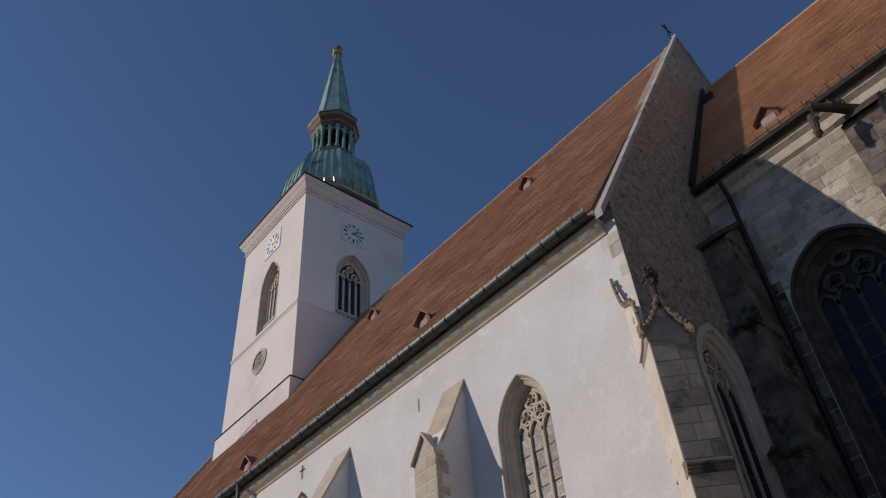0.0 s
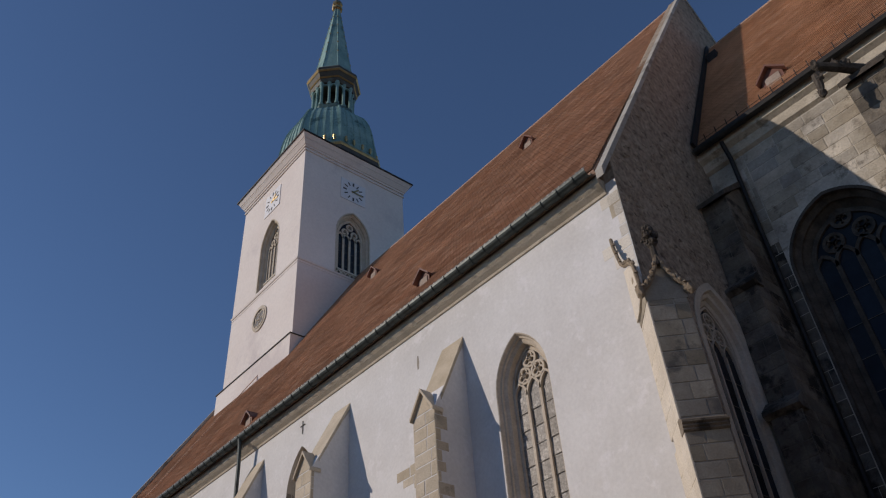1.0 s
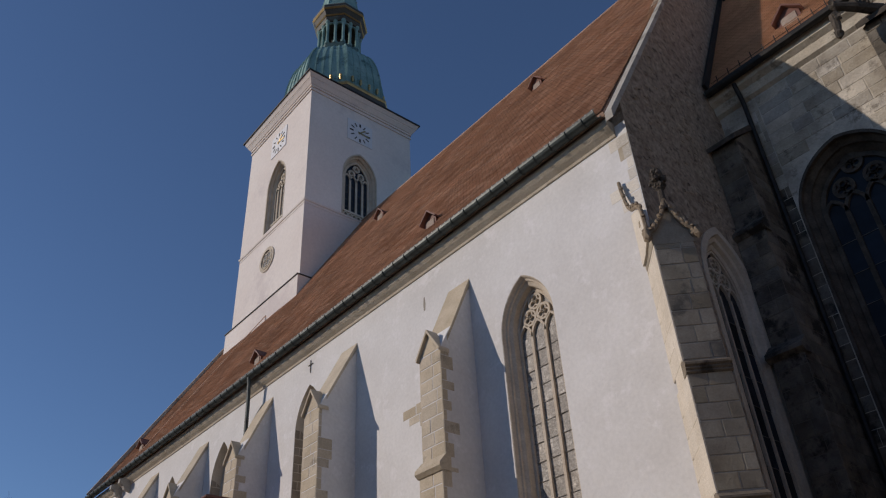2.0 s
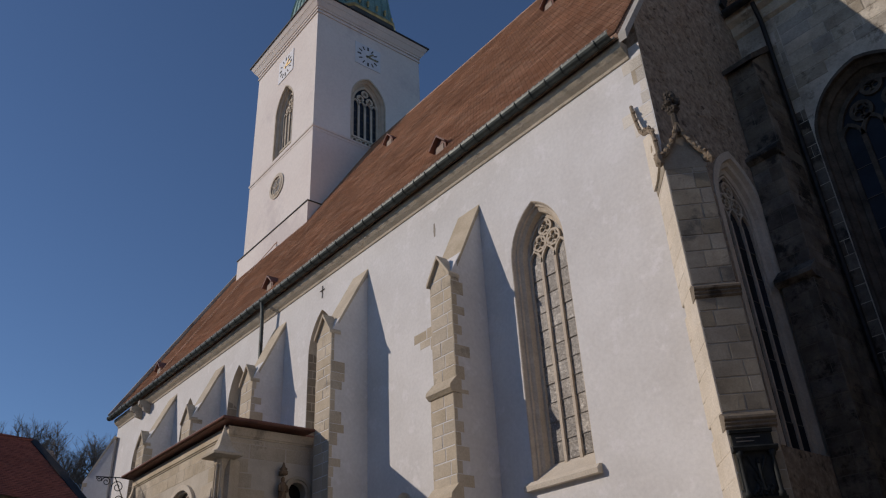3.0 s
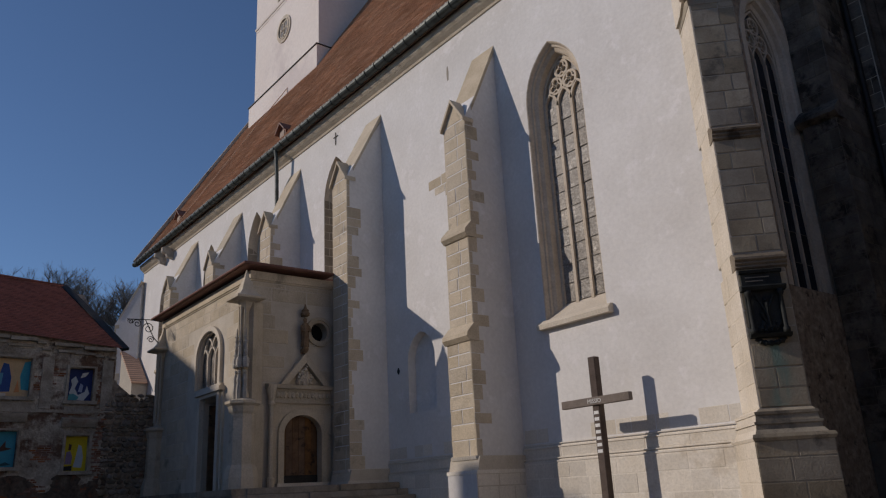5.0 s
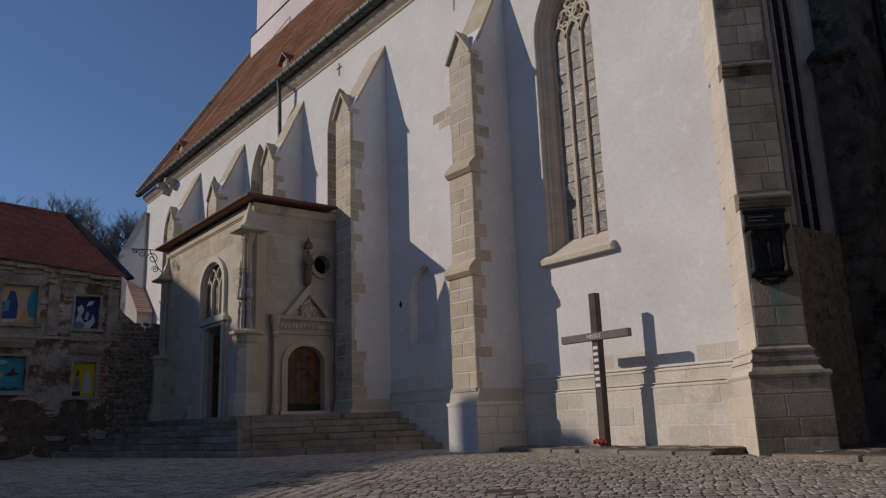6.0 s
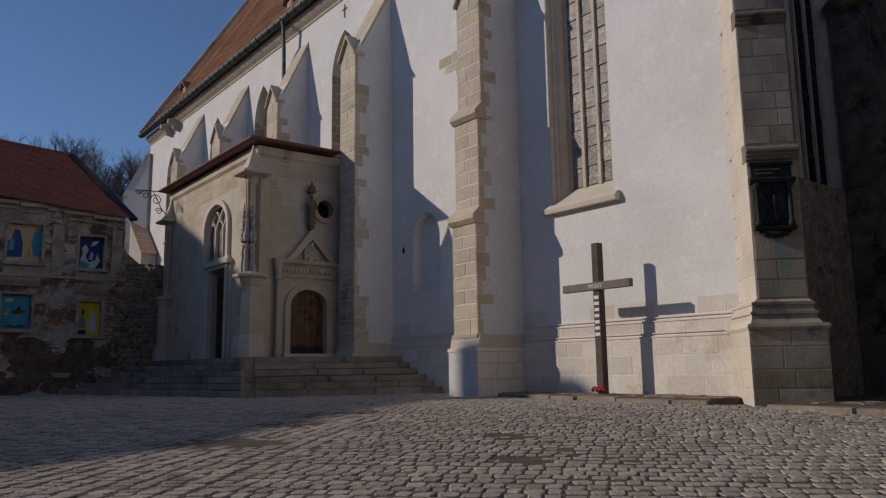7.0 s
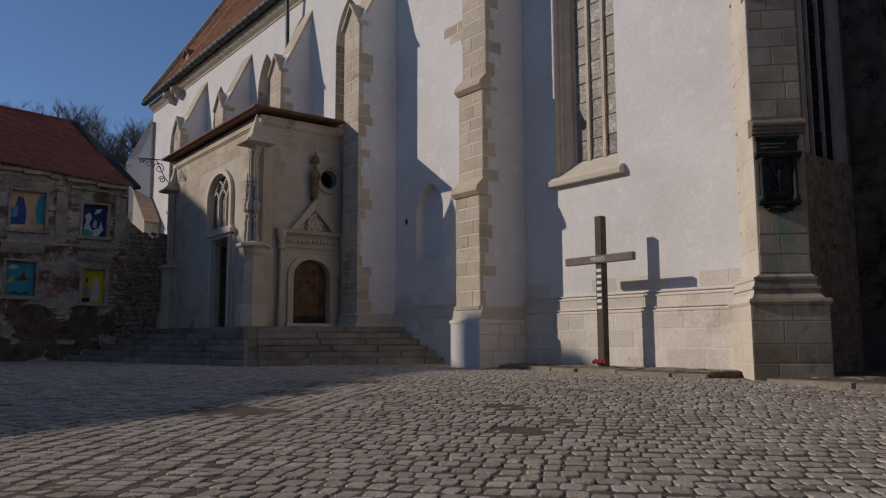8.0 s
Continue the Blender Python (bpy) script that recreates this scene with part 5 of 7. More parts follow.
part("end_wall", prism(bmesh.new(), [(17.2, 22.9, -0.5), (17.2, 34.8, -0.5), (17.2, 34.8, 22), (17.2, RIDGE_Y, 33.6), (17.2, 22.9, 22)], (0.8, 0, 0)), M_OLDJOINT, choir)
part("roof_flashing", sweep(bmesh.new(), [(EAST_X + 0.12, 22.35, 22.6), (EAST_X + 0.12, RIDGE_Y, 34.1)], 0.3, 0.12, X), M_IRON, croof, "dark lead flashing")
part("roof_hatch", boxed(EAST_X + 0.25, EAST_X + 0.8, 27.5, 27.9, 31.6, 32.35), M_IRON, croof)


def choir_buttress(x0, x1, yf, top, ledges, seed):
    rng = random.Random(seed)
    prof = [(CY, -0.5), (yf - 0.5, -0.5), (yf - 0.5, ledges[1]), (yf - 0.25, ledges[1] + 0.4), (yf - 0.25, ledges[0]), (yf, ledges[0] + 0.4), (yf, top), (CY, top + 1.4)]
    b = part("buttress", prism(bmesh.new(), [(x0, y, z) for y, z in prof], (x1 - x0, 0, 0)), M_OLDJOINT, choir, "weathered stone buttress, darkened for the deep shade it stands in")
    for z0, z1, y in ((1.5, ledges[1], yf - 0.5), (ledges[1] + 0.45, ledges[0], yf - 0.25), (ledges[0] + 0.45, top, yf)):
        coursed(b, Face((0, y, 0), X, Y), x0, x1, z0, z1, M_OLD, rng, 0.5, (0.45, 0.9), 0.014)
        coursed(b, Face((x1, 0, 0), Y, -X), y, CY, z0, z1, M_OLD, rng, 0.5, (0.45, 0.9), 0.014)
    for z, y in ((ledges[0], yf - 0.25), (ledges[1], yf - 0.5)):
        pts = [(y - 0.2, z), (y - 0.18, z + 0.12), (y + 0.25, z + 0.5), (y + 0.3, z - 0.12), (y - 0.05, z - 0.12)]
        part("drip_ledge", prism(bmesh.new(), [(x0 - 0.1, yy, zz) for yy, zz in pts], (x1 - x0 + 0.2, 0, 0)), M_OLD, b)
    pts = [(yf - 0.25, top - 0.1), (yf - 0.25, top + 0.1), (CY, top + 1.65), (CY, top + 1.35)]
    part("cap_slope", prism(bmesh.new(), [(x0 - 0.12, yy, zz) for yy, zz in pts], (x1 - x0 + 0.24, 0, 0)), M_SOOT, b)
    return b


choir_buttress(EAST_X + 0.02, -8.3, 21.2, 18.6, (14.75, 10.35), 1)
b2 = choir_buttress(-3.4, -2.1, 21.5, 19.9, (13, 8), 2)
bm = tube(bmesh.new(), [(-2.7, 21.6, 20.2), (-3.2, 20.9, 20.3), (-3.62, 20.5, 20.45), (-3.78, 20.45, 20.1), (-3.82, 20.45, 19.6), (-3.86, 20.4, 19.25)], [0.2, 0.16, 0.15, 0.15, 0.13, 0.06], 8)
tube(bm, [(-3.62, 20.5, 20.4), (-3.7, 20.7, 20.9), (-3.75, 21.2, 21.4)], [0.1, 0.08, 0.07], 6)
for k, c in enumerate(((-3.85, 20.4, 19.3), (-3.7, 20.42, 19.95), (-3.66, 20.45, 20.5), (-3.2, 20.85, 20.45), (-2.95, 21.1, 20.42))):
    blob(bm, c, (0.13, 0.13, 0.19), k, 0.7, 2)
part("gargoyle", bm, M_SOOT, b2, "weathered stone water spout")
part("downpipe", tube(bmesh.new(), [(-8.15, 22.45, 22.0), (-8.15, 22.7, 21.2), (-8.15, 22.75, 0.3)], 0.09, 8), M_IRON, choir, "dark downpipe in the corner")
dormer(croof, -5.6, 23.0, 22.35 + 0.6 * 1.83 - 0.3, w=0.45, h=1.15)
# Added out of view, only to hold skylight back from the choir corner.
part("side_chapel", boxed(-2.9, 8, 17.0, 22.45, -0.5, 10.5), M_OLD, choir, "unseen stone block added to keep skylight off the choir corner")
# low wall and ledge in the shaded corner
part("plinth", boxed(EAST_X + 0.02, 18, 22.5, CY, -0.5, 2.2), M_OLD, choir)

# ---- porch ----
PX0, PX1, PY0, PY1, PZ, PTOP = -34.8, -25.4, 11.2, 15.98, 1.28, 8.75
porch = thing("church_porch", (-30, 13.5, 0), "sand-coloured stone church porch with carved doorway", "porch")
peast, psouth = Face((PX1, 0, 0), Y, -X), Face((0, PY0, 0), X, Y)
EDOOR, SDOOR, SWIN = (12.48, 13.98, PZ, 3.1, 3.75), (-29.55, -28.0, PZ, 4.4, 4.8), (-30.3, -28.0, 5.1, 6.4, 7.35)


def disc(c, z, r, n=24):
    return [(c + r * math.cos(2 * math.pi * i / n), z + r * math.sin(2 * math.pi * i / n)) for i in range(n)]


OC_A, OC_Z, OC_R = 13.95, 6.85, 0.36
occ = [(OC_A - OC_R, OC_Z - 0.001)] + [(OC_A - OC_R * math.cos(math.pi * i / 12), OC_Z + OC_R * math.sin(math.pi * i / 12)) for i in range(13)] + [(OC_A + OC_R, OC_Z - 0.001)]
bm = bmesh.new()
pierced(bm, peast, PY0, 14.7, PZ - 1.4, 5.2, [round_arch(*EDOOR)], 0.7)
pierced(bm, peast, PY0, OC_A - OC_R, 5.2, PTOP, [], 0.7)
pierced(bm, peast, OC_A + OC_R, PY1, 5.2, PTOP, [], 0.7)
pierced(bm, peast, 14.7, PY1, PZ - 1.4, 5.2, [], 0.7)
pierced(bm, peast, OC_A - OC_R, OC_A + OC_R, OC_Z, PTOP, [occ], 0.7)
low = [(OC_A - OC_R * math.cos(math.pi * i / 12), OC_Z - OC_R * math.sin(math.pi * i / 12)) for i in range(13)]
for p, q in zip(low, low[1:]):
    prism(bm, [peast.at(p[0], 5.2), peast.at(q[0], 5.2), peast.at(*q), peast.at(*p)], -X * 0.7)
bmesh.ops.remove_doubles(bm, verts=bm.verts, dist=0.0005)
pe = part("east_wall", bm, M_JOINT, porch, "dressed sandstone wall")
bm = bmesh.new()
pierced(bm, psouth, PX0, PX1 - 0.7, PZ - 1.4, 5.05, [round_arch(SDOOR[0], SDOOR[1], PZ, 4.6, 4.75, 8)], 0.7)
pierced(bm, psouth, PX0, PX1 - 0.7, 5.05, PTOP, [round_arch(*SWIN)], 0.7)
ps = part("south_wall", bm, M_JOINT, porch, "dressed sandstone wall")
part("west_wall", boxed(PX0, PX0 + 0.7, PY0 + 0.7, PY1, -0.1, PTOP), M_JOINT, porch)
rng = random.Random(31)


def skip_e(p, q, r, s):
    return (q > 11.85 and p < 14.7 and r < 4.75) or (q > OC_A - 0.62 and p < OC_A + 0.62 and s > OC_Z - 0.62 and r < OC_Z + 0.62) or (r < 6 and abs((p + q) / 2 - 13.2) < 0.9)


def skip_s(p, q, r, s):
    return (q > SWIN[0] - 0.35 and p < SWIN[1] + 0.35 and r < SWIN[4] + 0.3)


coursed(pe, peast, PY0 + 0.02, PY1 - 1.5, PZ, PTOP - 0.25, M_ASHLAR, rng, 0.48, (0.7, 1.5), 0.006, 0.008, skip_e)
coursed(ps, psouth, PX0 + 0.05, PX1 - 0.05, PZ, PTOP - 0.25, M_ASHLAR, rng, 0.48, (0.7, 1.5), 0.006, 0.008, skip_s)
bm = bmesh.new()
for z, g, h in ((PTOP - 0.22, 0.04, 0.06), (PTOP - 0.16, 0.08, 0.3)):
    box(bm, PX0 - g, PX1 + g, PY0 - g, 14.6, z, z + h)
part("cornice", bm, M_ASHLAR, porch, "stone cornice under the roof")
bm = prism(bmesh.new(), [(PX0 - 0.4, PY0 - 0.42, 8.99), (PX1 + 0.42, PY0 - 0.42, 8.99), (PX1 + 0.42, 14.3, 8.99), (PX1 - 0.35, 14.3, 8.99), (PX1 - 0.35, 15.98, 8.99), (PX0 - 0.4, 15.98, 8.99)], (0, 0, 0.12))
part("roof", bm, M_RUSTY, porch, "flat red-brown sheet metal roof")
part("roof_gutter", tube(bmesh.new(), [(PX0 - 0.4, PY0 - 0.46, 9.05), (PX1 + 0.46, PY0 - 0.46, 9.05), (PX1 + 0.46, 15.1, 9.05)], 0.055, 8), M_RUSTY, porch)
part("downpipe", tube(bmesh.new(), [(PX1 + 0.3, 14.75, 8.95), (PX1 + 0.12, 14.6, 8.6), (PX1 + 0.12, 14.62, 4.6)], 0.06, 8), M_IRON, porch, "thin dark downpipe")
# east doorway
bm = bmesh.new()
for o, d, w, dd in ((0.05, -0.02, 0.12, 0.3), (0.16, -0.09, 0.1, 0.16)):
    pts = [(EDOOR[0] - o, PZ)] + [(a, z) for a, z in round_arch(EDOOR[0] - o, EDOOR[1] + o, PZ, EDOOR[3], EDOOR[4] + o)[1:-1]] + [(EDOOR[1] + o, PZ)]
    sweep(bm, [peast.at(a, z, d) for a, z in pts], w, dd, peast.n)
pierced(bm, Face((PX1 + 0.07, 0, 0), Y, -X), 12.05, 14.42, PZ, 4.16, [round_arch(EDOOR[0] - 0.1, EDOOR[1] + 0.1, PZ, EDOOR[3], EDOOR[4] + 0.1)], 0.07)
door = part("doorway", bm, M_ASHLAR, porch, "carved pale stone doorway with gable")
for k in range(6):
    w = (EDOOR[1] - EDOOR[0]) / 6
    a = EDOOR[0] + k * w
    cz = EDOOR[3] + (EDOOR[4] - EDOOR[3]) * math.sqrt(max(0.05, 1 - ((a + w / 2 - 13.23) / 0.75) ** 2))
    part("board", prism(bmesh.new(), [peast.at(a + 0.006, PZ + 0.12, 0.2), peast.at(a + w - 0.006, PZ + 0.12, 0.2), peast.at(a + w - 0.006, cz + 0.1, 0.2), peast.at(a + 0.006, cz + 0.1, 0.2)], -X * 0.05), M_WOODDOOR, door, "brown door board")
part("threshold", boxed(PX1 - 0.6, PX1 + 0.25, 12.2, 14.25, PZ - 0.02, PZ + 0.13), M_PALE, door)
part("kickplate", boxed(PX1 - 0.2, PX1 - 0.18, EDOOR[0], EDOOR[1], PZ + 0.13, PZ + 0.4), M_IRON, door)
for a in (11.98, 14.5):
    bm = lathe(bmesh.new(), (PX1 + 0.16, a), [(0.13, PZ), (0.14, PZ + 0.3), (0.09, PZ + 0.36), (0.08, 4.0), (0.14, 4.1), (0.1, 4.2), (0.14, 4.4), (0.2, 4.75)], 10)
    part("shaft", bm, M_ASHLAR, door, "slim engaged column")
part("frieze", boxed(PX1 - 0.05, PX1 + 0.14, 12.0, 14.45, 4.15, 4.65), M_ASHLAR, door)
for k in range(14):
    part("carved_leaf", blob(bmesh.new(), (PX1 + 0.16, 12.2 + 0.155 * k, 4.42), (0.06, 0.09, 0.12), k, 0.6, 1), M_ASHLAR, door)
bm = prism(bmesh.new(), [(PX1 - 0.05, 11.8, 4.65), (PX1 + 0.28, 11.8, 4.65), (PX1 + 0.34, 11.8, 4.78), (PX1 - 0.05, 11.8, 4.84)], (0, 2.95, 0))
part("lintel_cornice", bm, M_ASHLAR, door)
for s in (-1, 1):
    bm = prism(bmesh.new(), [(PX1 + 0.02, 13.28 + s * 0.98, 4.8), (PX1 + 0.02, 13.28 + s * 0.72, 4.8), (PX1 + 0.02, 13.28, 5.6), (PX1 + 0.02, 13.28, 5.98)], (0.26, 0, 0))
    part("gable_bar", bm, M_ASHLAR, door)
part("gable_field", prism(bmesh.new(), [(PX1 - 0.02, 12.5, 4.82), (PX1 - 0.02, 14.06, 4.82), (PX1 - 0.02, 13.28, 5.7)], (0.06, 0, 0)), M_ASHLAR, door)
bm = bmesh.new()
for k, (a, z, s) in enumerate(((13.2, 5.35, 0.13), (13.1, 5.15, 0.18), (13.3, 5.12, 0.16), (13.0, 4.95, 0.16), (13.4, 4.95, 0.15), (13.2, 4.98, 0.2), (13.28, 5.5, 0.09))):
    blob(bm, (PX1 + 0.12, a + 0.08, z), (0.12, s * 0.8, s), k, 0.9, 2)
for k in range(10):
    q = k * 0.63
    blob(bm, (PX1 + 0.16, 13.28 + 0.26 * math.cos(q), 5.08 + 0.16 * math.sin(q)), (0.1, 0.06, 0.07), k + 20, 0.8, 1)
part("gable_relief", bm, M_PALE, door, "pale carved relief")
# statue above the door: one plain mesh
SC = (PX1 + 0.22, 13.25)
bm = lathe(bmesh.new(), SC, [(0.03, 5.92), (0.1, 6.02), (0.13, 6.1), (0.13, 6.15), (0.11, 6.18), (0.14, 6.3), (0.13, 6.6), (0.15, 6.85), (0.15, 6.98), (0.1, 7.08), (0.05, 7.11), (0.07, 7.16), (0.07, 7.24), (0.03, 7.29)], 12)
for k in range(8):
    q = k * math.pi / 4
    tube(bm, [(SC[0] + 0.13 * math.cos(q), SC[1] + 0.13 * math.sin(q), 6.2), (SC[0] + 0.13 * math.cos(q + 0.3), SC[1] + 0.13 * math.sin(q + 0.3), 6.75)], [0.03, 0.015], 5)
for w in (-1, 1):
    tube(bm, [(SC[0] + 0.02, SC[1] + w * 0.15, 6.98), (SC[0] + 0.07, SC[1] + w * 0.17, 6.78), (SC[0] + 0.16, SC[1] + w * 0.05, 6.74)], [0.05, 0.05, 0.035], 6)
lathe(bm, SC, [(0.1, 7.34), (0.17, 7.38), (0.18, 7.46), (0.13, 7.5), (0.15, 7.56), (0.07, 7.64), (0.02, 7.8)], 8)
box(bm, PX1 - 0.02, PX1 + 0.12, 13.18, 13.32, 7.36, 7.5)
box(bm, PX1 - 0.02, PX1 + 0.14, 13.17, 13.33, 5.98, 6.13)
stat = part("statue", bm, M_SPIREDARK, None)
tagged(stat, "weathered brown stone statue under a small canopy", "statue")
# small round window
bm = bmesh.new()
for r, d, w, dd in ((0.5, -0.03, 0.12, 0.12), (0.41, 0.05, 0.12, 0.14)):
    sweep(bm, [peast.at(a, z, d) for a, z in disc(OC_A, OC_Z, r)], w, dd, peast.n, closed=True)
rw = part("round_window", bm, M_ASHLAR, porch, "small round window with moulded ring")
bm = prism(bmesh.new(), [peast.at(a, z, 0.4) for a, z in disc(OC_A, OC_Z, OC_R + 0.05)], -X * 0.02)
part("pane", bm, M_DARK, rw)
# south doorway and window
bm = bmesh.new()
for o, d, w, dd in ((0.18, -0.06, 0.26, 0.2), (0.42, -0.03, 0.12, 0.12)):
    pts = [(SDOOR[0] - o, PZ), (SDOOR[0] - o, 4.7 + o * 0.5), (SDOOR[1] + o, 4.7 + o * 0.5), (SDOOR[1] + o, PZ)]
    sweep(bm, [psouth.at(a, z, d) for a, z in pts], w, dd, Y)
sd = part("doorway", bm, M_PALE, porch, "tall pale stone south doorway standing open and dark")
part("lintel", boxed(SDOOR[0] - 0.5, SDOOR[1] + 0.5, PY0 - 0.25, PY0, 4.86, 5.02), M_PALE, sd)
part("interior_wall", boxed(PX0 + 0.8, PX1 - 0.8, 15.4, 15.5, PZ, 8.5), M_DARK, porch)
part("interior_floor", boxed(PX0 + 0.1, PX1 - 0.05, PY0 + 0.05, PY1, 0.2, PZ), M_STEP, porch)
part("open_door_leaf", boxed(SDOOR[0] + 0.02, SDOOR[0] + 0.09, PY0 + 0.2, PY0 + 1.5, PZ, 4.5), M_WOODDOOR, sd)
bm = bmesh.new()
for o, d, w, dd in ((0.1, -0.05, 0.2, 0.16), (-0.02, 0.05, 0.08, 0.14)):
    sweep(bm, [psouth.at(a, z, d) for a, z in round_arch(SWIN[0] - o, SWIN[1] + o, SWIN[2], SWIN[3], SWIN[4] + o)], w, dd, Y)
sw = part("window", bm, M_PALE, porch, "round-arched window with stone tracery")
part("sill", boxed(SWIN[0] - 0.3, SWIN[1] + 0.3, PY0 - 0.12, PY0 + 0.3, 5.03, 5.16), M_PALE, sw)
w3 = (SWIN[1] - SWIN[0]) / 3
for k in range(1, 3):
    part("mullion", sweep(bmesh.new(), [psouth.at(SWIN[0] + k * w3, 5.1, 0.12), psouth.at(SWIN[0] + k * w3, 6.5, 0.12)], 0.07, 0.12, Y), M_PALE, sw)
bm = bmesh.new()
for k in range(3):
    sweep(bm, [psouth.at(a, z, 0.12) for a, z in arch(SWIN[0] + k * w3, SWIN[0] + (k + 1) * w3, 6.2, 6.25, 6.75, 6)], 0.06, 0.1, Y)
for k in range(2):
    sweep(bm, [psouth.at(a, z, 0.12) for a, z in arch(SWIN[0] + (k + 0.5) * w3, SWIN[0] + (k + 1.5) * w3, 6.6, 6.65, 7.15, 6)], 0.06, 0.1, Y)
part("tracery", bm, M_PALE, sw)
part("pane", prism(bmesh.new(), [psouth.at(a, z, 0.19) for a, z in round_arch(*SWIN)], Y * 0.02), M_GLASS, sw)


def pier(c, hood, ledge, carve=True):
    """A slim corner pier with flared foot, ledge, thin shaft, carved canopies and a swept hood."""
    prof = [(0.56, PZ - 0.2), (0.56, PZ + 0.35), (0.5, PZ + 0.62), (0.44, PZ + 0.75), (0.42, ledge - 0.38), (0.46, ledge - 0.3), (0.5, ledge - 0.12), (0.6, ledge - 0.04), (0.6, ledge + 0.05), (0.3, ledge + 0.14)]
    p = part("pier", lathe(bmesh.new(), c, prof, 8, O8), M_ASHLAR, porch, "angled stone corner pier")
    if carve:
        way = Vector((-R2, R2, 0))
        mass = prism(bmesh.new(), [Vector((*c, ledge)) + Vector((R2, R2, 0)) * w + way * d for w, d in ((-0.26, 0.06), (0.3, 0.0), (0.36, 0.75), (-0.36, 0.75))], (0, 0, hood - ledge))
        prism(mass, [Vector((*c, 0.6)) + Vector((R2, R2, 0)) * w + way * d for w, d in ((-0.4, 0.1), (0.4, 0.1), (0.45, 0.75), (-0.45, 0.75))], (0, 0, ledge - 0.6))
        part("pier_core", mass, M_ASHLAR, p, "stone core that joins the pier to the corner")
    bm = lathe(bmesh.new(), c, [(0.22, ledge + 0.1), (0.2, ledge + 0.3), (0.14, ledge + 0.45), (0.13, hood - 0.4), (0.2, hood - 0.28), (0.26, hood - 0.1), (0.4, hood)], 8, O8)
    for k in range(4):
        q = -math.pi / 2 + (k - 1.5) * 0.75
        lathe(bm, (c[0] + 0.19 * math.cos(q), c[1] + 0.19 * math.sin(q)), [(0.055, ledge + 0.3), (0.045, ledge + 0.5), (0.045, hood - 0.35), (0.07, hood - 0.25)], 6)
    part("shaft", bm, M_ASHLAR, p, "thin clustered shaft")
    bm = lathe(bmesh.new(), c, [(0.5, hood - 0.06), (0.74, hood), (0.76, hood + 0.07), (0.5, hood + 0.17), (0.34, hood + 0.34), (0.22, hood + 0.6), (0.1, hood + 0.85), (0.02, hood + 1.1)], 4, math.pi / 4)
    part("hood", bm, M_ASHLAR, p, "swept stone hood with a point")
    if carve:
        rng = random.Random(int(hood * 10))
        bm = bmesh.new()
        for q in (-2.5, -1.75, -1.0, -0.25):
            x, y = c[0] + 0.27 * math.cos(q), c[1] + 0.27 * math.sin(q)
            lathe(bm, (x, y), [(0.09, ledge + 0.12), (0.1, ledge + 0.35), (0.07, ledge + 0.65), (0.09, ledge + 0.75), (0.05, ledge + 0.95)], 6)
            blob(bm, (x, y, ledge + 1.02), (0.06, 0.06, 0.08), q, 0.4, 1)
            for k in range(5):
                blob(bm, (x + rng.uniform(-0.08, 0.08), y + rng.uniform(-0.08, 0.08), ledge + 1.22 + 0.06 * k), (0.07, 0.07, 0.06), k, 0.7, 1)
            lathe(bm, (x, y), [(0.12, ledge + 1.18), (0.13, ledge + 1.42), (0.07, ledge + 1.55), (0.05, ledge + 1.95), (0.012, ledge + 2.55)], 6)
            for k in range(5):
                for w in (0, 2.1, 4.2):
                    blob(bm, (x + (0.07 - 0.008 * k) * math.cos(w + k), y + (0.07 - 0.008 * k) * math.sin(w + k), ledge + 1.6 + 0.16 * k), (0.03, 0.03, 0.035), k, 0.5, 1)
        part("carved_canopies", bm, M_CARVED, p, "carved figures under little spires")


pier((PX1 + 0.5, PY0 - 0.42), 7.62, 4.05, True)
pier((PX0 + 0.1, PY0 - 0.05), 7.5, 4.05, False)
# wrought-iron arm at the far corner
bm = bmesh.new()
BX = PX0 + 0.1
for r, out, z in ((0.26, 0.75, 8.5), (0.2, 1.25, 8.68), (0.16, 0.62, 8.0), (0.12, 1.55, 8.75)):
    tube(bm, [(BX, PY0 - out - r * (1 - i / 26) * math.cos(i * 0.45), z + r * (1 - i / 26) * math.sin(i * 0.45)) for i in range(22)], 0.02, 5)
tube(bm, [(BX, PY0 - 0.1, 8.85), (BX, PY0 - 0.7, 8.9), (BX, PY0 - 1.7, 8.85)], 0.022, 5)
tube(bm, [(BX, PY0 - 0.1, 7.7), (BX, PY0 - 0.5, 8.1), (BX, PY0 - 0.9, 8.88)], 0.022, 5)
part("iron_bracket", bm, M_IRON, porch, "scrolled wrought-iron bracket")

# ---- steps ----
steps = thing("stone_steps", (-24, 10, 0), "worn stone steps round the porch", "steps")
rng = random.Random(12)
NSTEP, RISE = 6, 0.212
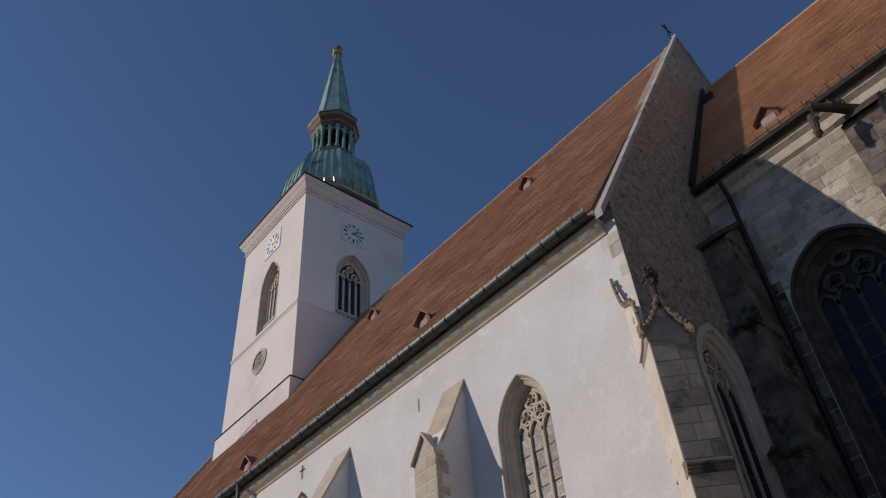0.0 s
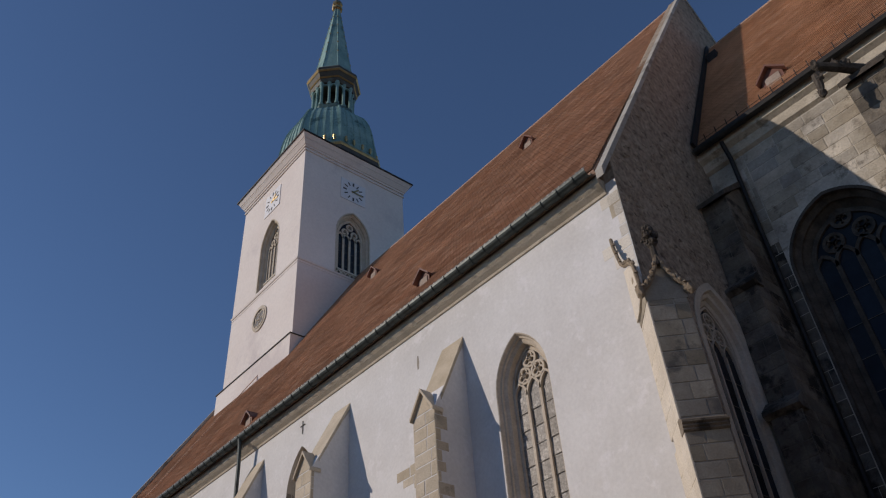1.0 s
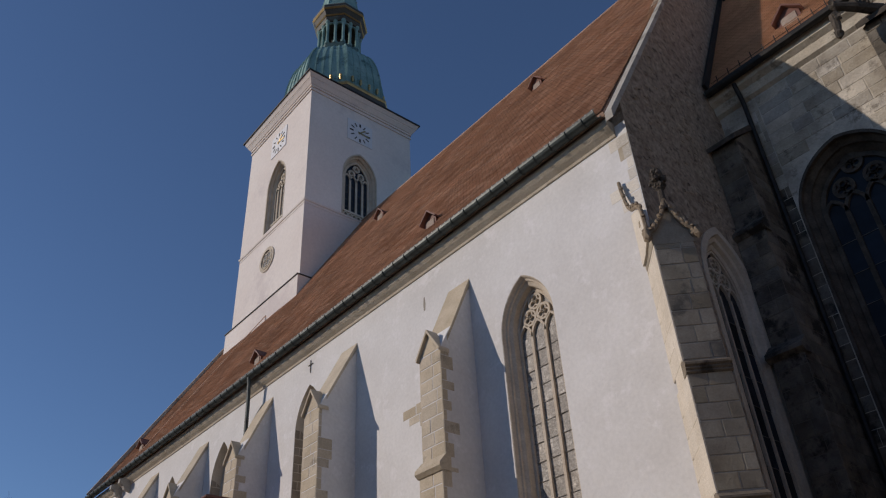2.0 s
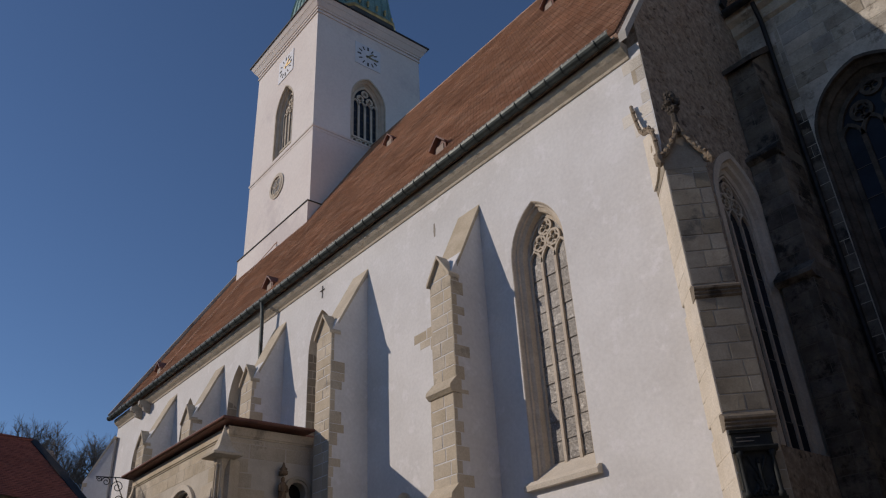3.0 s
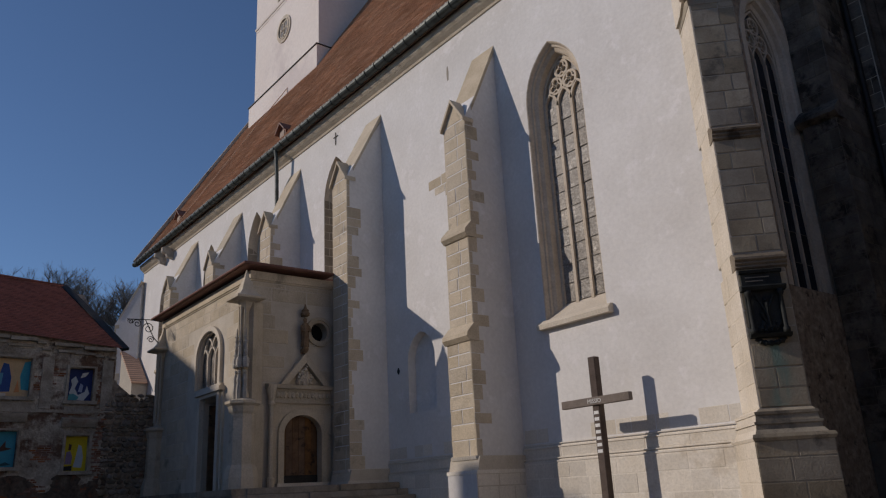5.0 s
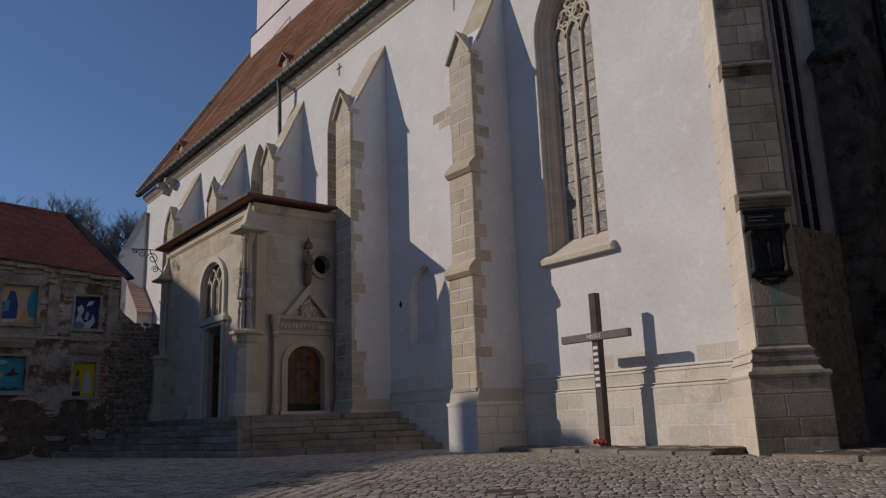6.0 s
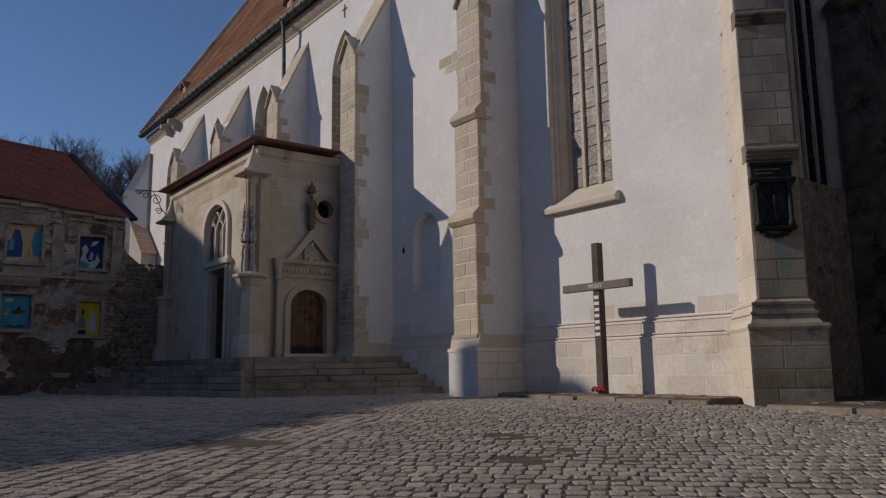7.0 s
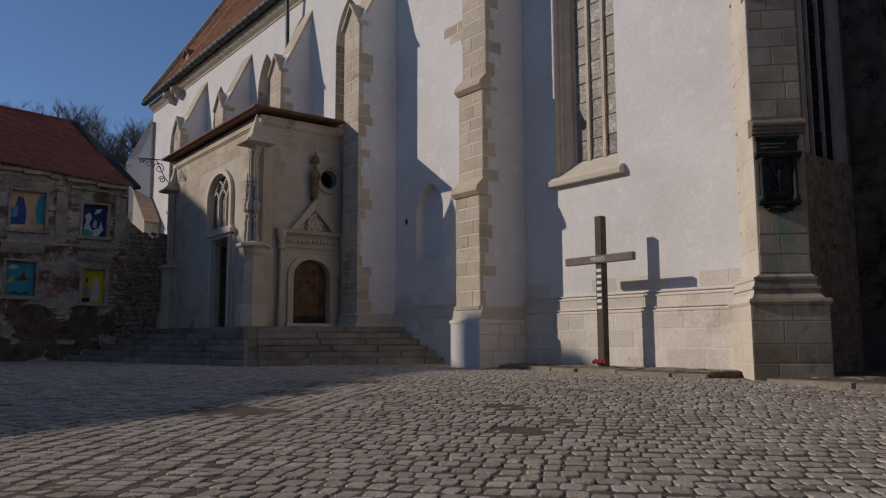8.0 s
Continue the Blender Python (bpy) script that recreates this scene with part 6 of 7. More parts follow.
for k in range(NSTEP):
    z0, z1 = (k * RISE if k else -0.3), (k + 1) * RISE
    corner = Vector((-22.95 - 0.24 * k, 9.75 + 0.09 * k, 0))
    wall_end, west_end = Vector((-20.7 - 0.47 * k, 15.84, 0)), Vector((-34.6 + 0.45 * k, 6.95 + 0.55 * k, 0))
    core = part("step", prism(bmesh.new(), [(corner.x - 0.05, corner.y + 0.05, z0), (wall_end.x - 0.05, 15.84, z0), (-26, 15.84, z0), (-34.6, 11.1, z0), (west_end.x + 0.05, west_end.y + 0.06, z0)], (0, 0, z1 - 0.012 - z0)), M_STEP, steps)
    for p, q in ((west_end, corner), (corner, wall_end)):
        u = (q - p).normalized()
        f = Face(p, u, (-u.y, u.x, 0))
        a, ln = (0.0 if p is west_end else 0.38), (q - p).length
        while a < ln - 0.1:
            w = min(rng.uniform(1.5, 3.2), ln - a)
            if ln - a - w < 0.4:
                w = ln - a
            stone(core, f, a + 0.004, a + w - 0.004, k * RISE + 0.012 if k else -0.2, z1 + rng.uniform(-0.01, 0.008), rng.uniform(-0.015, 0.02), M_STEP, "slab", 0.38)
            a += w

# ---- pavement along the wall ----
KERB = [(-17.0, 14.9), (-14.2, 14.35), (-11.9, 14.1), (-10.3, 13.98), (-9.55, 14.2)]
KERB2 = [(-8.2, 14.05), (-6.5, 14.0), (-3.5, 14.3), (4.0, 14.8)]
bm = prism(bmesh.new(), [(x, y + 0.15, -0.3) for x, y in KERB] + [(-9.3, 16, -0.3), (-17, 16, -0.3)], (0, 0, 0.41))
pave = tagged(part("pavement", bm, M_EARTH, None), "low stone-edged pavement along the church wall", "pavement", kind="structure")
bm = prism(bmesh.new(), [(x, y + 0.15, -0.3) for x, y in KERB2] + [(4, 24, -0.3), (-8.6, 24, -0.3)], (0, 0, 0.35))
pave2 = tagged(part("pavement", bm, M_EARTH, None), "low stone-edged pavement by the choir", "pavement", kind="structure")
rng = random.Random(5)
for line, par, hi in ((KERB, pave, 0.1), (KERB2, pave2, 0.05)):
    for p, q in zip(line, line[1:]):
        p, q = Vector((*p, 0)), Vector((*q, 0))
        u = (q - p).normalized()
        f = Face(p, u, Vector((-u.y, u.x, 0)))
        a, ln = 0.0, (q - p).length
        while a < ln - 0.05:
            w = min(rng.uniform(0.9, 1.9), ln - a)
            if ln - a - w < 0.3:
                w = ln - a
            stone(par, f, a + 0.004, a + w - 0.004, -0.25, hi + rng.uniform(-0.025, 0.015), rng.uniform(-0.04, 0.05), M_KERB, "kerbstone", 0.3)
            a += w
    # paving setts behind the kerb
    for k in range(120):
        x = rng.uniform(-16.6, -9.6) if par is pave else rng.uniform(-7.6, 2)
        y = rng.uniform(14.6, 15.7) if par is pave else rng.uniform(14.6, 20)
        if par is pave and y < 14.4 + (-9.3 - x) * 0.07 + 0.15:
            continue
        stone(par, Face((x, y, 0), (math.cos(k), math.sin(k), 0), (-math.sin(k), math.cos(k), 0)), -0.17, 0.17, 0.0, (0.12 if par is pave else 0.06) + rng.uniform(-0.008, 0.01), 0.13, M_KERB, "paving_stone", 0.11)

# ---- mission cross ----
CRX, CRY = -13.02, 15.0
cross = thing("wooden_cross", (CRX, CRY, 0.17), "tall dark wooden mission cross with white lettering by the church wall", "cross")
bm = boxed(CRX - 0.11, CRX + 0.11, CRY - 0.1, CRY + 0.1, 0.1, 3.93)
bmesh.ops.bevel(bm, geom=bm.edges[:], offset=0.012, segments=1, affect="EDGES")
part("upright", bm, M_CROSS, cross)
bm = boxed(CRX - 1.1, CRX + 1.12, CRY - 0.16, CRY - 0.02, 2.72, 2.92)
bmesh.ops.bevel(bm, geom=bm.edges[:], offset=0.012, segments=1, affect="EDGES")
part("crossbar", bm, M_CROSSARM, cross, "greyed wooden crossbar")
txt = bpy.data.curves.new("lettering", "FONT")
txt.body, txt.size, txt.extrude, txt.align_x = "MISSIO", 0.15, 0.003, "CENTER"
txt.materials.append(M_LETTER)
lt = new("lettering", txt)
lt.parent = cross
lt.matrix_parent_inverse = Matrix.Translation((-CRX, -CRY, -0.17))
lt.matrix_basis = pose(CRX + 0.02, CRY - 0.165, 2.77, 90)
for k in range(7):
    part("number_bar", boxed(CRX - 0.075, CRX + 0.075, CRY - 0.106, CRY - 0.099, 2.5 - k * 0.155, 2.58 - k * 0.155), M_LETTER, cross)
bm = bmesh.new()
for k in range(7):
    blob(bm, (CRX - 0.18 + 0.06 * k, CRY - 0.17, 0.24 + 0.03 * (k % 2)), (0.05, 0.05, 0.06), k, 0.4, 1)
tagged(part("bouquet", bm, M_RED, None), "small bunch of red flowers at the foot of the cross", "flowers")

# ---- ruined house ----
HX, HY1, HE = -35.0, 9.25, 7.5
house = thing("ruined_house", (-40, 2, 0), "derelict two-storey house with crumbling plaster and dark tiled roof", "house")
hf = Face((HX, 0, 0), Y, -X)
HWINS = [(4.75, 5.98, 5.35, 6.9), (7.45, 8.4, 5.25, 6.6), (4.7, 5.75, 2.62, 4.0), (7.55, 8.42, 2.42, 3.82), (1.4, 2.6, 5.35, 6.9), (1.4, 2.5, 2.62, 4.0)]
bm = bmesh.new()
lowers = [[(a0, z0), (a0, z1), (a1, z1), (a1, z0)] for a0, a1, z0, z1 in HWINS]
pierced(bm, hf, -14, HY1, -0.6, 4.7, [h for h in lowers if h[0][1] < 4.7], 0.6)
pierced(bm, hf, -14, HY1, 4.7, HE, [h for h in lowers if h[0][1] > 4.7], 0.6, lambda a: HE + 0.16 + 0.085 * (HY1 - a))
hw = part("wall", bm, M_HOUSE, house, "crumbling plaster over brick and rubble")
part("end_wall", prism(bmesh.new(), [(HX - 0.6, HY1 - 0.6, -0.6), (HX - 14, HY1 - 0.6, -0.6), (HX - 14, HY1 - 0.6, HE), (HX - 7, HY1 - 0.6, 11.6), (HX - 0.6, HY1 - 0.6, HE)], (0, 0.6, 0)), M_RUBBLE, house)
part("back_wall", boxed(HX - 14.6, HX - 14, -14, HY1, -0.6, HE), M_HOUSE, house)
part("far_end_wall", boxed(HX - 14, HX - 0.6, -14, -13.4, -0.6, HE), M_HOUSE, house)
POSTERS = [
    ((0.72, 0.50, 0.27), [((0.03, 0.09, 0.30), [(0, 0.12), (0.45, 0.14), (0.47, 0.5), (0.36, 0.85), (0.2, 0.88), (0.12, 0.6), (0, 0.55)]), ((0.10, 0.36, 0.52), [(0.02, 0.3), (0.2, 0.32), (0.22, 0.62), (0.08, 0.6)]),
                          ((0.04, 0.36, 0.44), [(0.78, 0.2), (1, 0.18), (1, 0.95), (0.82, 0.92), (0.72, 0.55)]), ((0.80, 0.33, 0.12), [(0.58, 0.12), (0.74, 0.14), (0.66, 0.45)]), ((0.75, 0.70, 0.62), [(0, 0.02), (0.35, 0.03), (0.35, 0.1), (0, 0.09)])]),
    ((0.02, 0.04, 0.16), [((0.62, 0.68, 0.68), [(0.08, 0.25), (0.3, 0.05), (0.7, 0.03), (0.92, 0.25), (0.8, 0.5), (0.72, 0.3), (0.45, 0.2), (0.3, 0.4), (0.42, 0.62), (0.3, 0.78), (0.12, 0.66), (0.18, 0.5)]), ((0.08, 0.36, 0.42), [(0.05, 0.04), (0.4, 0.03), (0.5, 0.14), (0.25, 0.24), (0.08, 0.2)]),
                          ((0.72, 0.72, 0.66), [(0.5, 0.72), (0.72, 0.78), (0.85, 0.92), (0.7, 0.9), (0.58, 0.88)]), ((0.40, 0.46, 0.62), [(0.44, 0.3), (0.6, 0.28), (0.64, 0.5), (0.52, 0.56)])]),
    ((0.04, 0.33, 0.42), [((0.10, 0.05, 0.03), [(0.32, 0.48), (0.5, 0.56), (0.66, 0.74), (0.68, 0.56), (0.9, 0.52), (0.64, 0.46), (0.5, 0.44)]), ((0.62, 0.52, 0.06), [(0.06, 0.44), (0.2, 0.52), (0.3, 0.62), (0.26, 0.46), (0.18, 0.4)]),
                          ((0.45, 0.62, 0.64), [(0.08, 0.8), (0.3, 0.78), (0.44, 0.86), (0.3, 0.93), (0.14, 0.9)]), ((0.02, 0.09, 0.11), [(0.1, 0.08), (0.35, 0.14), (0.5, 0.08), (0.72, 0.15), (0.9, 0.08), (0.7, 0.05), (0.4, 0.04)])]),
    ((0.68, 0.53, 0.02), [((0.48, 0.56, 0.60), [(0.45, 0.12), (0.82, 0.1), (0.86, 0.4), (0.76, 0.72), (0.62, 0.76), (0.56, 0.5)]), ((0.30, 0.22, 0.34), [(0.06, 0.2), (0.36, 0.2), (0.38, 0.42), (0.28, 0.58), (0.12, 0.55)]),
                          ((0.12, 0.06, 0.04), [(0.18, 0.6), (0.3, 0.6), (0.32, 0.76), (0.2, 0.78)]), ((0.03, 0.03, 0.03), [(0, 0.02), (0.4, 0.02), (0.4, 0.16), (0, 0.14)])])]
for i, (a0, a1, z0, z1) in enumerate(HWINS):
    bm = bmesh.new()
    sweep(bm, [hf.at(a0 - 0.07, z0 - 0.05, -0.03), hf.at(a0 - 0.07, z1 + 0.07, -0.03), hf.at(a1 + 0.07, z1 + 0.07, -0.03), hf.at(a1 + 0.07, z0 - 0.05, -0.03)], 0.12, 0.07, X)
    fr = part("window_frame", bm, M_HOUSETRIM, house, "chipped plaster window surround")
    part("sill", boxed(HX - 0.2, HX + 0.14, a0 - 0.2, a1 + 0.2, z0 - 0.14, z0), M_HOUSETRIM, fr)
    if z0 < 4:
        bm = prism(bmesh.new(), [(HX - 0.02, a0 - 0.25, z1 + 0.35), (HX + 0.1, a0 - 0.25, z1 + 0.35), (HX + 0.2, a0 - 0.25, z1 + 0.55), (HX + 0.22, a0 - 0.25, z1 + 0.68), (HX - 0.02, a0 - 0.25, z1 + 0.75)], (0, a1 - a0 + 0.5, 0))
        part("window_hood", bm, M_HOUSETRIM, fr, "broken plaster hood moulding")
    base, shapes = POSTERS[i % 4]
    po = thing("poster", (HX - 0.2, (a0 + a1) / 2, z0), "painted panel in a walled-up window opening", "poster", "painted window panels")
    part("panel", boxed(HX - 0.24, HX - 0.2, a0 - 0.01, a1 + 0.01, z0 - 0.01, z1 + 0.01), paint("panel_paint", base), po)
    for k, (c, pts) in enumerate(shapes):
        flat = [(HX - 0.2 + 0.0035 * (k + 1), a0 + u * (a1 - a0), z0 + v * (z1 - z0)) for u, v in pts]
        part("painted_shape", prism(bmesh.new(), flat, (-0.003, 0, 0)), paint("shape_paint", c), po)
    if z0 > 4:
        part("parapet_panel", boxed(HX - 0.01, HX + 0.04, a0 - 0.1, a1 + 0.1, z0 - 0.55, z0 - 0.2), M_HOUSETRIM, fr)
for z, g, h in ((7.05, 0.12, 0.1), (7.28, 0.26, 0.14), (4.75, 0.07, 0.12)):
    a = -14.0
    rng = random.Random(int(z * 9))
    while a < HY1:
        w = rng.uniform(0.5, 1.6)
        lift = 0.08 * (HY1 - a) if z > 7 else 0.0
        part("cornice", boxed(HX - 0.05, HX + g * rng.uniform(0.65, 1.05), a, min(a + w - rng.choice((0, 0, 0.05, 0.3)), HY1), z + lift, z + h + lift), M_HOUSETRIM, house, "broken cornice moulding")
        a += w
for a in (3.6, 6.6, 8.95):
    part("pilaster", boxed(HX - 0.03, HX + 0.05, a - 0.22, a + 0.22, 4.9, 7.0), M_HOUSETRIM, house)
# bricks laid bare where the plaster has fallen
rng = random.Random(3)
patches = [(6.3, 5.9, 0.7, 0.35), (8.85, 5.2, 0.45, 0.9), (6.2, 1.5, 0.9, 0.7), (5.2, 1.7, 0.6, 0.5), (8.9, 3.0, 0.4, 1.3), (3.9, 4.6, 0.5, 0.5), (6.7, 3.1, 0.5, 0.4), (8.2, 1.4, 0.9, 0.5), (4.2, 0.6, 0.9, 0.5), (5.2, 4.75, 0.8, 0.22), (7.9, 4.6, 0.7, 0.2), (6.9, 6.4, 0.5, 0.25)]
for ca, cz, ra, rz in patches:
    rows = int(2 * rz / 0.085)
    for r in range(rows):
        z = cz - rz + r * 0.085
        half = ra * math.sqrt(max(0.02, 1 - ((z - cz) / rz) ** 2)) * rng.uniform(0.7, 1.1)
        a = ca - half + (r % 2) * 0.13
        while a < ca + half - 0.2 and a < HY1 - 0.3:
            if rng.random() < 0.8 and not any(a + 0.26 > w[0] and a < w[1] and z + 0.08 > w[2] and z < w[3] for w in HWINS):
                stone(hw, hf, a, a + 0.25, z, z + 0.073, rng.uniform(0.005, 0.02), M_BRICK, "brick")
            a += 0.265
rng = random.Random(91)
for k in range(64):
    ca, cz, ra, rz = rng.uniform(0, 9.0), rng.uniform(0.0, 2.0), rng.uniform(0.4, 1.0), rng.uniform(0.25, 0.55)
    pts = [(HX + 0.001, min(ca + ra * rng.uniform(0.6, 1.1) * math.cos(q), HY1 - 0.03), min(cz + rz * rng.uniform(0.6, 1.1) * math.sin(q), 2.3)) for q in (2 * math.pi * j / 15 for j in range(15))]
    part("bare_rubble", prism(bmesh.new(), pts, (0.003 + 0.0004 * k, 0, 0)), M_BASERUBBLE, hw)
# uneven sheets of old plaster still clinging to the wall
rng = random.Random(44)
for k in range(70):
    ca, cz, ra, rz = rng.uniform(0, 9.0), rng.uniform(0.3, 6.9), rng.uniform(0.12, 0.5), rng.uniform(0.1, 0.4)
    if any(ca + ra > w[0] - 0.15 and ca - ra < w[1] + 0.15 and cz + rz > w[2] - 0.15 and cz - rz < w[3] + 0.15 for w in HWINS):
        continue
    pts = [(HX + 0.001, min(ca + ra * rng.uniform(0.5, 1.1) * math.cos(q), HY1 - 0.02), cz + rz * rng.uniform(0.5, 1.1) * math.sin(q)) for q in (2 * math.pi * j / 13 for j in range(13))]
    part("plaster_sheet", prism(bmesh.new(), pts, (rng.uniform(0.01, 0.03), 0, 0)), M_HOUSETRIM if k % 3 else M_HOUSE, hw)
# roof of the house
RX, RZ = HX - 7.0, 11.9
bm = bmesh.new()
rows = 46
for r in range(rows):
    p, q = r / rows, (r + 1) / rows
    xa, za, xb, zb = HX + 0.3 - p * 7.3, HE + 0.02 + p * (RZ - HE), HX + 0.3 - q * 7.3, HE + 0.02 + q * (RZ - HE)
    ya, yb = HY1 + 0.25 - p * 1.3, HY1 + 0.25 - q * 1.3
    v = [bm.verts.new(c) for c in ((xa, -14.3, za + 0.03 + 2.0 - 0.6 * p), (xa, ya, za + 0.03), (xb, yb, zb), (xb, -14.3, zb + 2.0 - 0.6 * q), (xa, -14.3, za + 2.0 - 0.6 * p), (xa, ya, za))]
    bm.faces.new(v[:4])
    bm.faces.new((v[0], v[4], v[5], v[1]))
bmesh.ops.remove_doubles(bm, verts=bm.verts, dist=0.0005)
hr = part("roof", bm, M_TILE_OLD, house, "old dark red tiled roof")
part("roof", prism(bmesh.new(), [(HX - 14.8, -14.3, HE), (HX - 14.8, HY1 + 0.2, HE), (RX, HY1 - 1.05, RZ), (RX, -14.3, RZ + 1.4)], (0, 0, -0.1)), M_TILE_OLD, house)
part("verge_board", sweep(bmesh.new(), [(HX + 0.33, HY1 + 0.28, HE - 0.02), (HX - 3.2, HY1 - 0.35, HE + 2.2), (RX, HY1 - 1.0, RZ + 0.06)], 0.12, 0.3, (0, 0.75, 0.2)), M_IRON, hr, "dark metal verge flashing")
part("ridge_cap", sweep(bmesh.new(), [(RX, -14.3, RZ + 1.43), (RX, HY1 - 1.05, RZ + 0.03)], 0.3, 0.12, Z), M_TILE_OLD, hr)

# rubble wall between house and porch
rw = thing("rubble_wall", (-35, 10.2, 0), "tall dark rubble stone wall with uneven top", "wall")
bm = prism(bmesh.new(), [(HX + 0.02, 9.1, -0.6), (HX + 0.02, 11.6, -0.6), (HX + 0.02, 11.6, 5.45), (HX + 0.02, 10.9, 5.55), (HX + 0.02, 10.4, 5.3), (HX + 0.02, 9.9, 5.6), (HX + 0.02, 9.4, 6.0), (HX + 0.02, 9.1, 6.4)], (-0.7, 0, 0))
core = part("core", bm, M_RUBBLE, rw)
rng = random.Random(15)
shapes = []
for k in range(6):
    bm = blob(bmesh.new(), (0, 0, 0), (0.14, 0.5, 0.5), k + 3, 0.55, 1)
    me = bpy.data.meshes.new("stone")
    bm.to_mesh(me)
    bm.free()
    me.materials.append(M_RUBSTONE)
    shapes.append(me)
z = -0.1
n = 0
while z < 5.6:
    h = rng.uniform(0.1, 0.27)
    a = 8.9 if z < 5.2 else 9.3
    while a < 11.5:
        w = rng.uniform(0.13, 0.48)
        ob = new("stone", rng.choice(shapes))
        ob.parent = core
        ob.matrix_basis = Matrix.Translation((HX + 0.03, a + w / 2, z + h / 2)) @ pose(0, 0, 0, rng.uniform(-12, 12)) @ Matrix.Diagonal((rng.uniform(0.3, 0.9), w * rng.uniform(0.9, 1.15), h * rng.uniform(0.85, 1.25), 1))
        a += w
    z += h

# little annex with a tiled roof behind the rubble wall
annex = thing("annex", (-55.2, 15.4, 0), "low white annex with reddish tiled roof beside the church", "outbuilding")
AX0, AX1, AXR, AY0, AY1 = -58.0, -52.45, -55.2, 14.95, 15.95
part("wall", boxed(AX0, AX1, AY0, AY1, -0.5, 8.75), M_FARWALL, annex)
part("gable_wall", prism(bmesh.new(), [(AX0, AY0, 8.75), (AX1, AY0, 8.75), (AXR, AY0, 11.15)], (0, AY1 - AY0, 0)), M_FARWALL, annex)
for s, xe in ((1, AX1 + 0.2), (-1, AX0 - 0.2)):
    bm = prism(bmesh.new(), [(xe, AY0 - 0.08, 8.66), (xe, AY0 - 0.08, 8.8), (AXR, AY0 - 0.08, 11.3), (AXR, AY0 - 0.08, 11.16)], (0, AY1 - AY0 + 0.04, 0))
    part("roof", bm, M_TILE, annex, "reddish tiled roof")
part("window", prism(bmesh.new(), [(a, AY0 - 0.01, z) for a, z in round_arch(-55.95, -55.4, 8.1, 8.8, 9.1, 8)], Y * 0.008), M_DARK, annex, "small dark arched window")

# building to the south-west, out of view, that shades the square
nb = thing("unseen_building", (-55, -30, 0), "large plain rendered building across the square", "building")
part("wall", prism(bmesh.new(), [(-24.5, -20, -1), (-24.5, -20, 10.4), (-31, -20, 13.95), (-39.5, -20, 17.3), (-46.5, -20, 19.95), (-53.2, -20, 22.7), (-62, -20, 26.6), (-85, -20, 17), (-85, -20, -1)], (0, -18, 0)), M_FARWALL, nb)
part("roof", prism(bmesh.new(), [(-24.3, -19.95, 10.2), (-24.3, -19.95, 10.4), (-31, -19.95, 14.0), (-39.5, -19.95, 17.35), (-46.5, -19.95, 20.0), (-53.2, -19.95, 22.75), (-62, -19.95, 26.65), (-62, -19.95, 26.5), (-46.5, -19.95, 19.8), (-31, -19.95, 13.8)], (0, -18.2, 0)), M_TILE_OLD, nb)
# Unseen; sized and placed so its shadow falls on the first buttress foot.
part("chimney", boxed(-46.55, -45.2, -21.0, -20.0, 18.5, 21.72), M_BRICK, nb, "unseen broad brick chimney, added for its shadow")

# Two house rows added out of view to lower the skylight on the square.
nb2 = thing("unseen_building", (5, -30, 0), "unseen house row added to the south to cut skylight", "building")
part("wall", boxed(-16, 40, -34, -22, -1.5, 13), M_FARWALL, nb2)
part("roof", prism(bmesh.new(), [(-16.3, -21.7, 12.9), (-16.3, -28, 18), (-16.3, -34.3, 12.9)], (56.6, 0, 0)), M_TILE_OLD, nb2)
# The pale wall of this added house works as a reflector as well.
nb3 = thing("unseen_building", (30, 0, 0), "unseen house added to the east to cut skylight and bounce sunlight", "building")
part("wall", boxed(22, 34, -20, 20, -1.5, 13), M_FARPALE, nb3)
part("roof", prism(bmesh.new(), [(21.7, -20.3, 12.9), (28, -20.3, 18), (34.3, -20.3, 12.9)], (0, 40.6, 0)), M_TILE_OLD, nb3)

# ---- bare trees on the hill ----
def bare_tree(base, height, seed):
    rng = random.Random(seed)
    t = thing("bare_tree", base, "leafless winter tree on the hillside", "tree", "bare trees on the hill")
    trunk, twigs = bmesh.new(), bmesh.new()

    def grow(bm, p, way, length, r, level):
        pts = [p]
        for k in range(3):
            way = (way + Vector((rng.uniform(-1, 1), rng.uniform(-1, 1), rng.uniform(-0.4, 0.7))) * 0.16).normalized()
            pts.append(pts[-1] + way * length / 3)
        tube(bm, pts, [r, r * 0.85, r * 0.7, r * 0.5], 5 if level < 2 else 3, False)
        if level == 4:
            return
        for k in range(5 if level else 7):
            q = pts[rng.choice((1, 2, 3, 3))]
            side = Vector((rng.uniform(-1, 1), rng.uniform(-1, 1), rng.uniform(0.05, 0.9))).normalized()
            grow(twigs if level >= 1 else trunk, q, (way * 0.55 + side).normalized(), length * rng.uniform(0.5, 0.72), r * 0.5, level + 1)

    grow(trunk, Vector(base), Vector((0, 0, 1)), height * 0.42, height * 0.021, 0)
    part("trunk", trunk, M_BARK, t)
    part("crown", twigs, M_BARK, t, "fine bare branches")


rng = random.Random(9)
for k in range(17):
    x, y = -128 + rng.uniform(-12, 9), 15.5 + k * 1.65 + rng.uniform(-1.0, 1.0)
    bare_tree((x, y, ground_z(x, y) - 0.3), rng.uniform(12.5, 18), 60 + k)

# ---- cobbles of the square, last ----
COURSE = math.radians(133)


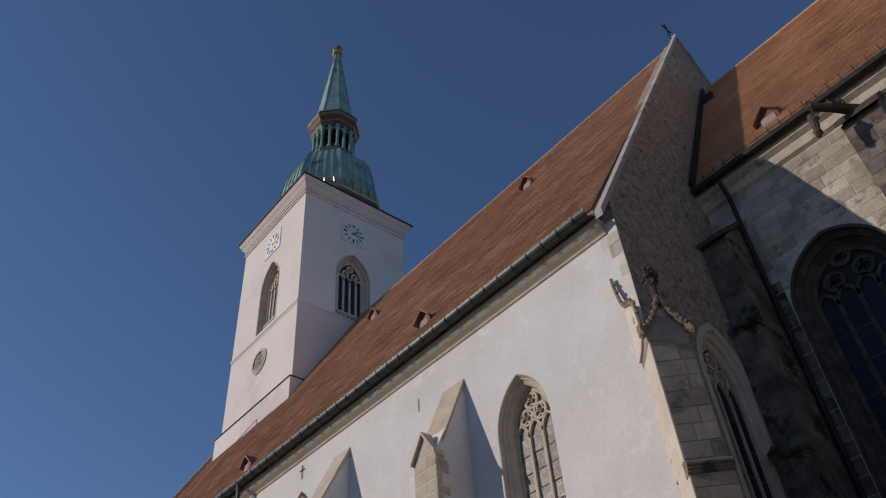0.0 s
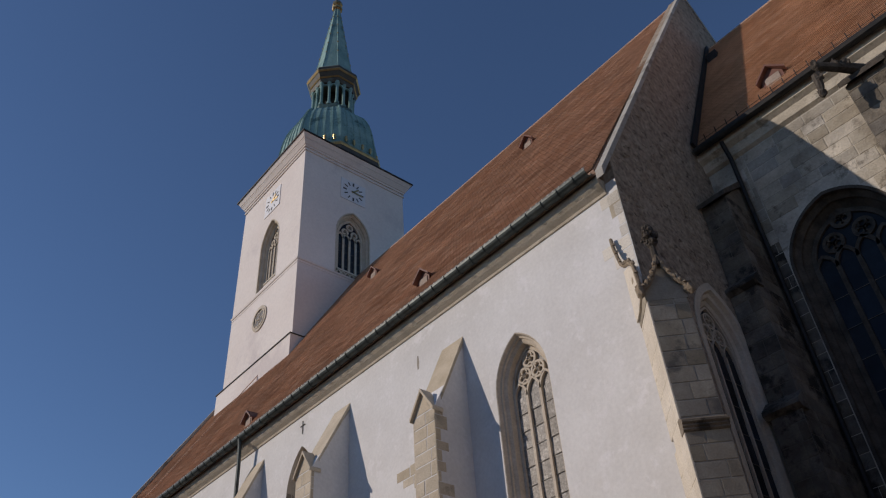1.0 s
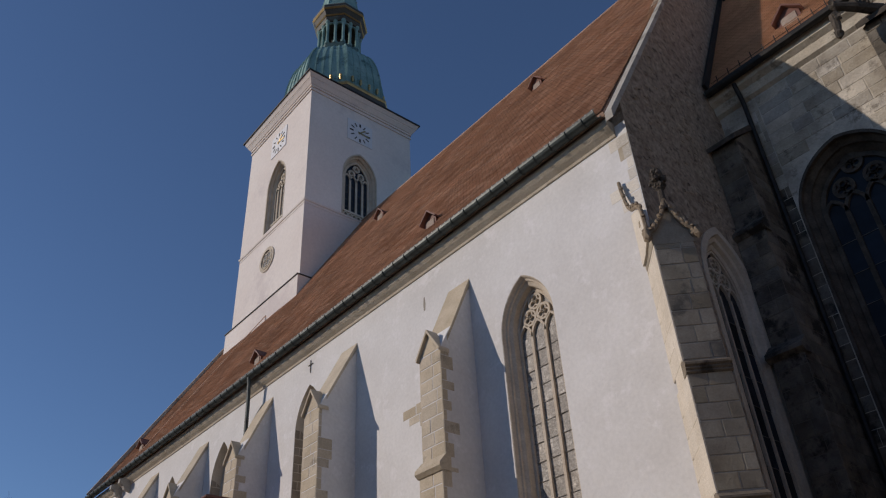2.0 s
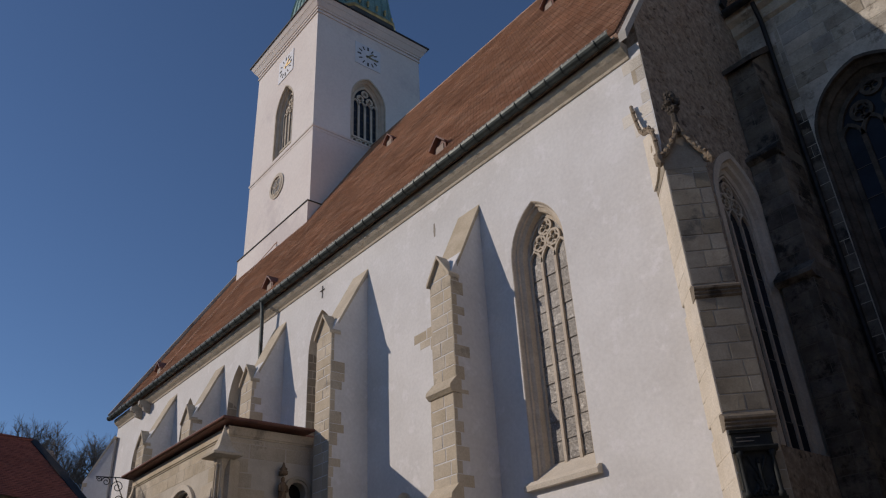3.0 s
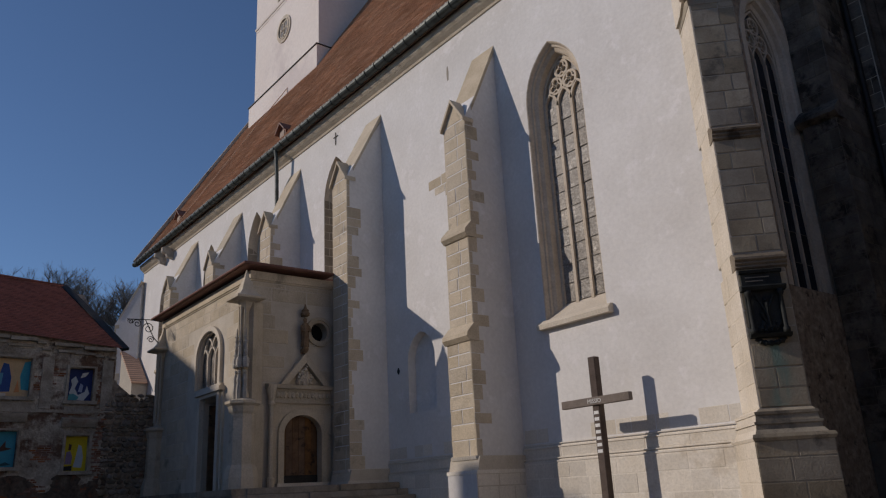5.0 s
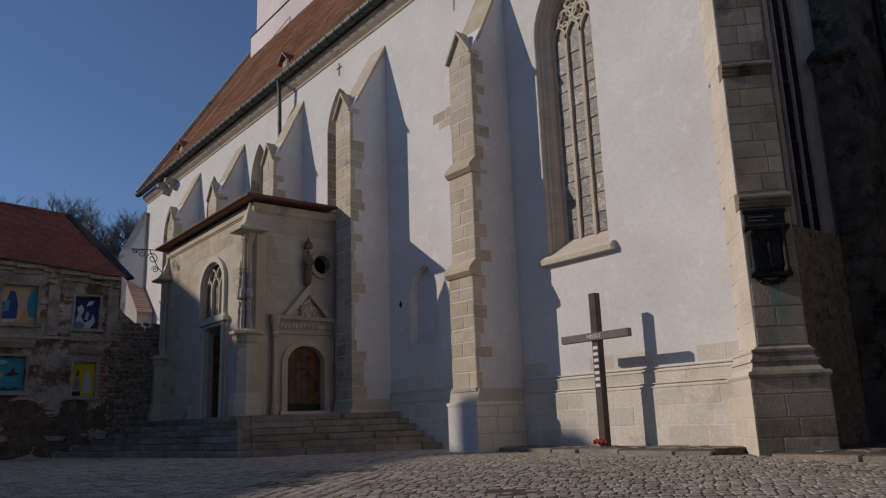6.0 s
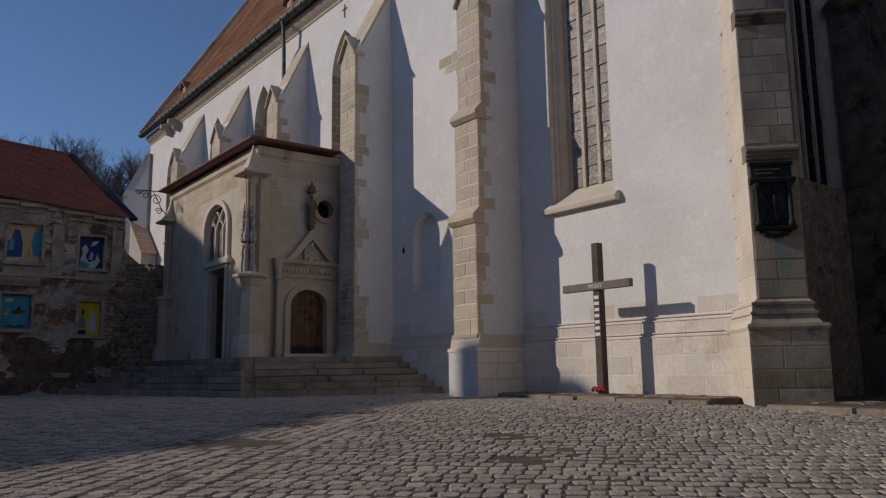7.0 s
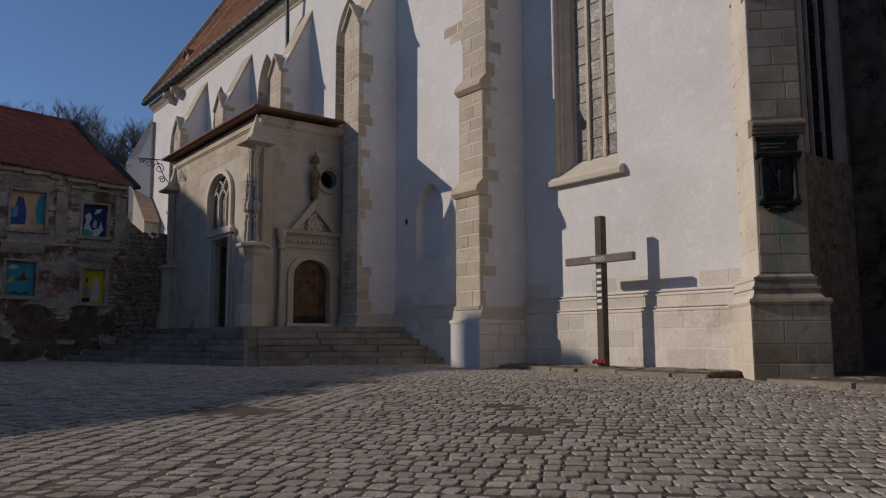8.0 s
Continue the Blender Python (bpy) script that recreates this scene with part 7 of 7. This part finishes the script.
def cobbles():
    """Courses of setts that run slightly waving over the square, some sunk in swept-in sand."""
    rng = np.random.default_rng(6)
    sand = [(-10.5, 4.3, 1.0), (-12.2, 6.1, 0.7), (-13.4, 8.2, 0.6), (-8.4, 7.6, 0.5), (-6.6, 6.2, 0.4)]
    near = []
    for course, flank in ((COURSE, -1), (COURSE - 1.63, 1)):
        u, v = np.array([math.cos(course), math.sin(course)]), np.array([math.sin(course), -math.cos(course)])
        for j in range(-130, 113):
            wide = 0.232 + 0.014 * math.sin(j * 2.3)
            b = j * 0.236 + 0.014 * math.sin(j * 1.7)
            a = -30 + rng.uniform(0, 0.25)
            while a < 42:
                w = rng.uniform(0.145, 0.225)
                bend = 0.22 * math.sin(a * 0.3 - b * 0.3 + 0.6)
                turn = -math.atan(0.066 * math.cos(a * 0.3 - b * 0.3 + 0.6))
                c = u * (a + w / 2) + v * (b + bend + rng.uniform(-0.022, 0.022))
                a += w
                reach, off = -c[0] * 0.777 + c[1] * 0.63, c[0] * 0.63 + c[1] * 0.777
                seam = -1.9 + 0.35 * math.sin(reach * 0.6)
                if reach < -4 or abs(off) > max(0, reach) * 0.68 + 4.0 or c[1] > 14.6 + (0.0 if c[0] > -17 else 1.2) or c[0] < -34.9 or (c[0] < -22.9 and c[1] > 9.9) or (off - seam) * flank < 0.0:
                    continue
                sunk = max(0, max((1 - math.hypot(c[0] - x, (c[1] - y)) / r for x, y, r in sand)))
                sunk = max(sunk, 0.35 * max(0, math.sin(c[0] * 0.9 + 1) * math.sin(c[1] * 1.1) - 0.45))
                dz = rng.uniform(-0.004, 0.006) - 0.034 * min(1, sunk * 1.6) * rng.uniform(0.2, 1)
                near.append((math.hypot(c[0] + 5.4, c[1] - 4.6), c[0], c[1], w - rng.uniform(0.014, 0.032), wide * rng.uniform(0.86, 0.99) - 0.01, course + turn + rng.uniform(-0.11, 0.11), dz))
    return near


def cobble_shape(w, d, rng):
    e = [1 + rng.uniform(-0.13, 0.1) for _ in range(8)]
    ring0 = [(-0.5 * e[0], -0.5 * e[1]), (0.5 * e[2], -0.5 * e[3]), (0.5 * e[4], 0.5 * e[5]), (-0.5 * e[6], 0.5 * e[7])]
    oct_ = []
    for k in range(4):
        p, q = ring0[k], ring0[(k + 1) % 4]
        s = rng.uniform(0.08, 0.2)
        oct_.append((p[0] * (1 - s) + q[0] * s, p[1] * (1 - s) + q[1] * s))
        oct_.append((p[0] * s + q[0] * (1 - s), p[1] * s + q[1] * (1 - s)))
    vs = [(x * w, y * d, -0.08) for x, y in oct_] + [(x * w, y * d, -0.012) for x, y in oct_] + [(x * w * 0.965, y * d * 0.96, -0.002) for x, y in oct_] + [(x * w * 0.86, y * d * 0.85, 0.001) for x, y in oct_]
    fs = [(r * 8 + k, r * 8 + (k + 1) % 8, r * 8 + 8 + (k + 1) % 8, r * 8 + 8 + k) for r in range(3) for k in range(8)] + [tuple(range(24, 32))]
    return vs, fs


def lay_cobbles():
    rng = random.Random(21)
    spots = sorted(cobbles())
    meshes = []
    for k in range(12):
        vs, fs = cobble_shape(1, 1, rng)
        me = bpy.data.meshes.new("cobblestone")
        me.from_pydata(vs, [], fs)
        me.materials.append(M_COBBLE)
        meshes.append(me)
    for d, x, y, w, dd, turn, dz in spots[:300]:
        ob = new("cobblestone", rng.choice(meshes))
        ob.parent = ground
        ob.matrix_basis = Matrix.Translation((x, y, ground_z(x, y) + dz)) @ pose(0, 0, 0, rng.uniform(-2, 2), rng.uniform(-2, 2), math.degrees(turn)) @ Matrix.Diagonal((w, dd, 1, 1))
    verts, faces = [], []
    for d, x, y, w, dd, turn, dz in spots[300:]:
        vs, fs = cobble_shape(w, dd, rng)
        n = len(verts)
        c, s, g = math.cos(turn), math.sin(turn), ground_z(x, y) + dz
        tx, ty = rng.uniform(-0.03, 0.03), rng.uniform(-0.03, 0.03)
        verts += [(x + px * c - py * s, y + px * s + py * c, g + pz + px * tx + py * ty) for px, py, pz in vs]
        faces += [tuple(i + n for i in f) for f in fs]
    me = bpy.data.meshes.new("cobbles")
    me.from_pydata(verts, [], faces)
    me.materials.append(M_COBBLES)
    ob = new("cobbles", me)
    ob.parent = ground
    tagged(ob, "worn granite cobbles", kind="stuff")


lay_cobbles()
